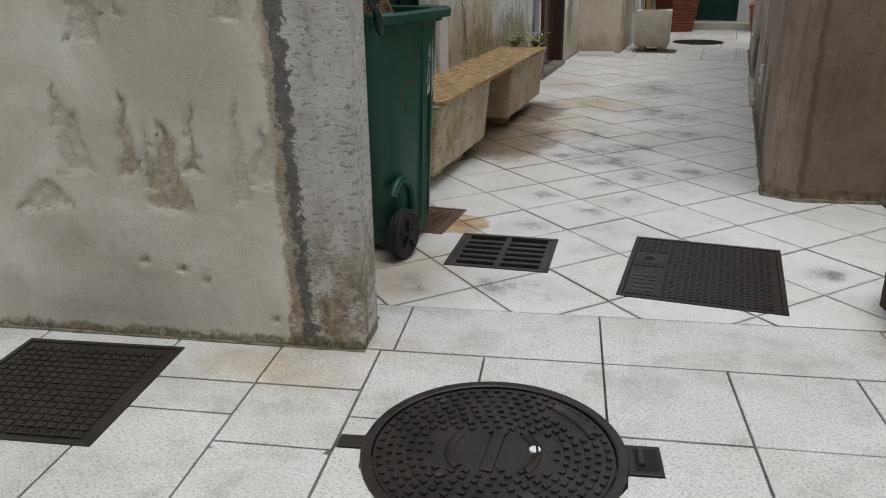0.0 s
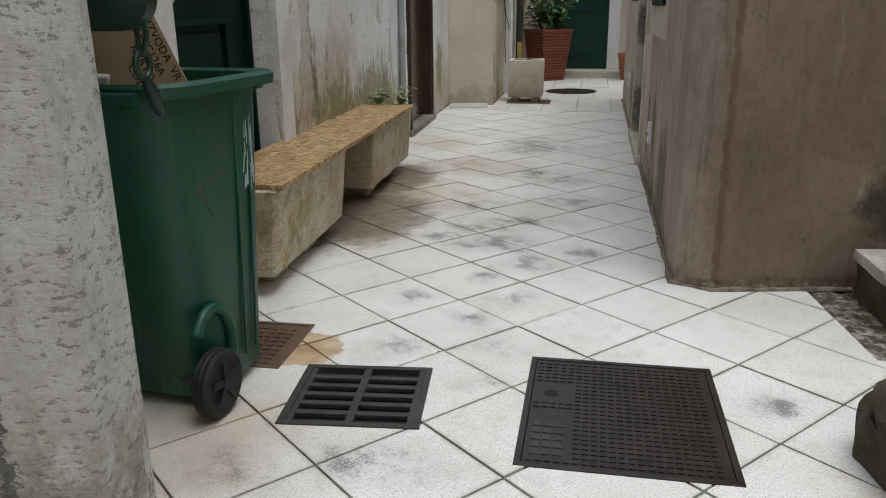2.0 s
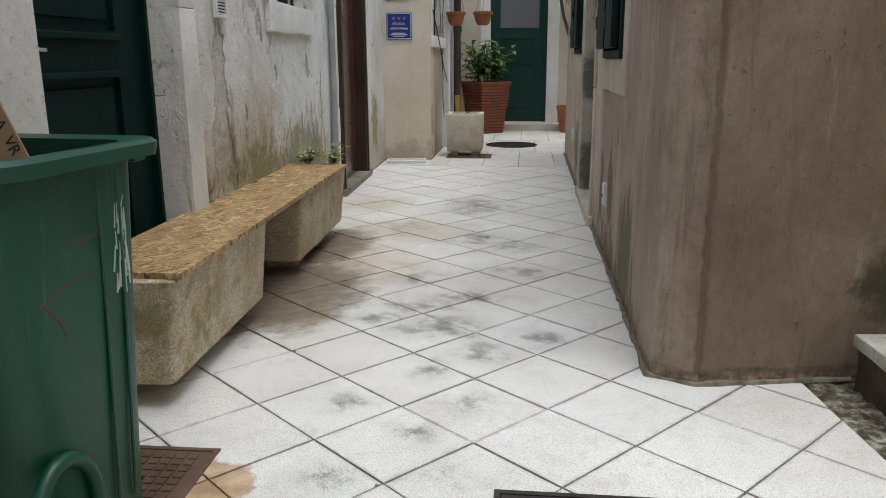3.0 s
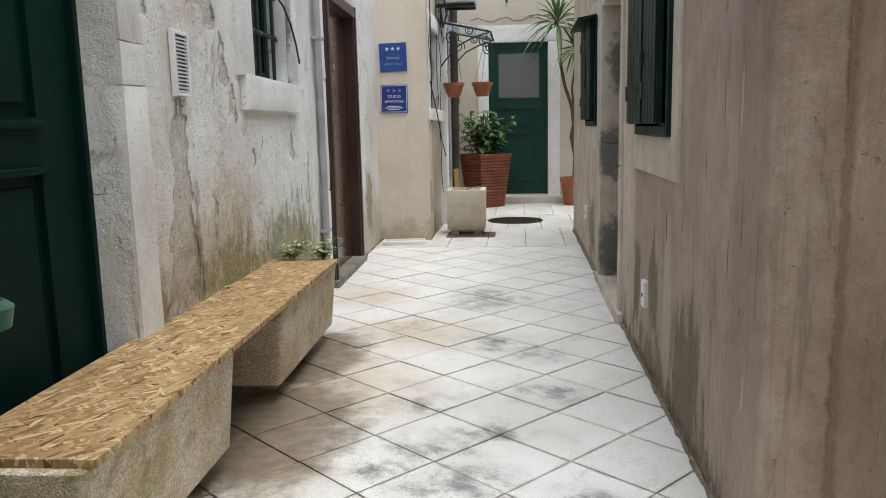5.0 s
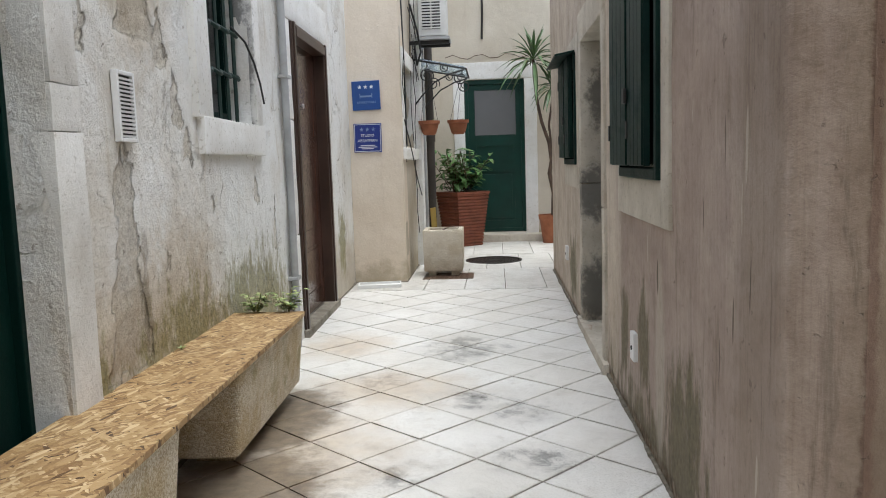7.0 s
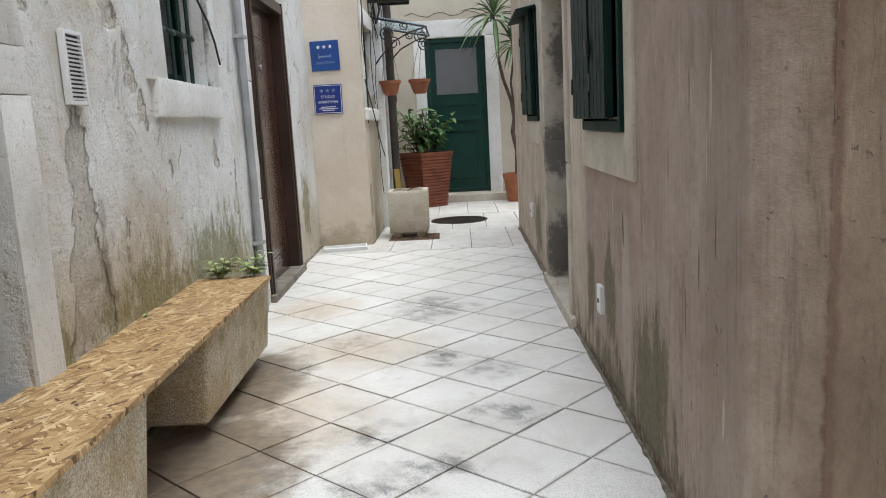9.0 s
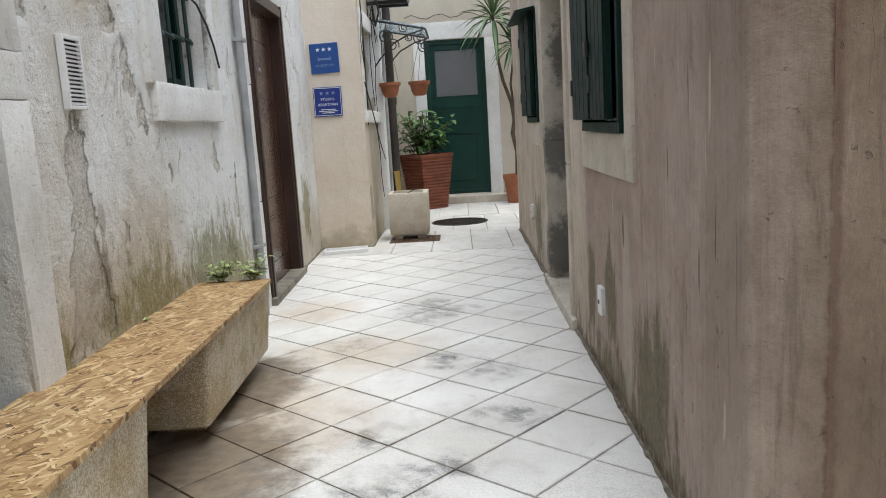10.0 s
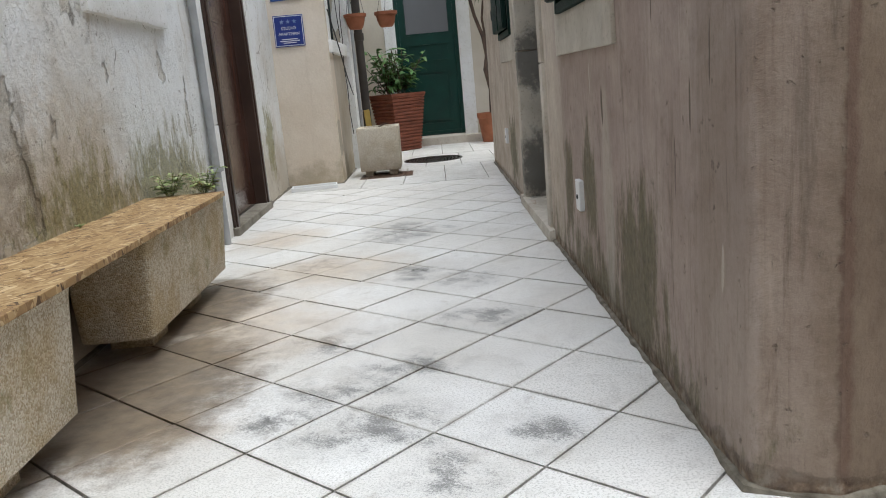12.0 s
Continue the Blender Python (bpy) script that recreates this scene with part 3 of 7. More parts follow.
def aggregate(name="washed_aggregate_concrete", green=True):
    n = Nodes(name)
    stones = n.cells(190, out="Distance")
    tone = n.axis(0, n.cells(190))
    col = n.ramp(tone, (0.1, (0.47, 0.39, 0.275)), (0.5, (0.62, 0.54, 0.41)), (0.9, (0.74, 0.68, 0.565)))
    col = n.mix(n.step(n.noise(4, 5, 0.65), 0.42, 0.66), col, n.mix(1.0, col, (0.80, 0.72, 0.58), "MULTIPLY"))
    if not green:
        col = n.mix(0.22, col, (0.80, 0.79, 0.76))
    if green:
        g = n.calc("MULTIPLY", n.step(n.noise(5, 6, 0.7), 0.47, 0.62), n.step(n.noise(1.6, 2), 0.42, 0.6))
        col = n.mix(n.calc("MULTIPLY", g, 0.65), col, (0.22, 0.20, 0.07))
    h = n.calc("ADD", n.calc("MULTIPLY", stones, -0.7), n.calc("MULTIPLY", n.noise(26, 5, 0.7), 1.4))
    return n.done(col, 0.88, n.bump(h, 0.007, 1.0), spec=0.25)


def rubble():
    n = Nodes("gritty_mossy_mortar")
    a, b = n.noise(16, 7, 0.75), n.noise(70, 5, 0.7)
    col = n.ramp(a, (0.36, (0.035, 0.028, 0.015)), (0.48, (0.12, 0.10, 0.065)), (0.56, (0.34, 0.31, 0.25)), (0.68, (0.62, 0.60, 0.55)))
    col = n.mix(n.calc("MULTIPLY", n.step(b, 0.54, 0.66), 0.6), col, (0.05, 0.042, 0.025))
    return n.done(col, 0.7, n.bump(n.calc("ADD", a, b), 0.01, 1.0), spec=0.35)


def cast_iron(name, lo, hi):
    n = Nodes(name)
    a = n.noise(9, 6, 0.7)
    b = n.noise(90, 4, 0.7)
    col = n.ramp(a, (0.3, lo), (0.7, hi))
    col = n.mix(n.calc("MULTIPLY", n.step(b, 0.62, 0.74), 0.30), col, (0.15, 0.135, 0.115))
    return n.done(col, n.calc("ADD", 0.22, n.calc("MULTIPLY", a, 0.3)), n.bump(n.calc("ADD", a, b), 0.0020, 0.9), spec=0.42)


def bin_plastic():
    n = Nodes("weathered_green_plastic")
    n.v = n.local
    a = n.noise(4, 5, 0.65)
    col = n.ramp(a, (0.3, (0.003, 0.046, 0.025)), (0.7, (0.007, 0.078, 0.042)))
    run = n.noise(1.0, 5, 0.65, v=n.scaled((22, 22, 1.4)))
    col = n.mix(n.calc("MULTIPLY", n.step(run, 0.58, 0.74), 0.35), col, (0.12, 0.22, 0.16))
    dust = n.step(n.noise(3, 6, 0.7), 0.55, 0.75)
    col = n.mix(n.calc("MULTIPLY", dust, 0.22), col, (0.16, 0.17, 0.13))
    return n.done(col, n.calc("ADD", 0.33, n.calc("MULTIPLY", a, 0.22)), n.bump(n.noise(180, 3), 0.0006, 0.6), spec=0.5)


def leaf_mat(name, lo, hi):
    n = Nodes(name)
    g = n.t.nodes.new("ShaderNodeNewGeometry").outputs["Random Per Island"]
    col = n.ramp(g, (0.0, lo), (1.0, hi))
    col = n.mix(n.calc("MULTIPLY", n.noise(25, 3), 0.4), col, (0.16, 0.17, 0.05))
    return n.done(col, 0.42, n.bump(n.noise(70, 2), 0.001, 0.5), spec=0.45, Subsurface_Weight=0.06)


def glass_mat(name, color, rough):
    n = Nodes(name)
    return n.done(n.mix(n.noise(3, 4), color, tuple(c * 0.75 for c in color)), n.calc("ADD", rough, n.calc("MULTIPLY", n.noise(6, 3), 0.08)), spec=0.6)


M_LEFT, M_RIGHT, M_STREET = plaster_left(), plaster_right(), plaster_street()
M_SAND, M_SIDE = plaster_back(lo=(0.61, 0.505, 0.39), hi=(0.78, 0.695, 0.585)), plaster_back("pale_side_plaster", (0.38, 0.325, 0.245), (0.60, 0.545, 0.455))
M_FAR = plaster_back("far_house_plaster", (0.52, 0.46, 0.365), (0.68, 0.625, 0.525))
M_JAMB = limestone("whitewashed_limestone", (0.60, 0.58, 0.53), (0.78, 0.77, 0.735), 0.7, 0.007)
M_BAND = limestone("painted_stone_band", (0.74, 0.73, 0.69), (0.86, 0.86, 0.84), 0.7, 0.007,
                   (((-1.55, 6.90, 1.80), (0.14, 0.12, 0.75)), ((-1.54, 6.75, 1.44), (0.16, 0.35, 0.06))))
M_RBAND = limestone("weathered_stone_band", (0.42, 0.37, 0.30), (0.63, 0.58, 0.50), 0.6, 0.007,
                    (((0.55, 8.0, 0.95), (0.3, 0.25, 0.35)), ((0.6, 8.0, 1.6), (0.2, 0.25, 0.4)), ((0.55, 8.0, 0.25), (0.3, 0.25, 0.4))))
M_CRAZY = limestone("pale_pitted_stone", (0.20, 0.175, 0.13), (0.58, 0.56, 0.50), 0.9, 0.010)
M_DARKSTONE = limestone("mossy_dark_stone", (0.040, 0.030, 0.018), (0.145, 0.115, 0.078), 0.7, 0.02)
M_STEP = limestone("worn_step_stone", (0.13, 0.11, 0.082), (0.34, 0.31, 0.26), 0.8, 0.012)
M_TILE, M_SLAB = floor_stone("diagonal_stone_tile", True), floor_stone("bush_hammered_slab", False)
M_MORTAR = simple("grey_mortar", (0.09, 0.078, 0.062), (0.23, 0.20, 0.16), 0.9, 8, 0.004, 60, spec=0.2)
M_IRON = cast_iron("cast_iron", (0.012, 0.0088, 0.0072), (0.036, 0.028, 0.023))
M_IRONWORN = cast_iron("worn_cast_iron", (0.024, 0.021, 0.019), (0.058, 0.052, 0.047))
M_RUSTIRON = cast_iron("rusty_iron", (0.065, 0.038, 0.025), (0.15, 0.095, 0.065))
# near black that stands in for the shade inside pits and holes
M_PIT = simple("pit_shade_black", (0.006, 0.006, 0.005), (0.012, 0.011, 0.010), 0.9)
M_BIN = bin_plastic()
M_BINDARK = simple("dark_green_plastic", (0.003, 0.018, 0.010), (0.005, 0.030, 0.016), 0.4, 5, 0.0005, 120, local=True)
M_RUBBER = simple("black_rubber", (0.005, 0.005, 0.005), (0.012, 0.012, 0.012), 0.6, 12, 0.001, 80)
M_CARD = simple("corrugated_cardboard", (0.34, 0.225, 0.125), (0.45, 0.315, 0.19), 0.85, 5, 0.001, 60)
M_INK = simple("black_print", (0.018, 0.015, 0.012), (0.03, 0.025, 0.02), 0.8)
M_PAPER = simple("white_paper", (0.70, 0.70, 0.72), (0.82, 0.82, 0.83), 0.7)
M_OSB, M_AGG = osb(), aggregate()
M_AGGPALE = aggregate("pale_pebbled_concrete", False)
# door green with the poor light of the near doorway darkened into it
M_GREENSHADE = simple("shaded_green_door_paint", (0.001, 0.012, 0.0095), (0.0018, 0.020, 0.0155), 0.5, 3, 0.0012, 90, spec=0.12, dirt=(0.005, 0.022, 0.017), amount=0.3)
M_GREENFAR = simple("green_door_paint", (0.0018, 0.034, 0.024), (0.0030, 0.050, 0.036), 0.42, 3, 0.0012, 90, spec=0.35)
M_SHUT = simple("dark_green_shutter_paint", (0.002, 0.015, 0.012), (0.004, 0.025, 0.020), 0.5, 4, 0.0012, 80, spec=0.15, dirt=(0.03, 0.05, 0.04), amount=0.25)
M_BROWN = simple("dark_brown_varnish", (0.048, 0.020, 0.013), (0.080, 0.036, 0.025), 0.11, 4, 0.0008, 70, spec=0.5)
M_BROWNTRIM = simple("dark_brown_frame", (0.035, 0.018, 0.012), (0.060, 0.032, 0.022), 0.38, 4, 0.0008, 70, spec=0.5)
M_WHITE = simple("white_plastic", (0.74, 0.74, 0.73), (0.82, 0.82, 0.81), 0.4, 5, 0.0004, 60, dirt=(0.5, 0.48, 0.43), amount=0.3)
M_SLOT = simple("dark_slot", (0.018, 0.018, 0.018), (0.035, 0.035, 0.033), 0.8)
M_BLUE = simple("blue_enamel", (0.010, 0.060, 0.235), (0.014, 0.078, 0.29), 0.32, 4, 0.0003, 60)
M_BLUEDARK = simple("deep_blue_enamel", (0.008, 0.028, 0.19), (0.012, 0.036, 0.23), 0.30, 4, 0.0003, 60)
M_LETTER = simple("white_lettering", (0.75, 0.76, 0.78), (0.82, 0.83, 0.85), 0.5)
M_FADED = simple("faded_lettering", (0.16, 0.24, 0.42), (0.26, 0.34, 0.50), 0.5)
M_ZINC = simple("grey_painted_pipe", (0.30, 0.31, 0.31), (0.42, 0.43, 0.43), 0.45, 5, 0.0006, 60, spec=0.5, dirt=(0.25, 0.23, 0.2), amount=0.4)
M_BLACKPIPE = simple("dark_brown_pipe", (0.030, 0.024, 0.020), (0.055, 0.045, 0.038), 0.5, 5, 0.001, 60)
M_WIRE = simple("wrought_iron", (0.012, 0.012, 0.012), (0.028, 0.027, 0.026), 0.5, 9, 0.001, 80)
M_BARS = simple("green_iron_bars", (0.004, 0.020, 0.015), (0.008, 0.034, 0.026), 0.5, 9, 0.001, 80)
M_GLASS = glass_mat("frosted_pane", (0.15, 0.155, 0.16), 0.28)
M_DARKGLASS = glass_mat("dark_window_glass", (0.010, 0.014, 0.013), 0.06)
M_SHEET = Nodes("clear_sheet").done((0.72, 0.84, 0.92), 0.25, spec=0.5, Transmission_Weight=0.8)
M_TERRA = simple("terracotta", (0.27, 0.085, 0.036), (0.40, 0.145, 0.066), 0.7, 6, 0.0012, 60, dirt=(0.20, 0.085, 0.045), amount=0.45)
M_TERRADARK = simple("dark_terracotta", (0.15, 0.040, 0.020), (0.235, 0.070, 0.034), 0.65, 6, 0.0012, 60, dirt=(0.13, 0.05, 0.03), amount=0.5)
M_SOIL = simple("potting_soil", (0.025, 0.018, 0.012), (0.06, 0.045, 0.03), 0.95, 20, 0.01, 80)
M_LEAF = leaf_mat("broad_leaf", (0.035, 0.115, 0.026), (0.085, 0.225, 0.060))
M_YUCCA = leaf_mat("strap_leaf", (0.030, 0.085, 0.035), (0.085, 0.170, 0.070))
M_SMALLLEAF = leaf_mat("small_leaf", (0.18, 0.25, 0.07), (0.46, 0.52, 0.24))
M_STEM = simple("woody_stem", (0.065, 0.042, 0.030), (0.135, 0.088, 0.060), 0.8, 14, 0.003, 60)
M_AC = simple("aged_white_enamel", (0.60, 0.60, 0.575), (0.72, 0.72, 0.69), 0.45, 4, 0.0005, 60, dirt=(0.4, 0.38, 0.33), amount=0.3)
M_STEEL = simple("dull_steel", (0.42, 0.43, 0.44), (0.55, 0.56, 0.57), 0.35, 6, 0.0006, 60, metal=0.7)
M_YELLOW = simple("ochre_board", (0.36, 0.24, 0.05), (0.46, 0.32, 0.08), 0.6)
M_RED = simple("faded_red_marker", (0.13, 0.03, 0.024), (0.19, 0.045, 0.036), 0.6)
M_SCRATCH = simple("pale_scratches", (0.38, 0.46, 0.42), (0.52, 0.58, 0.55), 0.6)
M_ROOF = simple("grey_roof_screed", (0.22, 0.20, 0.18), (0.34, 0.31, 0.28), 0.9)
M_RUBBLE = rubble()
M_DIRT = simple("dirt_and_debris", (0.10, 0.085, 0.06), (0.26, 0.23, 0.18), 0.95, 25, 0.006, 70)


# ---- building helpers ----
def link(name, bm, material, parent=None, smooth=False):
    me = bpy.data.meshes.new(name)
    bm.normal_update()
    bm.to_mesh(me)
    bm.free()
    for m in material if isinstance(material, tuple) else (material,):
        me.materials.append(m)
    if smooth:
        for p in me.polygons:
            p.use_smooth = True
        me.set_sharp_from_angle(angle=radians(40))
    ob = new(name, me)
    ob.parent = parent
    return ob


def part(name, bm, material, parent, label="", smooth=False):
    """One mesh under a thing or under a part."""
    ob = link(name, bm, material, parent, smooth)
    return tagged(ob, label) if label else ob


def thing(name, label, category, m=None, group="", kind=""):
    ob = new(name)
    ob.empty_display_size = 0.1
    if m is not None:
        ob.matrix_world = m
    return tagged(ob, label, category, group, kind)


def box(bm, x0, x1, y0, y1, z0, z1, bevel=0.0, m=None):
    vs = [bm.verts.new((x, y, z)) for z in (z0, z1) for y in (y0, y1) for x in (x0, x1)]
    fs = [bm.faces.new([vs[i] for i in q]) for q in ((0, 2, 3, 1), (4, 5, 7, 6), (0, 1, 5, 4), (2, 6, 7, 3), (1, 3, 7, 5), (0, 4, 6, 2))]
    if bevel:
        es = {e for f in fs for e in f.edges}
        r = bmesh.ops.bevel(bm, geom=list(es), offset=bevel, segments=2, affect="EDGES", profile=0.6)
        vs = list({v for f in r["faces"] for v in f.verts} | {v for v in vs if v.is_valid})
    if m is not None:
        bmesh.ops.transform(bm, matrix=m, verts=[v for v in vs if v.is_valid])
    return vs


def boxed(*args, **kw):
    bm = bmesh.new()
    box(bm, *args, **kw)
    return bm


def tube(bm, pts, r, seg=8, caps=True):
    """A round bar along points; r is one radius or one for each point."""
    pts = [Vector(p) for p in pts]
    rs = r if isinstance(r, (list, tuple)) else [r] * len(pts)
    rings = []
    up = None
    for i, p in enumerate(pts):
        d = (pts[min(i + 1, len(pts) - 1)] - pts[max(i - 1, 0)]).normalized()
        if up is None:
            up = d.orthogonal().normalized()
        side = d.cross(up).normalized()
        up = side.cross(d).normalized()
        rings.append([bm.verts.new(p + rs[i] * (math.cos(a) * up + math.sin(a) * side)) for a in (2 * math.pi * k / seg for k in range(seg))])
    for a, b in zip(rings, rings[1:]):
        for k in range(seg):
            bm.faces.new((a[k], a[(k + 1) % seg], b[(k + 1) % seg], b[k]))
    if caps:
        bm.faces.new(rings[0][::-1])
        bm.faces.new(rings[-1])


def tubed(*args, **kw):
    bm = bmesh.new()
    tube(bm, *args, **kw)
    return bm


def lathe(bm, profile, seg=32, square=0.0):
    """Turns a profile of (radius, height) round z; square pulls the rings towards a square with rounded corners."""
    rings = []
    for r, z in profile:
        ring = []
        for k in range(seg):
            a = 2 * math.pi * k / seg
            c, s = math.cos(a), math.sin(a)
            f = 1.0
            if square:
                f = (1 - square) + square / max(abs(c), abs(s))
            ring.append(bm.verts.new((r * f * c, r * f * s, z)))
        rings.append(ring)
    for a, b in zip(rings, rings[1:]):
        for k in range(seg):
            bm.faces.new((a[k], a[(k + 1) % seg], b[(k + 1) % seg], b[k]))
    bm.faces.new(rings[0][::-1])
    bm.faces.new(rings[-1])


def prism(bm, poly, z0, z1, chamfer=0.0):
    """An upright prism on a convex outline given anticlockwise."""
    c = sum((Vector(p) for p in poly), Vector((0, 0))) / len(poly)
    low = [bm.verts.new((x, y, z0)) for x, y in poly]
    mid = [bm.verts.new((x, y, z1 - chamfer)) for x, y in poly]
    rings = [low, mid]
    if chamfer:
        top = []
        for x, y in poly:
            d = Vector((x, y)) - c
            k = max(0.0, 1 - 1.4 * chamfer / max(d.length, 1e-4))
            top.append(bm.verts.new((c.x + d.x * k, c.y + d.y * k, z1)))
        rings.append(top)
    n = len(poly)
    for a, b in zip(rings, rings[1:]):
        for k in range(n):
            bm.faces.new((a[k], a[(k + 1) % n], b[(k + 1) % n], b[k]))
    bm.faces.new(rings[-1])


def clip(poly, p, nrm):
    """The piece of a convex outline on the side of p to which nrm points."""
    out = []
    for a, b in zip(poly, poly[1:] + poly[:1]):
        da = (a[0] - p[0]) * nrm[0] + (a[1] - p[1]) * nrm[1]
        db = (b[0] - p[0]) * nrm[0] + (b[1] - p[1]) * nrm[1]
        if da >= 0:
            out.append(a)
        if (da > 0 > db) or (da < 0 < db):
            t = da / (da - db)
            out.append((a[0] + t * (b[0] - a[0]), a[1] + t * (b[1] - a[1])))
    return out


def area(poly):
    return 0.5 * sum(a[0] * b[1] - b[0] * a[1] for a, b in zip(poly, poly[1:] + poly[:1])) if len(poly) > 2 else 0.0


def cut_out(polys, hole):
    """Convex outlines less a convex hole given anticlockwise."""
    res = []
    for rest in polys:
        for a, b in zip(hole, hole[1:] + hole[:1]):
            nrm = (b[1] - a[1], a[0] - b[0])
            piece = clip(rest, a, nrm)
            if area(piece) > 2e-4:
                res.append(piece)
            rest = clip(rest, a, (-nrm[0], -nrm[1]))
            if area(rest) < 1e-5:
                break
    return res


def rect(cx, cy, w, d, deg):
    c, s = math.cos(radians(deg)), math.sin(radians(deg))
    return [(cx + c * x - s * y, cy + s * x + c * y) for x, y in ((-w / 2, -d / 2), (w / 2, -d / 2), (w / 2, d / 2), (-w / 2, d / 2))]


def grid_wall(name, p, q, z0, z1, depth, openings, material, amp=0.006, cell=0.09, fine_to=3.2, seed=0.0, relief=None):
    """A wall whose face looks to the right of the way from p to q, uneven as hand-laid plaster is, with openings (u0, u1, z0, z1) through it."""
    p, q = Vector((*p, 0)), Vector((*q, 0))
    length = (q - p).length
    d = (q - p) / length
    nrm = Vector((d.y, -d.x, 0))

    def marks(lo, hi, fixed, limit):
        cuts = sorted({lo, hi, *[f for f in fixed if lo < f < hi]})
        res = []
        for a, b in zip(cuts, cuts[1:]):
            k = max(1, math.ceil((b - a) / (cell if a < limit else 0.6)))
            res += [a + (b - a) * i / k for i in range(k)]
        return res + [hi]

    us = marks(0.0, length, [x for o in openings for x in o[:2]], 99)
    zs = marks(z0, z1, [x for o in openings for x in o[2:]] + [fine_to], fine_to)

    def solid(i, j):
        if not (0 <= i < len(us) - 1 and 0 <= j < len(zs) - 1):
            return False
        u, z = (us[i] + us[i + 1]) / 2, (zs[j] + zs[j + 1]) / 2
        return not any(a < u < b and c < z < e for a, b, c, e in openings)

    bm = bmesh.new()
    front, back, worn = {}, {}, {}

    def at(i, j, deep):
        store = back if deep else front
        if (i, j) not in store:
            v = p + us[i] * d
            v.z = zs[j]
            if deep:
                v -= nrm * depth
            elif 0 < i < len(us) - 1:
                k = noise.noise(v * 1.7 + Vector((seed, 0, 0))) * 0.7 + noise.noise(v * 6.0) * 0.3
                v += nrm * amp * k
            store[i, j] = bm.verts.new(v)
            if relief and not deep:
                d_in, torn, bare = relief(v)
                store[i, j].co -= nrm * d_in
                worn[len(bm.verts) - 1] = (torn, bare)
        return store[i, j]

    for i in range(len(us) - 1):
        for j in range(len(zs) - 1):
            if not solid(i, j):
                continue
            bm.faces.new((at(i, j, 0), at(i + 1, j, 0), at(i + 1, j + 1, 0), at(i, j + 1, 0)))
            bm.faces.new((at(i, j, 1), at(i, j + 1, 1), at(i + 1, j + 1, 1), at(i + 1, j, 1)))
            for a, b, s in (((i, j), (i, j + 1), (i - 1, j)), ((i + 1, j + 1), (i + 1, j), (i + 1, j)), ((i + 1, j), (i, j), (i, j - 1)), ((i, j + 1), (i + 1, j + 1), (i, j + 1))):
                if not solid(*s):
                    bm.faces.new((at(*a, 0), at(*b, 0), at(*b, 1), at(*a, 1)))
    ob = link(name, bm, material)
    if relief:
        for k, nm in enumerate(("torn", "bare")):
            at_ = ob.data.attributes.new(nm, "FLOAT", "POINT")
            for idx, pair in worn.items():
                at_.data[idx].value = pair[k]
    for poly in ob.data.polygons:
        poly.use_smooth = True
    ob.data.set_sharp_from_angle(angle=radians(35))
    return ob


def smooth_step(x, lo, hi):
    t = min(max((x - lo) / (hi - lo), 0.0), 1.0)
    return t * t * (3 - 2 * t)


def shaken(v, amount):
    """A place pushed about by coarse and fine noise."""
    k = Vector((3.1, 7.7, 1.3))
    return v + amount * (noise.noise_vector(v * 11 + k) + 0.55 * noise.noise_vector(v * 32) + 0.3 * noise.noise_vector(v * 80))


def tear(a, z, ca, low, top, w):
    """Depth inside a patch cut straight at its foot that runs to a point above."""
    u = max((top - z) / (top - low), 0.0)
    return min(w * u ** 0.8 - abs(a - ca), z - low)


STREET_TEARS = ((-1.335, 0.420, 0.715, 0.028), (-1.275, 0.415, 0.715, 0.072), (-1.400, 0.520, 0.80, 0.040), (-1.195, 0.535, 0.65, 0.032), (-1.187, 0.60, 0.83, 0.016),
                (-1.565, 0.528, 0.72, 0.065), (-1.592, 0.64, 0.85, 0.017), (-1.545, 0.58, 0.76, 0.020), (-1.060, 0.45, 0.78, 0.030), (-0.985, 0.50, 0.68, 0.050),
                (-1.470, 0.90, 1.06, 0.060), (-1.380, 0.962, 1.05, 0.050), (-1.045, 0.962, 1.07, 0.045), (-1.690, 0.41, 0.51, 0.110), (-1.88, 0.55, 0.95, 0.07), (-2.15, 0.40, 0.8, 0.09))


def street_relief(v):
    q = shaken(v, 0.022)
    d = [tear(q.x, q.z, *t) for t in STREET_TEARS]
    torn, bare = smooth_step(max(d), -0.002, 0.008), smooth_step(max(d[:5]), -0.004, 0.014)
    rough = 0.5 + 0.5 * noise.noise(v * 42)
    holes = max(smooth_step(0.016 - math.hypot(v.x - hx, v.z - hz), 0.0, 0.008) for hx, hz in ((-1.271, 0.235), (-1.39, 0.255), (-0.99, 0.085), (-1.20, 0.20)))
    return torn * (0.006 + 0.009 * rough) + 0.014 * holes, torn, max(bare, holes)


LEFT_TEARS = ((5.26, 0.46, 1.34, 0.165), (5.31, 0.50, 1.40, 0.085), (5.16, 0.47, 0.85, 0.13), (5.45, 1.66, 2.12, 0.20), (5.66, 1.60, 1.86, 0.09), (5.80, 1.36, 1.62, 0.07), (5.90, 1.22, 1.46, 0.05), (6.15, 0.98, 1.14, 0.04),
              (5.03, 1.55, 1.80, 0.05), (5.60, 0.78, 0.90, 0.06), (6.9, 1.0, 1.2, 0.05), (7.25, 0.7, 1.1, 0.05))


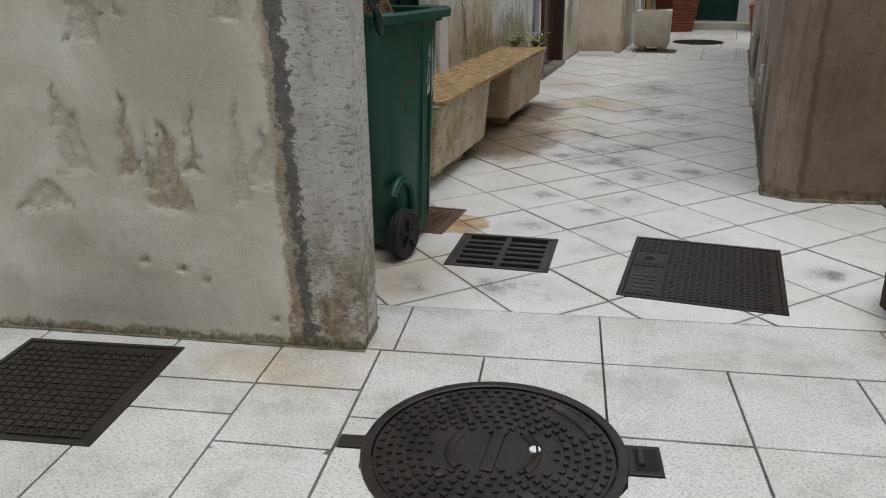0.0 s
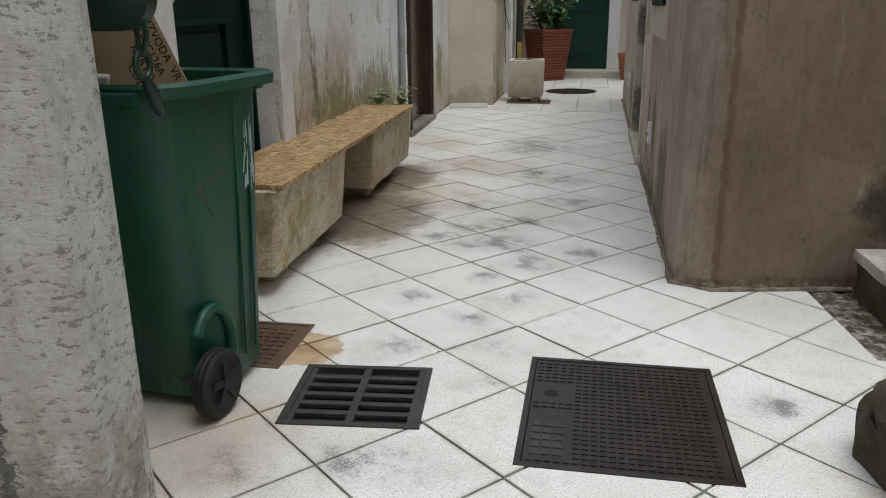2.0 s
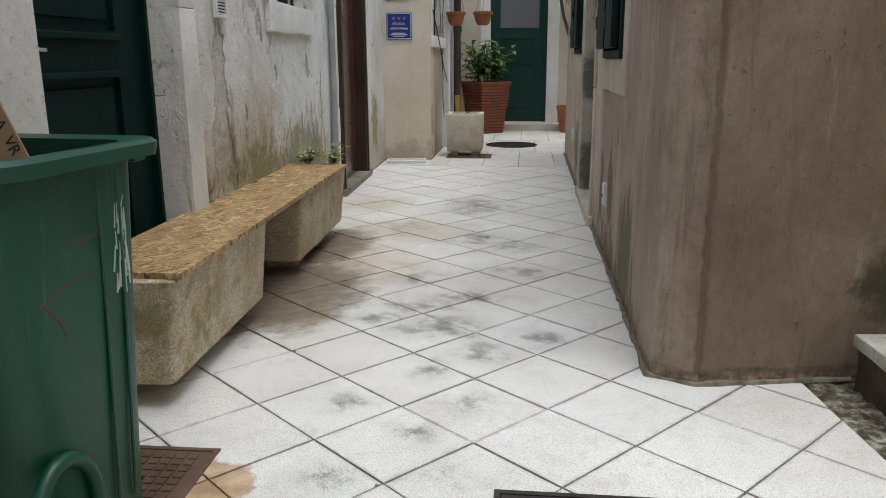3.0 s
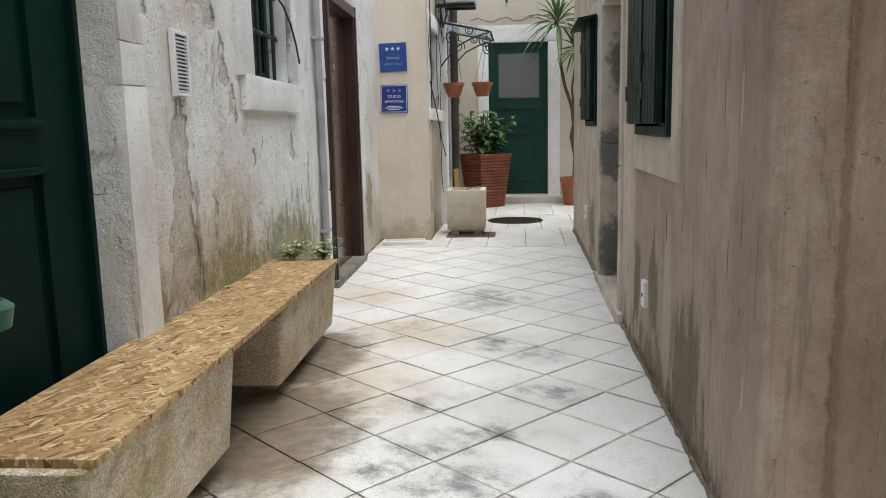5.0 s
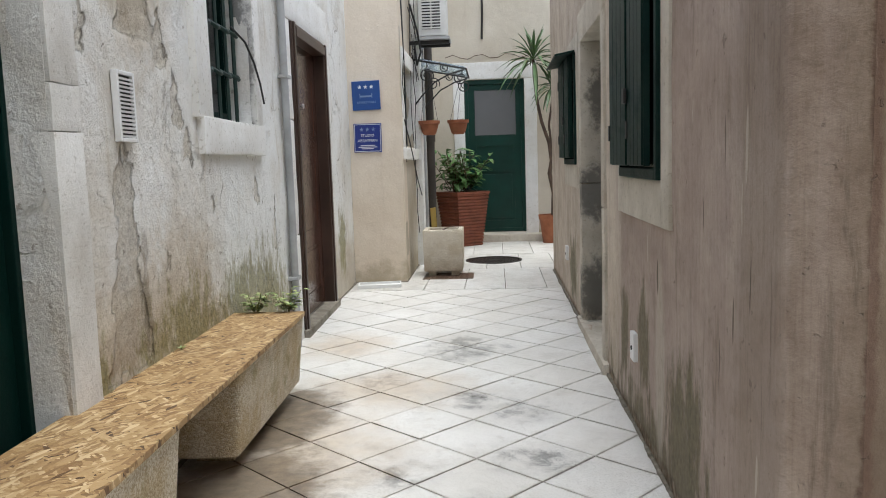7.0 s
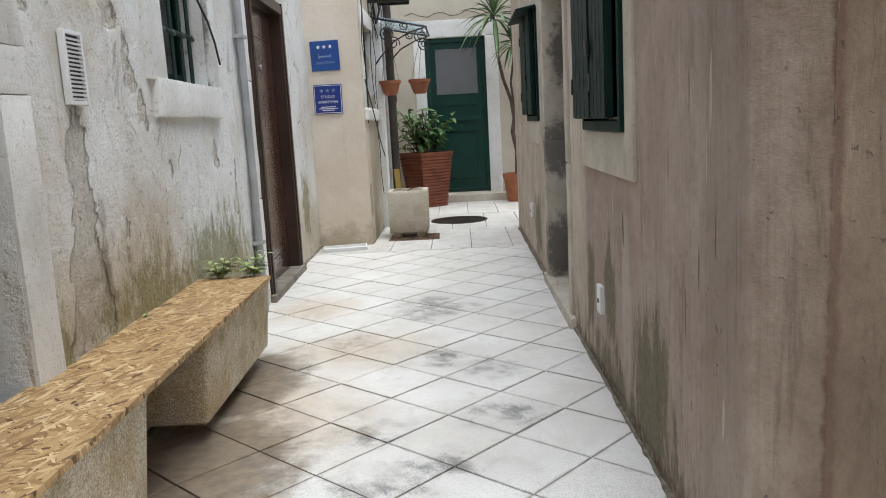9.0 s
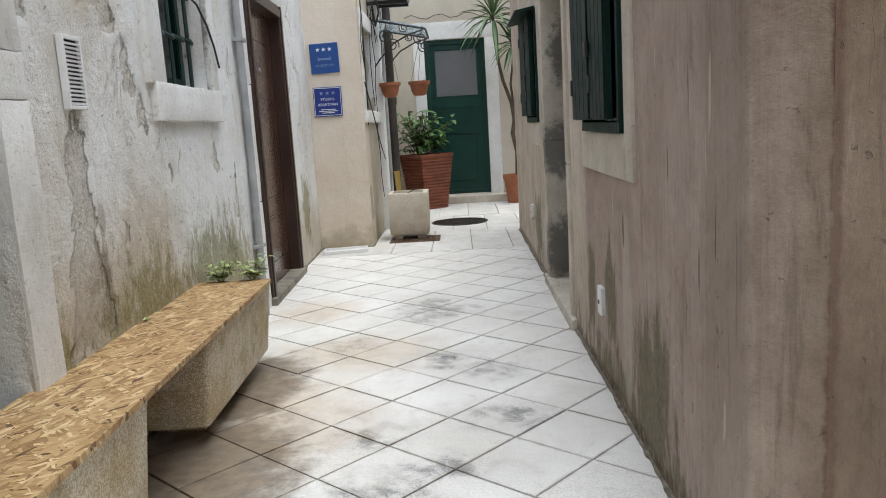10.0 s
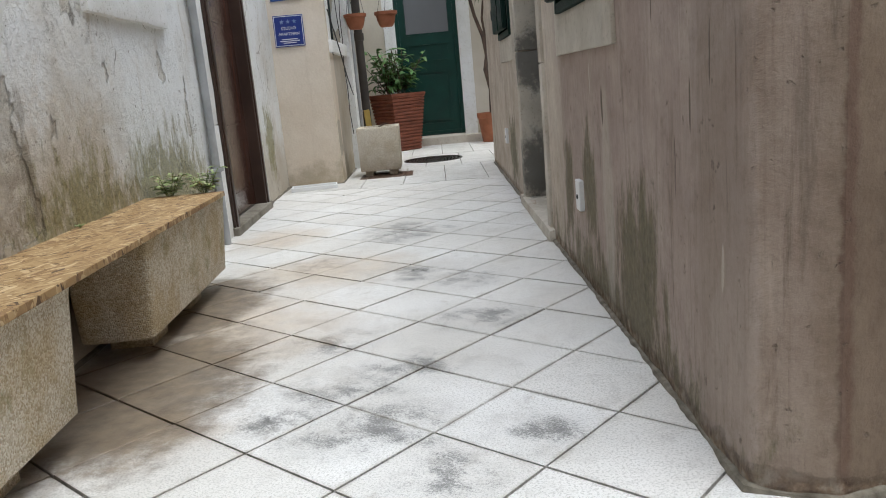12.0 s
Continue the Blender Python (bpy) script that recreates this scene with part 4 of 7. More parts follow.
def left_relief(v):
    q = shaken(v, 0.040)
    d = max(tear(q.y, q.z, *t) for t in LEFT_TEARS)
    torn = smooth_step(d, -0.006, 0.022)
    lumps = noise.noise(v * 22) * 0.6 + noise.noise(v * 45) * 0.4
    dents = noise.noise(v * 9.0) * 0.6 + noise.noise(v * 19.0) * 0.4
    return torn * (0.008 + 0.010 * lumps) + 0.004 * dents, torn, torn


def stone(w, d, h, rough=0.008, bevel=0.012, cuts=3):
    """A rough-hewn block from its back left foot, with uneven faces."""
    bm = boxed(0, w, 0, d, 0, h, bevel=bevel)
    bmesh.ops.subdivide_edges(bm, edges=[e for e in bm.edges if e.calc_length() > 0.05], cuts=cuts, use_grid_fill=True)
    o = Vector((w * 31.7, h * 17.3, d * 5.1))
    for v in bm.verts:
        v.co += Vector((noise.noise(v.co * 11 + o), noise.noise(v.co * 11 + o * 2), noise.noise(v.co * 11 - o))) * rough
    return bm


def panel_leaf(name, w, h, t, fields, material, parent, frame_w=0.012):
    """A door leaf in the plane y = 0 that looks to -y, with raised mouldings round sunk fields (x0, x1, z0, z1)."""
    bm = bmesh.new()
    xs = sorted({0.0, w, *[f[0] for f in fields], *[f[1] for f in fields]})
    zs = sorted({0.0, h, *[f[2] for f in fields], *[f[3] for f in fields]})
    for x0, x1 in zip(xs, xs[1:]):
        for z0, z1 in zip(zs, zs[1:]):
            cx, cz = (x0 + x1) / 2, (z0 + z1) / 2
            sunk = any(a < cx < b and c < cz < e for a, b, c, e in fields)
            box(bm, x0, x1, 0.016 if sunk else 0.0, t, z0, z1)
    for a, b, c, e in fields:
        s = frame_w
        for x0, x1, z0, z1 in ((a, b, c, c + s), (a, b, e - s, e), (a, a + s, c + s, e - s), (b - s, b, c + s, e - s)):
            box(bm, x0, x1, -0.006, 0.017, z0, z1)
        i = 0.055
        if b - a > 0.2 and e - c > 0.2:
            box(bm, a + i, b - i, 0.004, 0.018, c + i, e - i, bevel=0.004)
    return part(name, bm, material, parent)


def text_mesh(body, size, m, material, parent, name="lettering"):
    cu = bpy.data.curves.new("letters", "FONT")
    cu.body = body
    cu.size = size
    cu.align_x = "CENTER"
    cu.align_y = "CENTER"
    cu.extrude = 0.0008
    cu.resolution_u = 2
    tmp = bpy.data.objects.new("letters", cu)
    me = bpy.data.meshes.new_from_object(tmp)
    bpy.data.objects.remove(tmp)
    bpy.data.curves.remove(cu)
    me.transform(m)
    me.materials.append(material)
    ob = new(name, me)
    ob.parent = parent
    return ob


def leaf(bm, base, way, side, length, width, droop=0.3, fold=0.15):
    """A pointed leaf blade of two rows of faces."""
    way, side = way.normalized(), side.normalized()
    up = way.cross(side)
    prof = ((0.0, 0.15), (0.3, 0.9), (0.55, 1.0), (0.8, 0.6), (1.0, 0.02))
    rows = []
    for t, w in prof:
        c = base + way * length * t - Vector((0, 0, 1)) * droop * length * t * t
        rows.append((bm.verts.new(c - side * width * w / 2 + up * fold * width * w), bm.verts.new(c), bm.verts.new(c + side * width * w / 2 + up * fold * width * w)))
    for a, b in zip(rows, rows[1:]):
        bm.faces.new((a[0], a[1], b[1], b[0]))
        bm.faces.new((a[1], a[2], b[2], b[1]))


# ---- plan ----
LEAN_X = 0.027


def left_x(y):
    return -1.411 - LEAN_X * (y - 3.9)


def left_frame(y, z=0.0):
    """x runs along the left wall away from the street, -y out of the wall."""
    return Matrix.Translation((left_x(y), y, z)) @ Matrix.Rotation(radians(90) + math.atan(LEAN_X), 4, "Z")


def right_frame(y, z=0.0):
    """x runs along the right wall towards the street, -y out of the wall."""
    return Matrix.Translation((0.451, y, z)) @ Matrix.Rotation(radians(-90), 4, "Z")


Y0 = 2.52
H_LEFT, H_RIGHT, H_BACK = 4.3, 3.2, 4.6
ground = link("ground", boxed(-60, 60, -60, 60, -0.30, -0.022), M_MORTAR)
tagged(ground, "grey mortar and earth bed under the paving", "ground", kind="structure")

DOOR1 = (3.78, 4.80, -0.03, 2.42)
WIN1 = (6.17, 6.90, 1.43, 2.65)
DOOR2 = (7.86, 9.05, 0.0, 2.17)


def left_open(o):
    return ((o[0] - Y0) * 1.0004, (o[1] - Y0) * 1.0004, o[2], o[3])


def setting(ob, label, category="wall"):
    return tagged(ob, label, category, kind="structure")


setting(grid_wall("wall_left", (left_x(Y0), Y0), (left_x(10.28), 10.28), -0.03, H_LEFT, 0.40, [left_open(o) for o in (DOOR1, WIN1, DOOR2)], M_LEFT, 0.014, cell=0.022, fine_to=2.5, relief=left_relief),
        "old whitewashed lime plaster wall with stains and moss")
setting(grid_wall("wall_sign", (left_x(10.28), 10.28), (-1.06, 10.28), -0.03, H_LEFT, 0.30, [], M_SAND, 0.010), "sand-coloured plaster wall carrying two blue plates")
WIN4 = (0.16, 1.09, 1.36, 2.18)
setting(grid_wall("wall_side", (-1.06, 10.31), (-1.10, 14.2), -0.03, H_LEFT, 0.30, [WIN4], M_SIDE, 0.012), "pale patchy plaster side wall with cables")
DOOR3 = (0.51, 1.39, 0.10, 2.37)
setting(grid_wall("wall_back", (-1.10, 14.2), (3.4, 14.2), -0.03, H_BACK, 0.35, [DOOR3], M_FAR, 0.010), "cream plaster house wall closing the alley")
DOOR4 = (11.0 - 8.0, 11.0 - 6.95, 0.06, 1.97)
SHUT1 = (11.0 - 6.26, 11.0 - 5.42, 1.10, 2.35)
SHUT2 = (11.0 - 9.16, 11.0 - 8.30, 1.14, 1.94)
setting(grid_wall("wall_right", (0.456, 11.0), (0.45, 4.32), -0.03, H_RIGHT, 0.40, [DOOR4, SHUT1, SHUT2], M_RIGHT, 0.008), "streaked mauve-brown rendered wall with moss at its foot")
ARC = ((0.45, 4.32), (0.4503, 4.30), (0.4515, 4.285), (0.455, 4.273), (0.464, 4.262), (0.485, 4.25), (0.54, 4.225), (0.60, 4.20))
bm = bmesh.new()
cols = [[bm.verts.new((x + 0.003 * noise.noise(Vector((x * 9, y * 9, z * 3))), y, z)) for z in [-0.03 + (H_RIGHT + 0.03) * k / 40 for k in range(41)]] for x, y in ARC + ((0.75, 4.5),)]
for a, c in zip(cols, cols[1:] + cols[:1]):
    for k in range(40):
        bm.faces.new((a[k], c[k], c[k + 1], a[k + 1]))
bm.faces.new([c[-1] for c in cols])
setting(link("wall_right_corner", bm, M_RIGHT, smooth=True), "rounded brown rendered house corner")
setting(grid_wall("wall_right_front", (0.60, 4.20), (3.4, 4.73), -0.03, H_RIGHT, 0.30, [], M_RIGHT, 0.010), "dull brown rendered street wall")
setting(grid_wall("wall_right_end", (3.4, 11.0), (0.456, 11.0), -0.03, H_RIGHT, 0.30, [], M_RIGHT, 0.008, cell=0.3), "plain rendered end wall")
setting(grid_wall("wall_street_left", (-2.40, 1.871), (-0.72, 2.165), -0.03, 6.4, 0.16, [], M_STREET, 0.009, cell=0.011, fine_to=1.35, relief=street_relief), "patched greenish cream street wall with a rough pillar")
setting(grid_wall("wall_street_far", (-6.0, 1.241), (-2.40, 1.871), -0.03, 6.4, 0.16, [], M_STREET, 0.009, cell=0.15), "greenish cream plaster street wall")
setting(grid_wall("wall_pillar_side", (-0.72, 2.165), (-0.785, 2.40), -0.03, 6.4, 0.10, [], M_STREET, 0.006, cell=0.05), "rough pillar flank with bare cement")
setting(grid_wall("wall_recess", (-0.785, 2.40), (left_x(Y0), Y0), -0.03, 6.4, 0.10, [], M_LEFT, 0.006), "shaded plaster wall behind the bin")
setting(grid_wall("wall_opposite", (6.0, -2.2), (-6.0, -3.6), -0.03, 6.2, 0.30, [], M_SAND, 0.008, cell=0.3), "plain plaster wall across the street")
setting(grid_wall("wall_street_end", (-6.0, -3.6), (-6.0, 1.241), -0.03, 6.4, 0.30, [], M_SAND, 0.008, cell=0.3), "plain plaster wall closing the street")
setting(grid_wall("wall_street_right", (5.5, 5.2), (5.5, -2.26), -0.03, 6.4, 0.30, [], M_SAND, 0.008, cell=0.3), "plain plaster wall beyond the steps")
setting(grid_wall("wall_court_right", (3.4, 14.2), (3.4, 11.0), -0.03, 6.4, 0.30, [], M_SAND, 0.008, cell=0.3), "plain plaster wall closing the far court")
for nm, pts, zt in (
    ("roof_left", [(-6.3, 1.42), (-0.95, 2.36), (-1.6, 2.7), (-1.95, 10.3), (-1.4, 10.5), (-1.4, 14.4), (-6.3, 14.4)], H_LEFT),
    ("roof_right", [(0.85, 4.5), (5.5, 5.2), (5.5, 10.6), (0.85, 10.6)], H_RIGHT),
):
    bm = bmesh.new()
    top = [bm.verts.new((x, y, zt + 0.02)) for x, y in pts]
    low = [bm.verts.new((x, y, zt - 0.12)) for x, y in pts]
    bm.faces.new(top)
    bm.faces.new(low[::-1])
    for k in range(len(pts)):
        bm.faces.new((low[k], low[(k + 1) % len(pts)], top[(k + 1) % len(pts)], top[k]))
    setting(link(nm, bm, M_ROOF), "plain grey screed over the house", "roof")
# added slab, out of view, that keeps sky light off the bin
setting(link("ceiling_recess", boxed(-1.395, -0.76, 2.44, 3.36, 2.02, 2.16, bevel=0.01), M_ROOF), "unseen concrete slab added to shade the bin recess", "ceiling")


# ---- left wall: doors, window, surrounds ----
def stone_column(name, y0, y1, heights, proud, deep, label, material, group=""):
    """Dressed blocks one on another, beside an opening in the left wall."""
    ob = thing(name, label, "door surround", left_frame(y0), group, "structure")
    z = -0.02
    for k, h in enumerate(heights):
        b = stone(y1 - y0, proud + deep, h - 0.003, 0.0045, 0.005)
        for v in b.verts:
            v.co += Vector((0, -proud, z))
        part("stone_block", b, material, ob, smooth=True)
        z += h
    return ob


stone_column("jamb_far", 4.80, 4.965, (1.335, 0.142, 0.62, 0.34), 0.016, 0.30, "rough whitewashed limestone door jamb of stacked blocks", M_JAMB, "jambs of the green door")
stone_column("jamb_near", 3.50, 3.785, (0.78, 1.07, 0.60), 0.016, 0.30, "rough whitewashed limestone door jamb of stacked blocks", M_JAMB, "jambs of the green door")
lintel = thing("door_lintel", "whitewashed limestone lintel over the green door", "door surround", left_frame(3.50, 2.43), kind="structure")
b = stone(1.465, 0.316, 0.26, 0.007, 0.010)
for v in b.verts:
    v.co.y -= 0.016
part("stone_block", b, M_JAMB, lintel, smooth=True)

door = thing("door_1", "dark green panelled wooden house door, closed", "door", left_frame(3.785) @ Matrix.Translation((0, 0.15, 0)), kind="structure")
part("door_frame", boxed(0.0, 0.05, -0.03, 0.06, 0, 2.42, bevel=0.004), M_GREENSHADE, door)
part("door_frame", boxed(0.990, 1.040, -0.03, 0.06, 0, 2.42, bevel=0.004), M_GREENSHADE, door)
part("door_frame", boxed(0.05, 0.990, -0.03, 0.06, 2.35, 2.42, bevel=0.004), M_GREENSHADE, door)
lf = panel_leaf("door_leaf", 0.94, 2.33, 0.05, [(0.10, 0.74, 0.14, 1.05), (0.10, 0.74, 1.185, 2.20)], M_GREENSHADE, door, 0.016)
lf.location = (0.05, 0.0, 0.01)
for z in (0.14, 1.042, 1.178, 2.19):
    part("moulding", boxed(0.095, 0.745, -0.022, -0.004, z - 0.012, z + 0.012, bevel=0.006), M_GREENSHADE, lf)
part("door_handle", tubed([(0.075, 0.0, 1.13), (0.075, -0.045, 1.13), (0.095, -0.055, 1.13), (0.165, -0.055, 1.125)], 0.006, 8), M_STEEL, lf, "dull metal lever handle", smooth=True)
tagged(link("door_step_green", boxed(-1.66, -1.36, 3.80, 4.815, -0.02, 0.035, bevel=0.008), M_STEP), "worn stone threshold under the green door", "threshold", kind="structure")

# barred window with its surround
win = thing("window_1", "small green barred window in a whitewashed stone surround", "window", left_frame(6.17), kind="structure")
for x0, x1, z0, z1, pr in ((-0.185, 0.0, 1.42, 2.95, 0.030), (0.73, 0.86, 1.42, 2.95, 0.030), (0.0, 0.73, 2.65, 2.95, 0.030)):
    b = stone(x1 - x0, 0.12, z1 - z0, 0.005, 0.005)
    for v in b.verts:
        v.co += Vector((x0, -pr, z0))
    part("surround_stone", b, M_BAND, win, smooth=True)
b = stone(1.01, 0.30, 0.168, 0.009, 0.007, 5)
for v in b.verts:
    v.co += Vector((-0.145, -0.034, 1.258))
part("window_sill", b, M_BAND, win, "thick chipped stone sill", smooth=True)
for x0, x1, z0, z1 in ((0.0, 0.05, 1.43, 2.65), (0.68, 0.73, 1.43, 2.65), (0.05, 0.68, 1.43, 1.49), (0.05, 0.68, 2.59, 2.65), (0.355, 0.395, 1.49, 2.59)):
    part("window_frame", boxed(x0, x1, 0.125, 0.175, z0, z1, bevel=0.004), M_GREENSHADE, win)
for x0, x1 in ((0.05, 0.355), (0.395, 0.68)):
    part("pane", boxed(x0, x1, 0.147, 0.153, 1.49, 2.59), M_DARKGLASS, win)
for k in range(5):
    x = 0.085 + k * 0.138
    part("bar", tubed([(x, 0.055, 1.43 + 0.12 * i) for i in range(11)], 0.011, 8), M_BARS, win, smooth=True)
for z in (1.68, 1.91, 2.14, 2.37, 2.60):
    pts = [(0.0 + 0.73 * i / 15, 0.055 + 0.014 * math.cos(i * math.pi / 1.5), z + 0.012 * math.cos(i * math.pi * 0.66)) for i in range(16)]
    part("cross_bar", tubed(pts, 0.011, 8), M_BARS, win, smooth=True)
wire = link("loose_cable", tubed([tuple(left_frame(6.20) @ Vector(p)) for p in ((0.50, 0.03, 1.93), (0.58, -0.02, 1.86), (0.66, -0.040, 1.76), (0.735, -0.046, 1.66), (0.80, -0.046, 1.55))], 0.006, 6), M_WIRE, smooth=True)
tagged(wire, "short loose black cable hanging beside the barred window", "cable")

# vent grille
vent = thing("vent_grille", "white plastic ventilation grille with slats on the plaster", "vent", left_frame(5.215, 1.293))
part("backing", boxed(0.008, 0.128, -0.012, 0.0, 0.01, 0.236), M_SLOT, vent)
for x0, x1, z0, z1 in ((0, 0.014, 0, 0.246), (0.122, 0.136, 0, 0.246), (0.014, 0.122, 0, 0.014), (0.014, 0.122, 0.232, 0.246)):
    part("grille_frame", boxed(x0, x1, -0.024, 0.0, z0, z1, bevel=0.003), M_WHITE, vent)
slat = None
for k in range(15):
    z = 0.020 + k * 0.0142
    if slat is None:
        slat = part("slat", boxed(0.014, 0.122, -0.022, -0.009, 0, 0.0075, m=Matrix.Rotation(radians(12), 4, "X")), M_WHITE, vent)
        slat.location.z = z
    else:
        s2 = slat.copy()
        scene.collection.objects.link(s2)
        s2.location.z = z

# drainpipe beside the brown door
pipe = thing("drainpipe", "slim grey painted drainpipe with clips on the plaster", "pipe", left_frame(7.56))
part("pipe", tubed([(0.006 * math.sin(k * 0.9), -0.035, 0.0 + 0.4 * k) for k in range(14)], 0.024, 14), M_ZINC, pipe, smooth=True)
part("pipe", tubed([(0.055, -0.018, 0.0), (0.052, -0.018, 5.2)], 0.011, 10), M_ZINC, pipe, "thin grey conduit", smooth=True)
for z in (0.45, 1.75, 3.1):
    part("clip", boxed(-0.034, 0.070, -0.062, 0.002, z, z + 0.022, bevel=0.003), M_ZINC, pipe)

# brown door
sur = thing("door_surround_pale", "chipped whitewashed stone surround of the brown door", "door surround", left_frame(7.64), kind="structure")
for x0, x1, z0, z1 in ((0, 0.215, -0.02, 0.72), (0, 0.215, 0.725, 1.50), (0, 0.215, 1.505, 2.17), (-0.02, 1.57, 2.175, 2.46), (1.415, 1.54, -0.02, 1.1), (1.415, 1.54, 1.105, 2.17)):
    b = stone(x1 - x0, 0.14, z1 - z0, 0.006, 0.008)
    for v in b.verts:
        v.co += Vector((x0, -0.014, z0))
    part("surround_stone", b, M_BAND, sur, smooth=True)
door = thing("door_2", "glossy dark brown panelled entrance door, closed", "door", left_frame(7.86), kind="structure")
for x0, x1, z0, z1 in ((0.0, 0.09, 0.05, 2.165), (1.10, 1.19, 0.05, 2.165), (0.09, 1.10, 2.075, 2.165)):
    part("door_frame", boxed(x0, x1, -0.030, 0.10, z0, z1, bevel=0.008), M_BROWNTRIM, door)
    i = 0.022
    part("door_frame", boxed(x0 + (i if x1 - x0 < 0.5 else 0), x1 - (i if x1 - x0 < 0.5 else 0), -0.042, -0.028, z0, z1 - (0 if x1 - x0 < 0.5 else i), bevel=0.005), M_BROWNTRIM, door)
lf = part("door_leaf", boxed(0, 1.01, 0, 0.05, 0, 2.01), M_BROWN, door)
lf.location = (0.09, 0.055, 0.065)
for x0, x1, z0, z1 in ((0.14, 0.87, 1.34, 1.80), (0.14, 0.87, 0.62, 1.22), (0.14, 0.87, 0.14, 0.50)):
    part("panel", boxed(x0 + 0.03, x1 - 0.03, -0.003, 0.0, z0 + 0.03, z1 - 0.03), M_BROWN, lf)
    for a0, a1, c0, c1 in ((x0, x1, z0, z0 + 0.014), (x0, x1, z1 - 0.014, z1), (x0, x0 + 0.014, z0 + 0.014, z1 - 0.014), (x1 - 0.014, x1, z0 + 0.014, z1 - 0.014)):
        part("moulding", boxed(a0, a1, -0.005, 0.0, c0, c1, bevel=0.002), M_BROWN, lf)
part("door_knob", tubed([(0.20, 0.058, 1.06), (0.20, 0.035, 1.06), (0.20, 0.022, 1.06)], [0.010, 0.014, 0.012], 12), M_STEEL, door, "small dull steel knob", smooth=True)
part("spyhole", tubed([(0.60, 0.058, 1.64), (0.60, 0.044, 1.64)], 0.018, 12), M_STEEL, door, "small round steel viewer", smooth=True)
b = bmesh.new()
box(b, -0.03, 1.22, -0.055, 0.20, -0.02, 0.052, bevel=0.010)
part("threshold", b, M_STEP, door, "pale stone threshold")

# blue plates
for z0, dark, tilt in ((1.72, False, -1.2), (1.308, True, 0.4)):
    m = Matrix.Translation((-1.40, 10.268, z0 + 0.14)) @ Matrix.Rotation(radians(tilt), 4, "Y")
    s = thing("apartment_plate", "deep blue square plate with white lettering and border" if dark else "faded light blue square plate with three pale stars", "sign", m, "plates on the sand wall")
    bm = bmesh.new()
    box(bm, -0.138, 0.138, -0.008, 0.012, -0.141, 0.141, bevel=0.004)
    part("plate", bm, M_BLUEDARK if dark else M_BLUE, s)
    ink = M_LETTER if dark else M_FADED
    if dark:
        for x0, x1, z0_, z1_ in ((-0.131, 0.131, 0.128, 0.133), (-0.131, 0.131, -0.133, -0.128), (-0.131, -0.126, -0.128, 0.128), (0.126, 0.131, -0.128, 0.128)):
            part("border_line", boxed(x0, x1, -0.0095, -0.008, z0_, z1_), M_LETTER, s)
    for x in (-0.058, 0.0, 0.058):
        bm = bmesh.new()
        vs = []
        for k in range(10):
            r = 0.022 if k % 2 == 0 else 0.0095
            a = math.pi / 2 + k * math.pi / 5
            vs.append((x + r * math.cos(a), r * math.sin(a) + 0.082))
        c0 = bm.verts.new((x, -0.0095, 0.082))
        ring = [bm.verts.new((px, -0.0095, pz)) for px, pz in vs]
        for k in range(10):
            bm.faces.new((c0, ring[k], ring[(k + 1) % 10]))
        foot = [bm.verts.new((px, -0.0075, pz)) for px, pz in vs]
        for k in range(10):
            bm.faces.new((ring[k], foot[k], foot[(k + 1) % 10], ring[(k + 1) % 10]))
        part("star", bm, M_FADED if dark else M_LETTER, s)
    turn = Matrix.Rotation(radians(90), 4, "X")
    if dark:
        text_mesh("STUDIO", 0.038, Matrix.Translation((0, -0.0095, 0.022)) @ turn, M_LETTER, s)
        text_mesh("APARTMAN", 0.037, Matrix.Translation((0, -0.0095, -0.028)) @ turn, M_LETTER, s)
        for z, w in ((-0.074, 0.072), (-0.090, 0.092), (-0.106, 0.060)):
            part("text_bar", boxed(-w, w, -0.0095, -0.008, z - 0.0035, z + 0.0035), M_LETTER, s)
    else:
        text_mesh("APARTMAN", 0.036, Matrix.Translation((0, -0.0095, -0.068)) @ turn, M_FADED, s)
        part("emblem_bar", boxed(-0.062, 0.062, -0.0095, -0.008, -0.016, 0.0), M_FADED, s)
        for x in (-0.062, 0.056):
            part("emblem_bar", boxed(x, x + 0.006, -0.0095, -0.008, -0.026, 0.020), M_FADED, s)

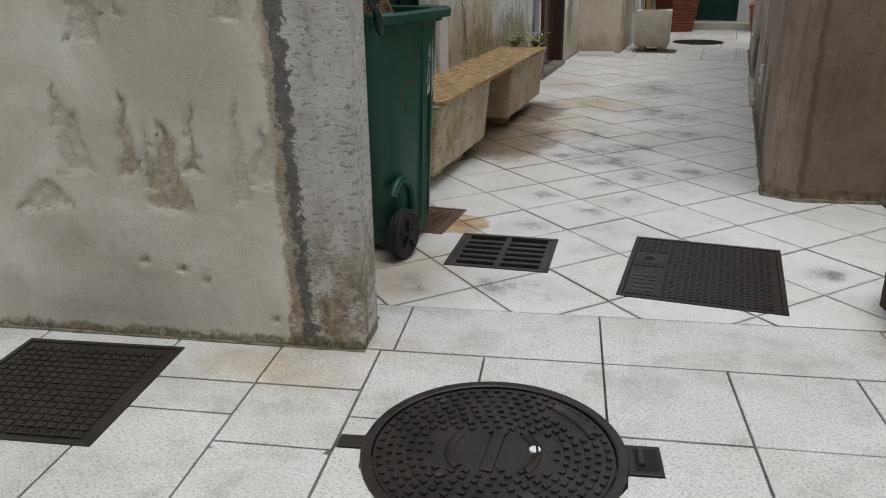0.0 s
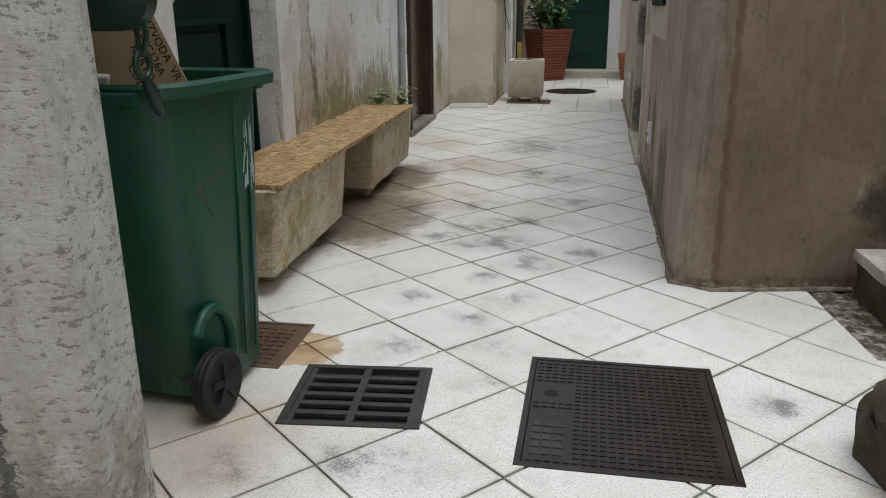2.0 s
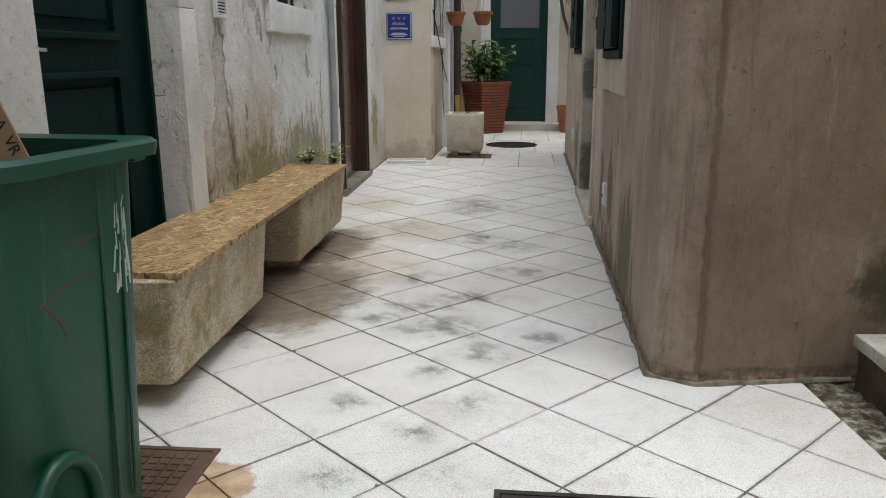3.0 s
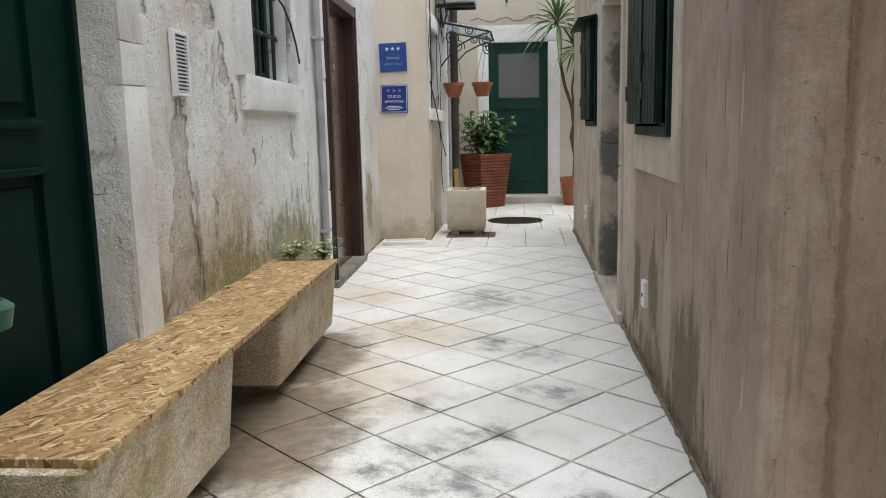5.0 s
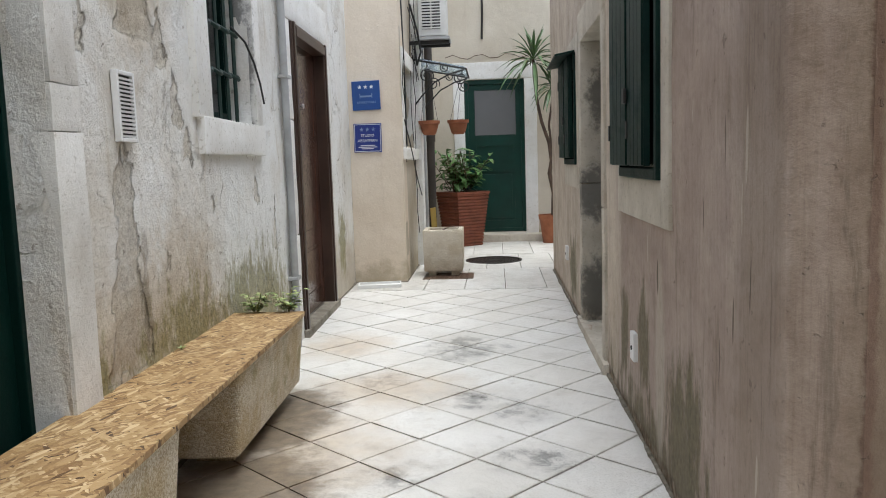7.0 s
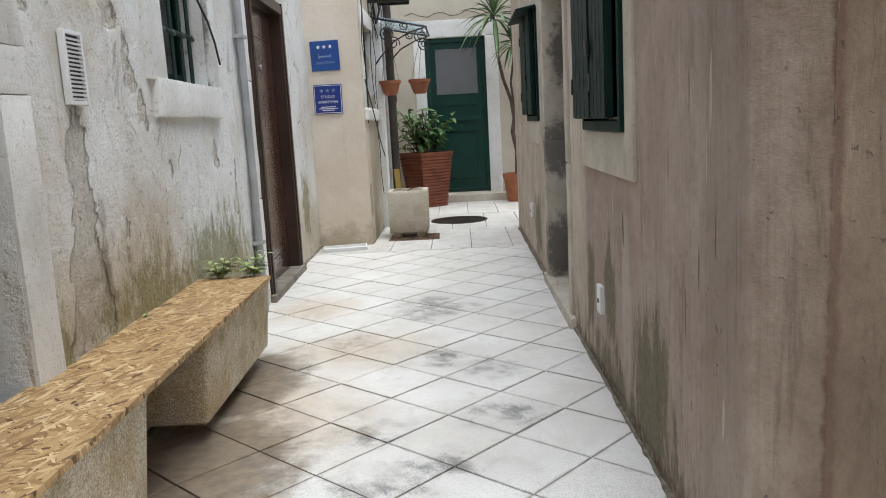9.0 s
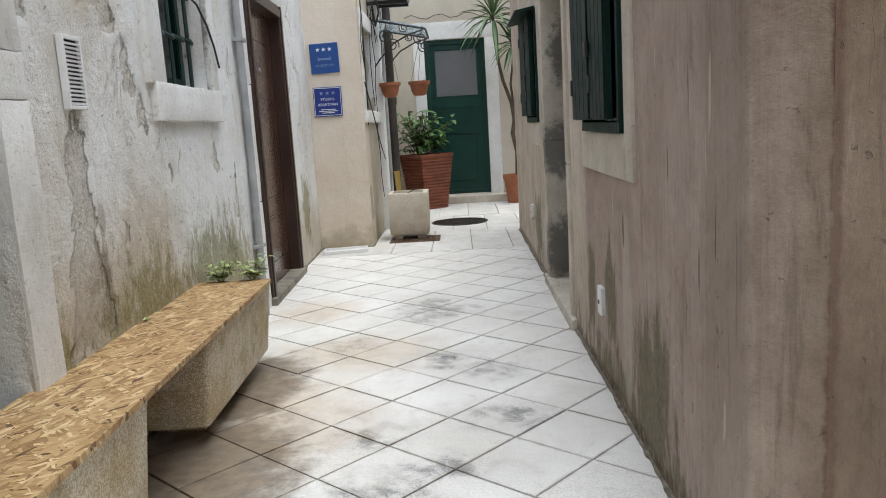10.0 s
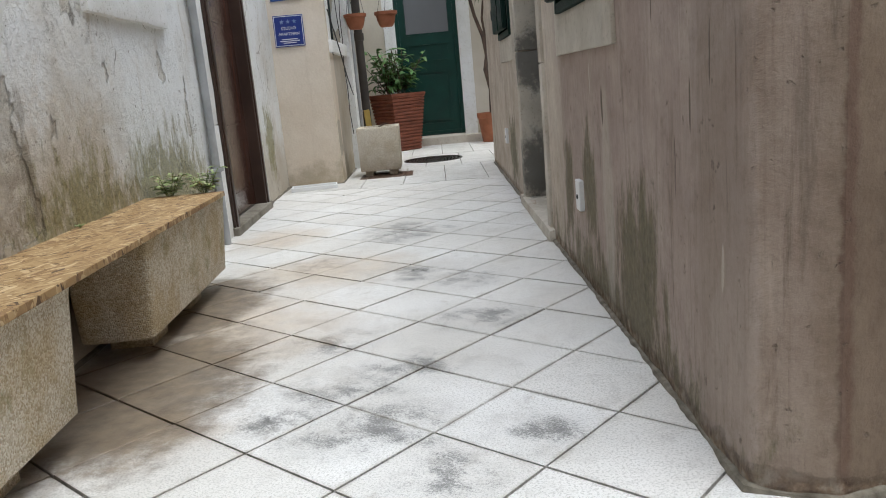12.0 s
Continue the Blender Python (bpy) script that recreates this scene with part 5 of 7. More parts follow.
# ---- right wall: shutters, door ----
def shutter_window(name, y_lo, y_hi, z0, z1, band, label):
    """A closed pair of board shutters in a painted stone band; x runs towards the street."""
    w, h = y_hi - y_lo, z1 - z0
    ob = thing(name, label, "window", right_frame(y_hi, z0), kind="structure")
    for x0, x1, a, c in ((-band, 0.0, -0.17, h + band), (w, w + band, -0.17, h + band), (0.0, w, -0.17, -0.002), (0.0, w, h + 0.002, h + band)):
        b = stone(x1 - x0, 0.10, c - a, 0.003, 0.006)
        for v in b.verts:
            v.co += Vector((x0, -0.012, a))
        part("surround_stone", b, M_RBAND, ob, smooth=True)
    for x0, x1, a, c in ((0.0, 0.04, 0.0, h), (w - 0.04, w, 0.0, h), (0.04, w - 0.04, 0.0, 0.04), (0.04, w - 0.04, h - 0.04, h)):
        part("window_frame", boxed(x0, x1, -0.028, 0.06, a, c, bevel=0.004), M_SHUT, ob)
    part("pane", boxed(0.04, w - 0.04, 0.030, 0.036, 0.04, h - 0.04), M_DARKGLASS, ob)
    for x0, x1, y in ((-0.015, w * 0.50, -0.058), (w * 0.505, w - 0.10, -0.052)):
        leafp = part("shutter_leaf", boxed(x0, x1, y, y + 0.024, 0.050, h - 0.01, bevel=0.003), M_SHUT, ob)
        k = 4
        for i in range(k):
            a, c = x0 + (x1 - x0) * i / k + 0.003, x0 + (x1 - x0) * (i + 1) / k - 0.003
            part("board", boxed(a, c, y - 0.008, y, 0.054, h - 0.014, bevel=0.002), M_SHUT, leafp)
        for z in (0.16, h - 0.2):
            part("hinge", boxed(x0 - 0.012, x0 + 0.02, y - 0.014, y + 0.02, z, z + 0.07, bevel=0.002), M_WIRE, leafp)
    part("latch", boxed(w * 0.50 - 0.02, w * 0.50 + 0.035, -0.078, -0.066, 0.30, 0.36, bevel=0.003), M_WIRE, ob, "small black iron latch")
    return ob


shutter_window("window_2", 5.42, 6.26, 1.10, 2.35, 0.13, "closed dark green board shutters in a worn stone band")
shutter_window("window_3", 8.30, 9.16, 1.14, 1.94, 0.12, "closed dark green board shutters in a worn stone band")
b = bmesh.new()
box(b, 0.0, 0.92, -0.16, -0.02, 0.0, 0.012, m=Matrix.Translation((-0.03, 0.0, 0.80)) @ Matrix.Rotation(radians(10), 4, "X"))
part("rain_hood", b, M_SHUT, bpy.data.objects["window_3"], "thin dark sheet hood")

door = thing("door_4", "narrow dark green side door deep in a stone reveal", "door", right_frame(8.0, 0.06), kind="structure")
for x0, x1, z0, z1 in ((-0.11, 0.012, -0.06, 0.95), (-0.11, 0.012, 0.955, 1.91), (1.038, 1.13, -0.06, 0.85), (1.038, 1.13, 0.855, 1.91), (-0.11, 1.13, 1.90, 2.10)):
    b = stone(x1 - x0, 0.272, z1 - z0, 0.006, 0.010)
    for v in b.verts:
        v.co += Vector((x0, -0.015, z0))
    part("surround_stone", b, M_RBAND, door, smooth=True)
lf = panel_leaf("door_leaf", 1.05, 1.91, 0.05, [(0.10, 0.48, 0.12, 0.85), (0.57, 0.95, 0.12, 0.85), (0.10, 0.48, 1.0, 1.80), (0.57, 0.95, 1.0, 1.80)], M_SHUT, door, 0.014)
lf.location = (0.0, 0.26, 0.0)
b = stone(1.36, 0.44, 0.082, 0.008, 0.014)
for v in b.verts:
    v.co += Vector((-0.16, -0.035, -0.08))
part("threshold", b, M_RBAND, door, "worn stone door sill", smooth=True)

for y, z, h in ((6.02, 0.300, 0.125), (9.25, 0.33, 0.12)):
    s = thing("socket_box", "small white plastic service box low on the wall", "socket", right_frame(y, z), "service boxes")
    part("cover", boxed(0, 0.085, -0.020, 0.004, 0, h, bevel=0.005), M_WHITE, s)
    part("lock", tubed([(0.043, -0.0195, h * 0.45), (0.043, -0.0235, h * 0.45)], 0.010, 12), M_SLOT, s, "dark round lock")

# low mortar fillet along the foot of the right wall
def fillet(name, pts, r, label, material):
    bm = bmesh.new()
    P = []
    for (x0, y0), (x1, y1) in zip(pts, pts[1:]):
        k = max(2, int(math.hypot(x1 - x0, y1 - y0) / 0.022))
        P += [(x0 + (x1 - x0) * i / k, y0 + (y1 - y0) * i / k) for i in range(k)]
    P.append(pts[-1])
    rad = [r * (0.45 + 0.9 * abs(noise.noise(Vector((x * 4, y * 4, 0.3)))) + 0.35 * noise.noise(Vector((x * 33, y * 33, 2.3)))) for x, y in P]
    tube(bm, [(x + 0.004 * noise.noise(Vector((x * 20, y * 20, 5))), y, 0.001) for x, y in P], rad, 7)
    return tagged(link(name, bm, material, smooth=True), label, "trim", kind="structure")


fillet("trim_right", [(0.448, 10.9), (0.448, 8.15)], 0.016, "crumbling mortar fillet at the wall foot", M_DIRT)
fillet("trim_right_near", [(0.446, 6.85), (0.446, 4.27), (0.598, 4.195), (1.15, 4.30)], 0.016, "crumbling reddish mortar fillet at the wall foot", M_DIRT)
fillet("trim_left", [(left_x(5.0) + 0.004, 5.0), (left_x(7.6) + 0.004, 7.6)], 0.018, "dirty mortar fillet at the wall foot", M_DIRT)
fillet("trim_sign", [(left_x(9.2) + 0.002, 9.2), (left_x(10.28) + 0.004, 10.276), (-1.062, 10.276), (-1.085, 14.0)], 0.016, "dirty mortar fillet at the wall foot", M_DIRT)
fillet("trim_street", [(-3.4, 1.69), (-1.2, 2.076), (-0.72, 2.158), (-0.78, 2.39)], 0.009, "mossy mortar fillet at the street wall foot", M_DIRT)

# ---- far end ----
door = thing("door_3", "dark green panelled door with a frosted pane, closed", "door", Matrix.Translation((-0.59, 14.2, 0.10)), kind="structure")
for x0, x1, z0, z1 in ((-0.16, 0.0, -0.12, 2.27), (0.88, 1.06, -0.12, 2.27), (-0.16, 1.06, 2.275, 2.52)):
    b = stone(x1 - x0, 0.20, z1 - z0, 0.004, 0.006)
    for v in b.verts:
        v.co += Vector((x0, -0.018, z0))
    part("surround_stone", b, M_BAND, door, smooth=True)
b = stone(1.7, 0.36, 0.125, 0.006, 0.010)
for v in b.verts:
    v.co += Vector((-0.30, -0.26, -0.12))
part("threshold", b, M_RBAND, door, "worn sand-coloured stone step", smooth=True)
for x0, x1, z0, z1 in ((0, 0.055, 0.02, 2.27), (0.825, 0.88, 0.02, 2.27), (0.055, 0.825, 2.205, 2.27)):
    part("door_frame", boxed(x0, x1, 0.03, 0.12, z0, z1, bevel=0.004), M_GREENFAR, door)
lf = panel_leaf("door_leaf", 0.77, 2.185, 0.045, [(0.09, 0.68, 0.16, 0.92), (0.09, 0.68, 0.99, 1.08), (0.09, 0.68, 1.15, 1.30), (0.07, 0.72, 1.42, 2.12)], M_GREENFAR, door, 0.016)
lf.location = (0.055, 0.06, 0.02)
part("pane", boxed(0.095, 0.695, -0.001, 0.010, 1.445, 2.095), M_GLASS, lf, "grey frosted glass pane")
part("drip_rail", boxed(0.0, 0.77, -0.018, 0.0, 0.02, 0.06, bevel=0.005), M_GREENFAR, lf)

# side window
win = thing("window_4", "small dark side window in a pale stone surround", "window", Matrix.Translation((-1.064, 10.47, 1.36)) @ Matrix.Rotation(radians(90), 4, "Z"), kind="structure")
for x0, x1, z0, z1 in ((-0.10, 0.0, -0.02, 0.98), (0.93, 1.03, -0.02, 0.98), (0.0, 0.93, 0.82, 0.98)):
    b = stone(x1 - x0, 0.12, z1 - z0, 0.005, 0.008)
    for v in b.verts:
        v.co += Vector((x0, -0.020, z0))
    part("surround_stone", b, M_BAND, win, smooth=True)
b = stone(1.19, 0.2, 0.12, 0.006, 0.012)
for v in b.verts:
    v.co += Vector((-0.13, -0.045, -0.135))
part("window_sill", b, M_BAND, win, smooth=True)
part("pane", boxed(0.0, 0.93, 0.085, 0.095, 0, 0.82), M_DARKGLASS, win)
for x0, x1, z0, z1 in ((0, 0.04, 0, 0.82), (0.89, 0.93, 0, 0.82), (0.04, 0.89, 0.78, 0.82), (0.04, 0.89, 0.0, 0.04)):
    part("window_frame", boxed(x0, x1, 0.070, 0.105, z0, z1), M_BARS, win)
# pilaster and pipes on the side wall
tagged(link("stone_pilaster", stone(0.10, 0.26, 3.4, 0.006, 0.012), M_BAND, smooth=True), "pale painted stone door jamb on the side wall", "door surround", kind="structure").matrix_world = Matrix.Translation((-1.09, 11.55, -0.02))
dp = thing("downpipe", "dark brown cast downpipe with collars on the side wall", "pipe", Matrix.Translation((-0.985, 12.75, 0)))
part("pipe", tubed([(0, 0, 0.0), (0, 0, 5.8)], 0.052, 16), M_BLACKPIPE, dp, smooth=True)
for z in (0.15, 1.45, 2.95):
    part("collar", tubed([(0, 0, z), (0, 0, z + 0.09)], 0.064, 16), M_BLACKPIPE, dp, smooth=True)
dp2 = thing("thin_pipe", "thin grey pipe beside the dark downpipe", "pipe", Matrix.Translation((-1.03, 12.35, 0)))
part("pipe", tubed([(0, 0, 0.0), (0, 0, 5.6)], 0.026, 12), M_ZINC, dp2, smooth=True)
for z in (0.6, 1.9, 3.2):
    part("clip", boxed(-0.04, 0.03, -0.03, 0.03, z, z + 0.02), M_ZINC, dp2)
board = link("ochre_slat", boxed(-0.035, 0.035, -0.012, 0.012, 0, 0.62, bevel=0.003), M_YELLOW)
tagged(board, "narrow ochre plank leaning by the downpipe", "plank").matrix_world = pose(-0.93, 12.45, 0.0, 4, -4, 20)

# air conditioner
ac = thing("air_conditioner", "aged white outdoor air conditioner unit on a bracket", "air conditioner", Matrix.Translation((-0.96, 11.35, 2.53)))
part("casing", boxed(0.0, 0.31, 0.0, 0.30, 0.05, 0.60, bevel=0.012), M_AC, ac)
part("grille_back", boxed(0.04, 0.24, -0.004, 0.0, 0.12, 0.54), M_SLOT, ac, "dark grille opening")
for k in range(13):
    part("grille_slat", boxed(0.04, 0.24, -0.014, -0.004, 0.125 + k * 0.032, 0.140 + k * 0.032), M_AC, ac)
part("grille_post", boxed(0.134, 0.147, -0.018, -0.002, 0.12, 0.54), M_AC, ac)
part("tray", boxed(-0.04, 0.34, -0.05, 0.32, 0.0, 0.035, bevel=0.004), M_ZINC, ac, "grey drip tray")
for y in (0.02, 0.26):
    part("bracket", boxed(-0.13, 0.33, y, y + 0.03, -0.04, 0.0), M_WIRE, ac)

# canopy with wrought iron brackets
can = thing("glass_canopy", "small clear sheet canopy on black wrought iron scrolls", "canopy", Matrix.Translation((-1.08, 11.55, 2.25)))
b = bmesh.new()
box(b, 0.0, 0.57, 0.0, 1.0, 0.0, 0.012, m=Matrix.Rotation(radians(12), 4, "Y") @ Matrix.Translation((0.02, 0, 0.12)))
part("sheet", b, M_SHEET, can, "pale translucent roof sheet").visible_shadow = False
for y in (0.0, 0.98):
    b = bmesh.new()
    tube(b, [(0.0, y, 0.11), (0.62, y, -0.02)], 0.011, 8)
    tube(b, [(0.02, y, -0.42), (0.10, y, -0.32), (0.26, y, -0.16), (0.44, y, -0.07), (0.60, y, -0.03)], 0.009, 8)
    for cx, cz, r0, turns, a0 in ((0.56, -0.12, 0.085, 1.6, 1.4), (0.17, -0.08, 0.085, 1.7, -0.4), (0.38, 0.0, 0.05, 1.4, 2.6)):
        sp = []
        for i in range(22):
            f = i / 21
            r = r0 * (1 - 0.75 * f)
            a = a0 + turns * 2 * math.pi * f
            sp.append((cx + r * math.cos(a), y, cz + r * math.sin(a)))
        tube(b, sp, 0.007, 6)
    tube(b, [(0.015, y, 0.13), (0.015, y, -0.50)], 0.010, 8)
    part("bracket", b, M_WIRE, can, "black wrought iron scroll bracket", smooth=True)
part("front_rail", tubed([(0.62, 0.0, -0.02), (0.62, 0.98, -0.02)], 0.012, 8), M_WIRE, can, smooth=True)
part("wall_rail", tubed([(0.02, 0.0, 0.125), (0.02, 0.98, 0.125)], 0.012, 8), M_WIRE, can, smooth=True)


def hanging_pot(x, y, z, hook):
    p = thing("hanging_pot", "small terracotta pot hung on wires below the canopy", "flower pot", Matrix.Translation((x, y, z)), "hanging pots")
    b = bmesh.new()
    lathe(b, [(0.060, 0.025), (0.078, 0.045), (0.094, 0.09), (0.108, 0.15), (0.122, 0.152), (0.124, 0.185), (0.108, 0.185), (0.100, 0.15)], 28)
    part("pot", b, M_TERRA, p, smooth=True)
    b = bmesh.new()
    lathe(b, [(0.097, 0.150), (0.095, 0.165), (0.02, 0.172)], 20)
    part("soil", b, M_SOIL, p)
    for k in range(3):
        a = 0.5 + k * 2.1
        part("hanger", tubed([(0.112 * math.cos(a), 0.112 * math.sin(a), 0.17), (hook[0] - x, hook[1] - y, hook[2] - z)], 0.0025, 5), M_WIRE, p)
    b = bmesh.new()
    rnd = random.Random(int(1000 + x * 100))
    for k in range(7):
        a = rnd.uniform(0, 6.28)
        w = Vector((math.cos(a), math.sin(a), rnd.uniform(0.4, 1.4)))
        leaf(b, Vector((0.03 * math.cos(a), 0.03 * math.sin(a), 0.165)), w, Vector((-math.sin(a), math.cos(a), 0)), rnd.uniform(0.05, 0.10), 0.02)
    tagged(part("sprout", b, M_SMALLLEAF, p), kind="stuff")
    return p


hanging_pot(-0.895, 11.55, 1.475, (-0.90, 11.55, 2.322))
hanging_pot(-0.565, 11.57, 1.475, (-0.50, 11.55, 2.235))

# cables on the side wall
def cable(pts, r, label, material=M_WIRE):
    return tagged(link("cable", tubed(pts, r, 6), material, smooth=True), label, "cable", "cables on the side wall")


rnd = random.Random(5)
for y0, x0, z0, z1 in ((10.34, -1.045, 1.2, 3.6), (10.42, -1.04, 2.0, 3.8), (11.15, -1.05, 1.4, 3.5), (11.30, -1.04, 0.4, 2.6), (11.45, -1.03, 2.1, 4.0)):
    cable([(x0 + rnd.uniform(0, 0.02), y0 + rnd.uniform(-0.06, 0.06), z0 + (z1 - z0) * k / 9) for k in range(10)], 0.0045, "black cable clipped loosely up the side wall")
cable([(-1.04, 10.36, 1.62), (-1.0, 10.6, 1.30), (-0.99, 11.0, 1.0), (-1.0, 11.5, 0.82), (-1.02, 12.0, 0.80), (-1.03, 12.3, 0.82)], 0.006, "black cable sagging along the side wall")
cable([(-1.04, 11.2, 2.9), (-0.97, 11.25, 2.62), (-0.94, 11.3, 2.40), (-1.0, 11.45, 2.28), (-1.03, 11.5, 2.5)], 0.012, "thick black hose looped by the air conditioner")
cable([(-0.30, 14.185, 4.2), (-0.295, 14.18, 3.3), (-0.31, 14.18, 2.95)], 0.016, "dark cable hanging on the far house wall")

for y0, z0, z1, out in ((11.1, 2.85, 2.45, 0.06), (11.35, 2.40, 2.05, 0.05), (11.6, 2.55, 1.9, 0.07), (12.0, 2.9, 2.3, 0.05)):
    cable([(-1.05 + out * math.sin(math.pi * k / 8), y0 + 0.05 * k, z0 + (z1 - z0) * k / 8 - 0.10 * math.sin(math.pi * k / 8)) for k in range(9)], 0.0045, "black cable sagging in a bundle below the air conditioner")
vine = link("dry_vine", tubed([(-0.85 + 0.11 * k, 14.18 - 0.01 * (k % 2), 2.70 + 0.035 * math.sin(k * 1.7)) for k in range(13)], 0.006, 5), M_STEM)
tagged(vine, "thin dry brown vine trailing above the green door", "vine")

# ribbed terracotta planter with a bushy plant
pl = thing("terracotta_planter", "large square ribbed terracotta planter", "planter", pose(-0.63, 13.62, 0.0, 0, 0, 38))
b = bmesh.new()
prof = []
for k in range(17):
    z = 0.70 * k / 16
    r = 0.185 + 0.075 * k / 16
    prof += [(r, z), (r + 0.016, z + 0.010), (r + 0.016, z + 0.030)]
prof += [(0.285, 0.735), (0.285, 0.765), (0.245, 0.765), (0.240, 0.70)]
lathe(b, prof, 48, square=0.93)
part("pot", b, M_TERRADARK, pl)
b = bmesh.new()
lathe(b, [(0.238, 0.70), (0.238, 0.715), (0.02, 0.73)], 24, square=0.9)
part("soil", b, M_SOIL, pl)
bush = thing("leafy_plant", "bushy green plant with broad drooping leaves in the terracotta planter", "plant", Matrix.Translation((-0.63, 13.62, 0.72)))
rnd = random.Random(11)
b, st = bmesh.new(), bmesh.new()
for k in range(44):
    a = rnd.uniform(0, 6.28)
    lean = rnd.uniform(0.05, 0.95)
    h = rnd.uniform(0.22, 0.66)
    base = Vector((rnd.uniform(-0.12, 0.12), rnd.uniform(-0.12, 0.12), 0))
    tip = base + Vector((math.cos(a) * lean * h, math.sin(a) * lean * h, h))
    mid = (base + tip) / 2 + Vector((0, 0, 0.04))
    tube(st, [base, mid, tip], 0.005, 5)
    for i in range(7):
        f = 0.35 + 0.65 * i / 6
        c = base.lerp(tip, f)
        aa = a + i * 2.4 + rnd.uniform(-0.5, 0.5)
        w = Vector((math.cos(aa), math.sin(aa), rnd.uniform(0.1, 0.7)))
        leaf(b, c, w, Vector((-math.sin(aa), math.cos(aa), rnd.uniform(-0.3, 0.3))), rnd.uniform(0.11, 0.22), rnd.uniform(0.045, 0.085), rnd.uniform(0.2, 0.8))
for bx, by, hh in ((-0.26, -0.10, 0.30), (-0.30, 0.02, 0.12), (-0.13, -0.05, 0.52)):
    top = Vector((bx, by, hh))
    tube(st, [Vector((bx * 0.3, by * 0.3, 0)), Vector((bx * 0.8, by * 0.8, hh * 0.7)), top], 0.005, 5)
    for i in range(7):
        aa = i * 0.9 + 1.2
        leaf(b, top, Vector((math.cos(aa), math.sin(aa) * 0.6, 0.15)), Vector((-math.sin(aa), math.cos(aa), 0.1)), 0.17, 0.035, 0.6)
part("foliage", b, M_LEAF, bush)
part("stem", st, M_STEM, bush)

# strap-leaved plant in a round pot
pot = thing("round_pot", "plain round terracotta pot against the far wall", "flower pot", Matrix.Translation((0.63, 13.72, 0.0)))
b = bmesh.new()
lathe(b, [(0.125, 0.0), (0.14, 0.10), (0.172, 0.33), (0.185, 0.335), (0.187, 0.40), (0.165, 0.40), (0.158, 0.35)], 32)
part("pot", b, M_TERRA, pot, smooth=True)
b = bmesh.new()
lathe(b, [(0.157, 0.345), (0.155, 0.362), (0.02, 0.372)], 24)
part("soil", b, M_SOIL, pot)
yuc = thing("yucca", "tall bare-stemmed yucca with two rosettes of strap leaves", "plant", Matrix.Translation((0.63, 13.72, 0.36)))
trunk = [(0.02, 0, 0), (0.03, 0, 0.35), (-0.02, 0, 0.62), (0.01, 0.0, 0.80), (-0.02, 0, 1.05), (-0.12, 0, 1.35), (-0.18, 0, 1.65), (-0.215, 0, 1.98), (-0.22, 0, 2.22)]
part("trunk", tubed(trunk, [0.030, 0.027, 0.032, 0.026, 0.026, 0.024, 0.022, 0.020, 0.018], 10), M_STEM, yuc, smooth=True)
part("trunk", tubed([(-0.02, 0, 1.05), (0.02, 0.0, 0.92), (-0.02, -0.02, 1.30), (0.02, -0.03, 1.58), (0.045, -0.03, 1.82)], [0.018, 0.016, 0.016, 0.014, 0.013], 8), M_STEM, yuc, smooth=True)
rnd = random.Random(3)
for (cx, cy, cz), n_l, ln in (((-0.22, 0, 2.18), 40, 0.60), ((0.045, -0.03, 1.80), 32, 0.38)):
    b = bmesh.new()
    for k in range(n_l):
        a = k * 2.4
        el = 1.35 - 1.7 * k / n_l + rnd.uniform(-0.12, 0.12)
        w = Vector((math.cos(a) * math.cos(el), math.sin(a) * math.cos(el), math.sin(el)))
        leaf(b, Vector((cx, cy, cz + 0.06 * (1 - k / n_l))), w, Vector((-math.sin(a), math.cos(a), 0)), ln * rnd.uniform(0.8, 1.1), 0.048, 0.16 + 0.75 * k / n_l, 0.3)
    part("leaf_rosette", b, M_YUCCA, yuc)

# small stone trough
tr = thing("stone_trough", "small square pebbled concrete planter on feet", "planter", Matrix.Translation((-0.715, 10.80, 0.0)))
b = bmesh.new()
lathe(b, [(0.196, 0.055), (0.201, 0.064), (0.207, 0.45), (0.207, 0.480), (0.203, 0.486), (0.158, 0.486), (0.152, 0.43)], 48, square=0.99)
part("body", b, M_AGGPALE, tr, smooth=True)
for sx in (-1, 1):
    part("foot", boxed(sx * 0.12 - 0.04, sx * 0.12 + 0.04, -0.16, 0.16, 0.0, 0.058, bevel=0.006), M_AGGPALE, tr)
b = bmesh.new()
lathe(b, [(0.150, 0.435), (0.150, 0.445), (0.02, 0.455)], 24, square=0.95)
part("soil", b, M_SOIL, tr)
pk = link("crumpled_wrapper", boxed(-0.07, 0.07, -0.03, 0.03, 0, 0.02, bevel=0.008), simple("pale_pink_foil", (0.55, 0.38, 0.50), (0.68, 0.55, 0.62), 0.4))
tagged(pk, "crumpled pale pink wrapper lying in the trough", "litter").matrix_world = pose(-0.73, 10.76, 0.455, 0, 0, 12)
tagged(link("dry_stick", tubed([(-0.74, 10.84, 0.462), (-0.66, 10.83, 0.50), (-0.60, 10.80, 0.51)], 0.006, 6), M_STEM), "short dark twig in the trough", "twig")
tray = thing("feeding_tray", "shallow white plastic tray on the floor by the wall", "tray", pose(-1.30, 10.02, 0.0, 0, 0, 8))
bm = bmesh.new()
box(bm, -0.20, 0.20, -0.10, 0.10, 0.0, 0.012, bevel=0.004)
part("base", bm, M_WHITE, tray)
for x0, x1, y0, y1 in ((-0.21, 0.21, -0.11, -0.098), (-0.21, 0.21, 0.098, 0.11), (-0.21, -0.198, -0.098, 0.098), (0.198, 0.21, -0.098, 0.098)):
    part("rim", boxed(x0, x1, y0, y1, 0.0, 0.034, bevel=0.003), M_WHITE, tray)


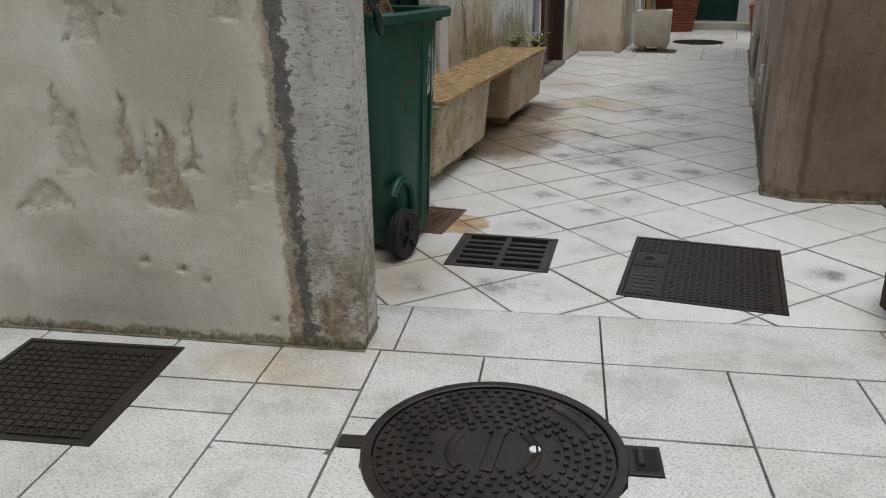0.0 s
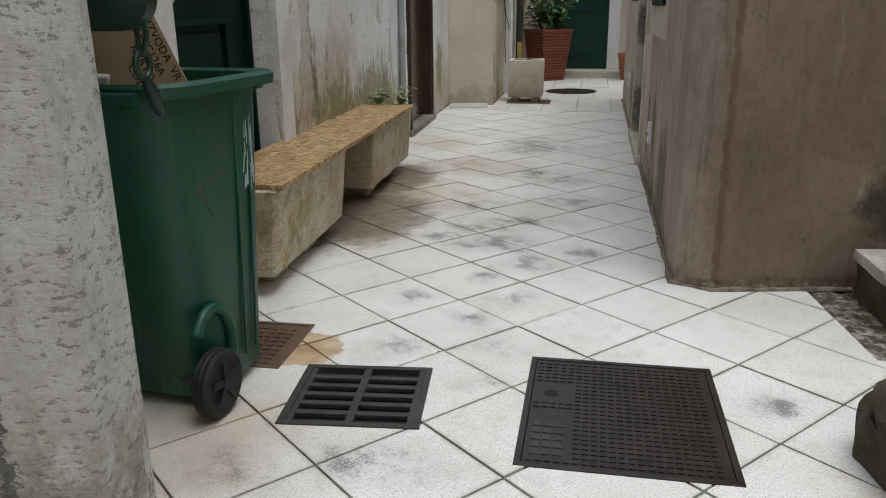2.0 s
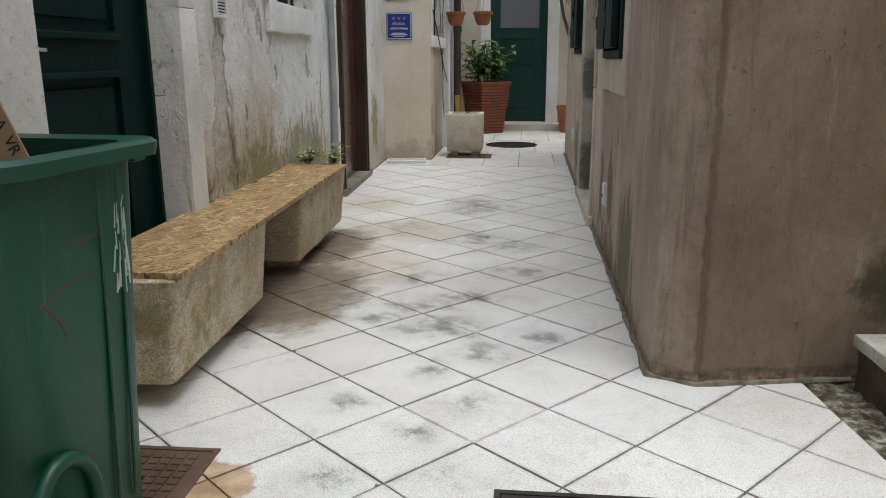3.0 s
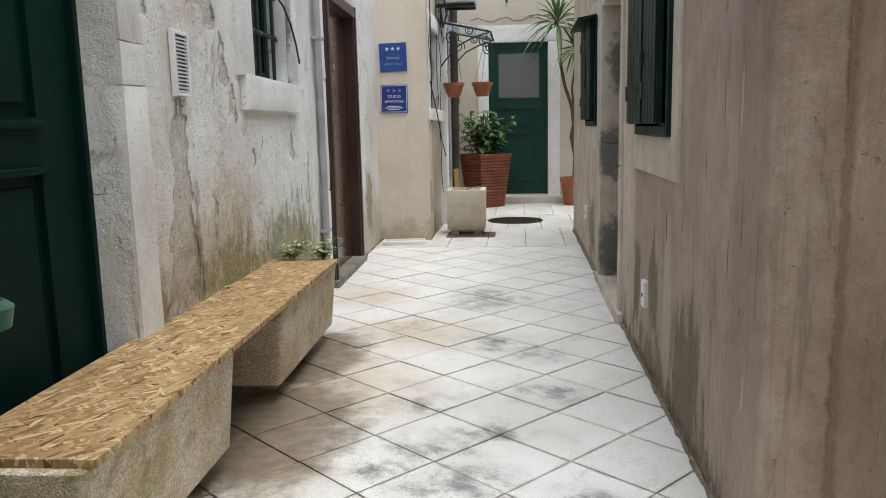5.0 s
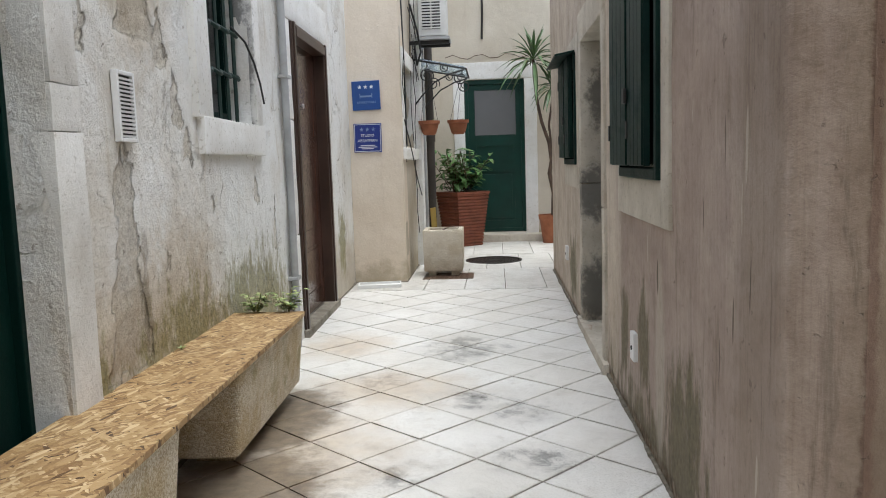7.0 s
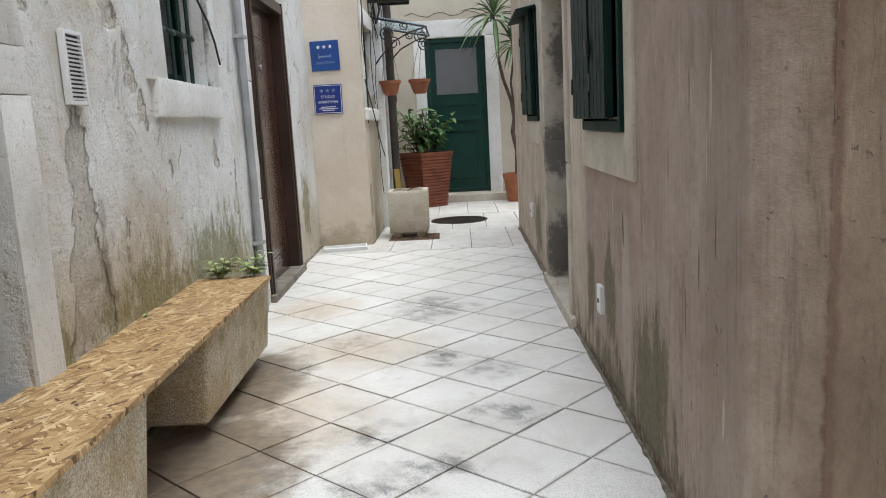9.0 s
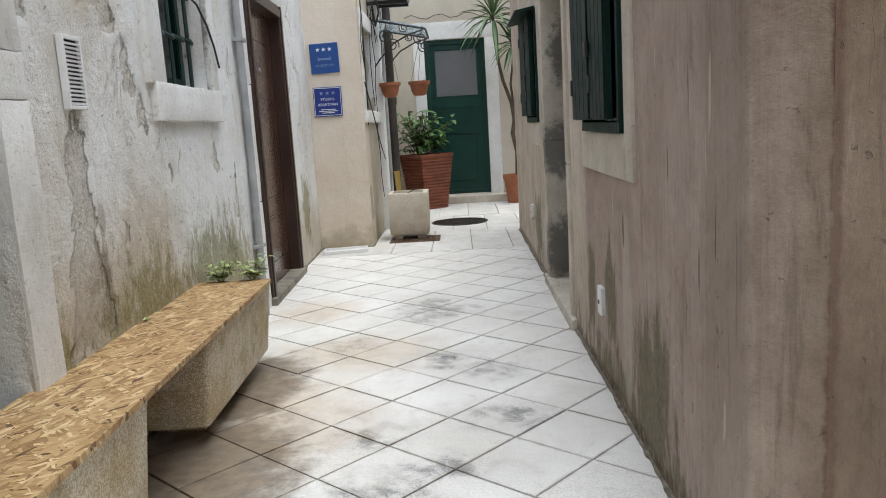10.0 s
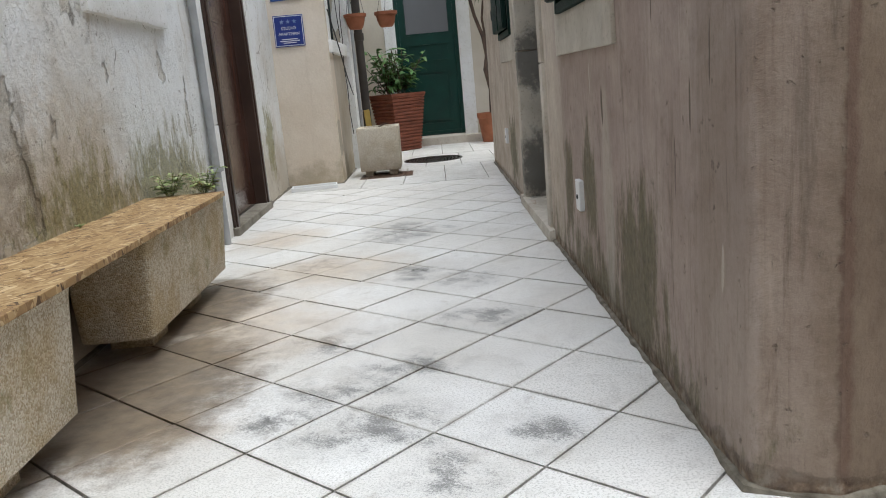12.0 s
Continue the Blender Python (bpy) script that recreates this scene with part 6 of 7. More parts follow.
# ---- bench: two concrete planters under a board ----
def planter(y0, y1, seed):
    p = thing("concrete_planter", "long tapered washed-aggregate concrete planter with green algae", "planter", Matrix.Translation((left_x((y0 + y1) / 2), (y0 + y1) / 2, 0.0)) @ Matrix.Rotation(math.atan(LEAN_X), 4, "Z"), "planters under the board")
    L = (y1 - y0) / 2
    b = bmesh.new()
    levels = ((0.082, 0.046, 0.030), (0.092, 0.034, 0.020), (0.40, 0.005, 0.003), (0.434, 0.0, 0.0), (0.440, 0.008, 0.008))
    rings = []
    for z, ix, iy in levels:
        ring = []
        for cx, cy, a0 in ((1, 1, 0), (-1, 1, 90), (-1, -1, 180), (1, -1, 270)):
            r = 0.020
            for k in range(5):
                a = radians(a0 + 22.5 * k)
                x = (0.335 - ix if cx > 0 else 0.035 + ix * 0.2) + (-r if cx > 0 else r) + r * math.cos(a)
                y = cy * (L - iy - r) + r * math.sin(a)
                k2 = 0.002 * noise.noise(Vector((x * 9 + seed, y * 9, z * 9)))
                ring.append(b.verts.new((x + k2, y + k2, z)))
        rings.append(ring)
    n = len(rings[0])
    for a, c in zip(rings, rings[1:]):
        for k in range(n):
            b.faces.new((a[k], a[(k + 1) % n], c[(k + 1) % n], c[k]))
    b.faces.new(rings[0][::-1])
    b.faces.new(rings[-1])
    part("body", b, M_AGG, p, smooth=True)
    for s in (-1, 1):
        part("foot", boxed(0.06, 0.22, s * (L - 0.30) - 0.09, s * (L - 0.30) + 0.09, 0.0, 0.086, bevel=0.006), M_AGG, p)
    return p


planter(3.81, 4.80, 1.0)
planter(5.38, 6.47, 7.0)
bd = link("bench_board", boxed(0.0, 0.385, -1.285, 1.285, 0.0, 0.021, bevel=0.002), M_OSB)
tagged(bd, "long damp strand board laid over two concrete planters as a bench", "bench board").matrix_world = Matrix.Translation((-1.472, 5.115, 0.4405)) @ Matrix.Rotation(math.atan(LEAN_X), 4, "Z")
for cx, cy, s in ((-1.38, 6.43, 3), (-1.22, 6.43, 8)):
    sp = thing("seedling", "small pale green seedling growing out of the planter rim", "plant", Matrix.Translation((cx, cy, 0.438)), "seedlings on the planter")
    rnd = random.Random(s)
    b, st = bmesh.new(), bmesh.new()
    for k in range(15):
        a = rnd.uniform(0, 6.28)
        h = rnd.uniform(0.04, 0.13)
        tip = Vector((math.cos(a) * h * 0.6, math.sin(a) * h * 0.6, h))
        tube(st, [Vector((0, 0, 0)), tip], 0.002, 4)
        for i in range(5):
            aa = a + i * 1.4
            leaf(b, tip * (0.6 + 0.1 * i), Vector((math.cos(aa), math.sin(aa), 0.3)), Vector((-math.sin(aa), math.cos(aa), 0)), rnd.uniform(0.035, 0.065), 0.026, 0.3)
    part("foliage", b, M_SMALLLEAF, sp)
    part("stem", st, M_SMALLLEAF, sp)
tiny = thing("weed", "tiny weed sprouting between board and wall", "plant", Matrix.Translation((left_x(5.62) + 0.02, 5.62, 0.462)))
b = bmesh.new()
for k in range(6):
    a = k * 1.05
    leaf(b, Vector((0, 0, 0)), Vector((math.cos(a), math.sin(a), 0.9)), Vector((-math.sin(a), math.cos(a), 0)), 0.03, 0.010, 0.2)
part("foliage", b, M_SMALLLEAF, tiny)

# ---- wheeled bin ----
BIN = pose(-1.118, 3.07, 0.0, 0, 0, -6)
wb = thing("wheelie_bin", "worn green plastic wheeled rubbish bin with its lid thrown back", "rubbish bin", BIN)


def bin_ring(b, w, y0, y1, z, r0=0.05, back=2.6):
    ring = []
    for cx, cy, a0 in ((1, 1, 0), (-1, 1, 90), (-1, -1, 180), (1, -1, 270)):
        r = r0 if cy > 0 else r0 * back
        for k in range(6):
            a = radians(a0 + 18 * k)
            ring.append(b.verts.new((cx * (w / 2 - r) + r * math.cos(a), (y1 - r if cy > 0 else y0 + r) + r * math.sin(a), z)))
    return ring


b = bmesh.new()
rings = [bin_ring(b, 0.36, -0.105, 0.195, 0.035, 0.03), bin_ring(b, 0.38, -0.118, 0.205, 0.06, 0.04), bin_ring(b, 0.405, -0.185, 0.225, 0.40), bin_ring(b, 0.435, -0.235, 0.245, 0.80), bin_ring(b, 0.44, -0.24, 0.25, 0.90)]
rings += [bin_ring(b, 0.415, -0.225, 0.235, 0.90), bin_ring(b, 0.34, -0.11, 0.19, 0.25)]
for a, c in zip(rings, rings[1:]):
    for k in range(len(a)):
        b.faces.new((a[k], a[(k + 1) % len(a)], c[(k + 1) % len(a)], c[k]))
b.faces.new(rings[0][::-1])
b.faces.new(rings[-1])
part("body", b, M_BIN, wb, smooth=True)
b = bmesh.new()
rings = [bin_ring(b, 0.445, -0.24, 0.255, 0.898), bin_ring(b, 0.525, -0.255, 0.295, 0.897), bin_ring(b, 0.53, -0.26, 0.30, 0.925), bin_ring(b, 0.515, -0.25, 0.29, 0.935), bin_ring(b, 0.42, -0.225, 0.24, 0.930), bin_ring(b, 0.415, -0.222, 0.237, 0.897)]
rings.append(rings[0])
for a, c in zip(rings, rings[1:]):
    for k in range(len(a)):
        b.faces.new((a[k], a[(k + 1) % len(a)], c[(k + 1) % len(a)], c[k]))
part("rim", b, M_BIN, wb, "thick rolled green rim", smooth=True)
part("front_lip", boxed(-0.20, 0.20, 0.27, 0.315, 0.875, 0.925, bevel=0.008), M_BIN, wb, "comb lip for the lifting gear")
for x in (-0.12, 0.0, 0.12):
    for y0 in (0.236,):
        part("rib", boxed(x - 0.006, x + 0.006, y0 - 0.01, y0 + 0.03, 0.78, 0.885), M_BIN, wb)
for sx in (-1, 1):
    for y in (0.10, 0.17):
        bm = bmesh.new()
        tube(bm, [(sx * 0.199, y * 0.85, 0.10), (sx * 0.212, y * 0.95, 0.55), (sx * 0.2185, y, 0.875)], 0.0045, 6)
        part("rib", bm, M_BIN, wb)
    # wheel arch
    arch = [(sx * 0.203, -0.085 + 0.092 * math.cos(a), 0.185 + 0.125 * math.sin(a)) for a in (math.pi * k / 10 for k in range(-1, 9))]
    part("wheel_arch", tubed(arch, 0.017, 10), M_BIN, wb, smooth=True)
    wh = part("wheel", tubed([(sx * 0.200, -0.112, 0.1), (sx * 0.245, -0.112, 0.1)], 0.062, 24), M_RUBBER, wb, "black plastic wheel", smooth=True)
    b = bmesh.new()
    prof = [(0.062, -0.022), (0.090, -0.024), (0.099, -0.016), (0.0965, -0.006), (0.099, 0.0), (0.0965, 0.006), (0.099, 0.016), (0.090, 0.024), (0.062, 0.022)]
    seg = 36
    rg = [[b.verts.new((sx * 0.2225 + q, -0.112 + r * math.cos(6.2832 * k / seg), 0.1 + r * math.sin(6.2832 * k / seg))) for k in range(seg)] for r, q in prof]
    for a, c in zip(rg, rg[1:]):
        for k in range(seg):
            b.faces.new((a[k], a[(k + 1) % seg], c[(k + 1) % seg], c[k]))
    part("tyre", b, M_RUBBER, wh, smooth=True)
    for k in range(5):
        a = k * 1.2566
        part("spoke", boxed(-0.006, 0.006, -0.010, 0.010, 0.014, 0.064, m=Matrix.Translation((sx * 0.248, -0.112, 0.1)) @ Matrix.Rotation(a, 4, "X")), M_RUBBER, wh)
    part("hub", tubed([(sx * 0.244, -0.112, 0.1), (sx * 0.256, -0.112, 0.1)], 0.020, 14), M_RUBBER, wh, "dark plastic hub cap", smooth=True)
part("axle", tubed([(-0.21, -0.112, 0.1), (0.21, -0.112, 0.1)], 0.011, 10), M_WIRE, wb)
part("handle_bar", tubed([(-0.20, -0.275, 0.905), (0.20, -0.275, 0.905)], 0.014, 10), M_BIN, wb, smooth=True)
for x in (-0.235, 0.235):
    b = bmesh.new()
    tube(b, [(x * 0.94, -0.225, 0.868), (x * 0.97, -0.245, 0.895), (x, -0.268, 0.930), (x, -0.282, 0.958)], [0.010, 0.016, 0.016, 0.010], 10)
    tube(b, [(x, -0.285 + 0.026 * math.cos(k * 0.5236), 0.985 + 0.030 * math.sin(k * 0.5236)) for k in range(13)], 0.0075, 8)
    part("hinge_arm", b, M_BINDARK, wb, "dark green hinge arm with a pin eye", smooth=True)


def lid_ring(b, x0, x1, z0, z1, y, r):
    """A rounded rectangle standing across the back of the bin."""
    ring = []
    for cx, cz, a0 in ((x1 - r, z1 - r, 0), (x0 + r, z1 - r, 90), (x0 + r, z0 + r, 180), (x1 - r, z0 + r, 270)):
        for k in range(7):
            a = radians(a0 + 15 * k)
            ring.append(b.verts.new((cx + r * math.cos(a), y, cz + r * math.sin(a))))
    return ring


b = bmesh.new()
levels = ((0.0, -0.285, 0.075), (-0.006, -0.279, 0.08), (-0.006, -0.315, 0.08), (0.012, -0.325, 0.075), (0.035, -0.355, 0.07), (0.075, -0.375, 0.06))
rings = [lid_ring(b, -0.225 + e, 0.285 - e, 1.065 + e, 1.56 - e, y, r) for e, y, r in ((0.035, -0.300, 0.06), (0.025, -0.283, 0.07), *levels)]
for a, c in zip(rings, rings[1:]):
    for k in range(len(a)):
        b.faces.new((a[k], a[(k + 1) % len(a)], c[(k + 1) % len(a)], c[k]))
b.faces.new(rings[0][::-1])
b.faces.new(rings[-1])
bmesh.ops.recalc_face_normals(b, faces=b.faces)
lid = part("lid", b, M_BINDARK, wb, "dark green domed lid standing open", smooth=True)
for x in (-0.205, 0.250):
    for off in (-0.012, 0.012):
        part("lid_strap", tubed([(0.235 if x > 0 else -0.235, -0.287 + off * 0.4, 1.005), (x + off, -0.295, 1.05), (x + off, -0.300, 1.10)], 0.0065, 8), M_BINDARK, lid, smooth=True)
# marker scrawls and scratches on its flank
side = Matrix.Translation((0.2145, 0.0, 0.0))
for pts in (((-0.10, 0.640), (-0.02, 0.668), (0.06, 0.672)), ((-0.09, 0.645), (-0.05, 0.60), (-0.03, 0.56)), ((0.0, 0.742), (0.07, 0.744), (0.11, 0.750)), ((0.03, 0.80), (0.035, 0.745))):
    part("marker_line", tubed([(0.2045 + 0.028 * (z - 0.4), y, z) for y, z in pts], 0.0020, 5), M_RED, wb, "faded red marker scrawl")
rnd = random.Random(2)
for k in range(26):
    y, z = 0.165 + rnd.uniform(-0.02, 0.025), rnd.uniform(0.64, 0.83)
    part("scratch", tubed([(0.2045 + 0.028 * (z - 0.4), y, z), (0.206 + 0.028 * (z - 0.44), y - 0.006 + rnd.uniform(-0.01, 0.01), z - rnd.uniform(0.03, 0.07))], 0.0022, 4), M_SCRATCH, wb, "pale scratches")

# rubbish in the bin
def card_piece(name, pts2, m, lines, label, turn=0.0):
    """A flat piece of cardboard with rows of print."""
    c = thing(name, label, "cardboard", BIN @ m, "cardboard in the bin")
    bm = bmesh.new()
    prism(bm, pts2, 0.0, 0.006)
    part("sheet", bm, M_CARD, c)
    for body, x, y, size in lines:
        text_mesh(body, size, Matrix.Translation((x, y, 0.0065)) @ Matrix.Rotation(turn, 4, "Z"), M_INK, c, "print")
    return c


slant = radians(-62)
card_piece("cardboard_flap", [(-0.10, -0.30), (0.16, -0.30), (0.16, -0.15), (0.12, -0.07), (-0.02, 0.21), (-0.16, 0.16)], Matrix.Translation((0.03, -0.02, 1.0)) @ Matrix.Rotation(radians(14), 4, "Z") @ Matrix.Rotation(radians(78), 4, "X"),
           [(body, 0.050 - 0.032 * k * 0.883 + sh * 0.469, 0.025 - 0.032 * k * 0.469 - sh * 0.883, 0.031) for k, (body, sh) in enumerate((("PROIZVODA  VR", 0.0), ("6-KWC126A", 0.0), ("KARTO", 0.03), ("COL", 0.05)))], "torn brown cardboard flap with black print sticking out of the bin", slant)
card_piece("cardboard_sheet", [(-0.14, -0.20), (0.10, -0.20), (0.10, 0.06), (-0.14, 0.08)], Matrix.Translation((-0.12, 0.10, 1.0)) @ Matrix.Rotation(radians(-12), 4, "Z") @ Matrix.Rotation(radians(82), 4, "X"),
           [("KOD", 0.0, 0.02, 0.035), ("KAR", -0.01, -0.035, 0.03)], "brown cardboard sheet with black print standing in the bin")
pp = link("crumpled_paper", stone(0.10, 0.08, 0.06, 0.02, 0.01, 2), M_PAPER)
tagged(pp, "crumpled white paper lying on the cardboard", "paper").matrix_world = BIN @ pose(-0.14, -0.10, 0.90, 10, 8, 20)
wst = link("rubbish_bag", stone(0.32, 0.28, 0.44, 0.025, 0.05, 3), M_INK, smooth=True)
tagged(wst, "dark rubbish bag filling the bin", "bag").matrix_world = BIN @ pose(-0.16, -0.10, 0.42)
stub = thing("pipe_stub", "short grey pipe stub by the pillar foot", "pipe", Matrix.Translation((-1.15, 2.895, 0.0)))
part("pipe", tubed([(0, 0, 0.0), (0, 0, 0.085)], 0.016, 14), M_ZINC, stub, smooth=True)

# ---- iron in the ground ----
def bar_text(ob, rows, z, material):
    for x0, x1, y0, y1 in rows:
        part("raised_letter_bar", boxed(x0, x1, y0, y1, z, z + 0.002), material, ob)


GRATE = (-0.552, 3.115, 0.405, 0.375, 5.6)
PLATE = (0.2165, 3.138, 0.560, 0.640, 0.0)
SMALL = (-1.03, 3.415, 0.34, 0.365, 0.8)
LPLATE = (-1.455, 1.706, 0.515, 0.52, 11.5)
DARKP = (-0.66, 10.62, 0.52, 0.42, 0.0)

gr = thing("drain_grate", "black cast iron gully grate with two rows of slots", "drain grate", pose(GRATE[0], GRATE[1], 0, 0, 0, GRATE[4]))
w, d = GRATE[2] / 2, GRATE[3] / 2
for x0, x1, y0, y1 in ((-w, w, -d, -d + 0.022), (-w, w, d - 0.022, d), (-w, -w + 0.022, -d + 0.022, d - 0.022), (w - 0.022, w, -d + 0.022, d - 0.022)):
    part("grate_frame", boxed(x0, x1, y0, y1, -0.03, 0.004, bevel=0.002), M_IRONWORN, gr)
part("centre_bar", boxed(-0.012, 0.012, -d + 0.022, d - 0.022, -0.03, 0.003, bevel=0.003), M_IRONWORN, gr)
for k in range(5):
    y = -d + 0.022 + (k + 1) * (2 * d - 0.044) / 6
    for sx in (-1, 1):
        x0, x1 = sorted((sx * 0.010, sx * (w - 0.020)))
        part("bar", boxed(x0, x1, y - 0.0115, y + 0.0115, -0.015, 0.0015, bevel=0.004), M_IRONWORN, gr)
for sx in (-1, 1):
    x0, x1 = sorted((sx * (w - 0.040), sx * (w - 0.022)))
    part("side_bar", boxed(x0, x1, -d + 0.022, d - 0.022, -0.015, 0.002, bevel=0.003), M_IRONWORN, gr)
# shallow black plate in place of a deep unlit pit
part("pit", boxed(-w + 0.01, w - 0.01, -d + 0.01, d - 0.01, -0.060, -0.017), M_PIT, gr, "pit below the bars, its shade painted as a black plate")


def square_cover(name, spec, label, material, pitch, holes=True):
    cx, cy, w, d, deg = spec
    ob = thing(name, label, "manhole cover", pose(cx, cy, 0, 0, 0, deg))
    w, d = w / 2, d / 2
    part("cover_plate", boxed(-w + 0.020, w - 0.020, -d + 0.020, d - 0.020, -0.03, 0.001), material, ob)
    for x0, x1, y0, y1 in ((-w, w, -d, -d + 0.018), (-w, w, d - 0.018, d), (-w, -w + 0.018, -d + 0.018, d - 0.018), (w - 0.018, w, -d + 0.018, d - 0.018)):
        part("cover_frame", boxed(x0, x1, y0, y1, -0.03, 0.004, bevel=0.002), material, ob)
    b = bmesh.new()
    nx, ny = int((2 * w - 0.05) / pitch), int((2 * d - 0.05) / pitch)
    for i in range(nx):
        for j in range(ny):
            x, y = -w + 0.028 + i * pitch, -d + 0.028 + j * pitch
            if holes and 0.02 < x + w < 0.13 and 0.04 < y + d < 0.46 and not 0.30 < y + d < 0.34:
                continue
            box(b, x, x + pitch * 0.72, y, y + pitch * 0.72, 0.001, 0.0042)
    raised = part("tread_studs", b, material, ob)
    raised["kind"] = "stuff"
    if holes:
        # flat black disc paints the hole's shade
        part("key_hole", tubed([(-w + 0.075, -d + 0.40, 0.0012), (-w + 0.075, -d + 0.40, 0.0022)], 0.020, 16), M_PIT, ob, "key hole, its shade painted as a flat black disc")
        bar_text(ob, [(-w + 0.035 + 0.030 * (k % 3), -w + 0.058 + 0.030 * (k % 3), -d + 0.06 + 0.036 * (k // 3), -d + 0.086 + 0.036 * (k // 3)) for k in range(15)], 0.001, M_IRONWORN)
    return ob


square_cover("square_manhole_cover", PLATE, "dark studded cast iron manhole cover set in the tiles", M_IRON, 0.0235)
sc = square_cover("small_iron_cover", SMALL, "rusty brown square iron cover beside the bin", M_RUSTIRON, 0.034, False)
# flat black plate paints the shade of the finger hole
part("finger_hole", boxed(-0.035, 0.020, -0.035, 0.010, 0.0042, 0.0052), M_PIT, sc, "square finger hole, its shade painted as a flat black plate")
lp = square_cover("street_manhole_cover", LPLATE, "black square cast iron cover with a worn pale grid", M_IRON, 0.030, False)
bar_text(lp, [(0.02 + 0.03 * (k % 7), 0.044 + 0.03 * (k % 7), -0.235 + 0.034 * (k // 7), -0.231 + 0.034 * (k // 7)) for k in range(14)] + [(0.02 + 0.03 * k, 0.023 + 0.03 * k, -0.235, -0.20) for k in range(7)], 0.0042, M_IRONWORN)
dkp = square_cover("far_drain_cover", DARKP, "dark slotted drain cover under the stone trough", M_RUSTIRON, 0.05, False)


def round_cover(name, cx, cy, r, label, detail):
    ob = thing(name, label, "manhole cover", pose(cx, cy, 0, 0, 0, 12))
    b = bmesh.new()
    lathe(b, [(r - 0.030, -0.03), (r - 0.030, 0.0), (0.02, 0.0005)], 64)
    part("cover_plate", b, M_IRON, ob)
    b = bmesh.new()
    for k in range(64):
        a0, a1 = 6.28319 * k / 64, 6.28319 * (k + 1) / 64
        prof = ((r - 0.026, -0.03), (r - 0.026, 0.005), (r - 0.022, 0.007), (r - 0.002, 0.007), (r, 0.004), (r, -0.03))
        for (ra, za), (rb, zb) in zip(prof, prof[1:]):
            b.faces.new([b.verts.new((q * math.cos(a), q * math.sin(a), z)) for q, a, z in ((ra, a0, za), (ra, a1, za), (rb, a1, zb), (rb, a0, zb))])
    bmesh.ops.remove_doubles(b, verts=b.verts, dist=1e-5)
    part("cover_ring", b, M_IRON, ob)
    b = bmesh.new()
    for k in range(11 if detail else 6):
        rr = r - 0.045 - k * 0.0242 * (1 if detail else 1.7)
        cnt = max(4, int(6.283 * rr / (0.033 if detail else 0.06)))
        for i in range(cnt):
            a = 6.28319 * (i + 0.5 * (k % 2)) / cnt
            x, y = rr * math.cos(a), rr * math.sin(a)
            if detail and abs(x) < 0.15 and abs(y) < 0.075:
                continue
            if detail and k in (1, 2) and (0.9 > a > 0.35 or 5.4 > a > 4.9):
                continue
            box(b, -0.0062, 0.0062, -0.0075, 0.0075, 0.0, 0.0055, m=Matrix.Translation((x, y, 0)) @ Matrix.Rotation(a, 4, "Z"))
    st = part("tread_studs", b, M_IRON, ob)
    st["kind"] = "stuff"
    if detail:
        part("name_bar", boxed(-0.016, 0.016, -0.085, 0.085, 0.0, 0.006, bevel=0.004, m=Matrix.Rotation(radians(-8), 4, "Z")), M_IRON, ob, "raised bar of worn letters")
        for a0, a1, rr, wd in ((2.5, 3.9, 0.105, 0.016), (-0.75, 0.75, 0.105, 0.016), (0.35, 0.95, r - 0.062, 0.02), (4.95, 5.4, r - 0.062, 0.02)):
            pts = [(rr * math.cos(a0 + (a1 - a0) * i / 8), rr * math.sin(a0 + (a1 - a0) * i / 8), -0.008) for i in range(9)]
            part("raised_arc", tubed(pts, wd, 8), M_IRONWORN if rr > 0.2 else M_IRON, ob)
    return ob


MANHOLE = (-0.212, 1.80, 0.318)
rc = round_cover("round_manhole_cover", *MANHOLE, "dark round cast iron manhole cover with raised studs", True)
for sgn, ln, wd in ((-1, 0.060, 0.05), (1, 0.075, 0.115)):
    x0, x1 = sorted((sgn * 0.300, sgn * (0.318 + ln)))
    part("hinge_pocket" if sgn > 0 else "lifting_lug", boxed(x0, x1, -wd / 2, wd / 2, -0.03, 0.004, bevel=0.003), M_IRON, rc)
    if sgn > 0:
        # thin black plate paints the recess shade
        part("hinge_recess", boxed(0.330, 0.385, -0.040, 0.040, 0.004, 0.005), M_PIT, rc)
        part("hinge_pin", tubed([(0.345, -0.03, 0.008), (0.345, 0.03, 0.008)], 0.008, 8), M_IRONWORN, rc)
rnd = random.Random(9)
for k in range(4):
    a, rr = (3.9, 5.2, 2.2, 0.1)[k], (0.16, 0.19, 0.25, 0.10)[k]
    part("spatter", tubed([(rr * math.cos(a), rr * math.sin(a), 0.0005), (rr * math.cos(a), rr * math.sin(a), 0.0068)], 0.010 + 0.004 * (k % 2), 10), M_LETTER if k == 3 else M_IRONWORN, rc, "pale dropping")
round_cover("far_round_cover", -0.195, 11.86, 0.34, "dark round manhole cover in the far paving", False)

# ---- stones at the right ----
st1 = thing("stone_steps", "two worn stone steps beside the brown wall", "steps", pose(1.155, 3.50, 0.0, 0, 0, 3), kind="structure")
for k, (x, z0, z1) in enumerate(((0.0, -0.02, 0.19), (0.34, 0.19, 0.37))):
    b = stone(1.88 - x, 0.72, z1 - z0 - 0.04, 0.014, 0.012, 5)
    for v in b.verts:
        v.co += Vector((x + 0.025, 0.025, z0))
    # riser in a darker stone colour than its tread
    stp = part("step", b, M_DARKSTONE, st1, "dark riser", smooth=True)
    b = stone(1.9 - x, 0.745, 0.045, 0.010, 0.010, 5)
    for v in b.verts:
        v.co += Vector((x, 0, z1 - 0.043))
    part("tread", b, M_CRAZY, stp, "pale worn tread", smooth=True)
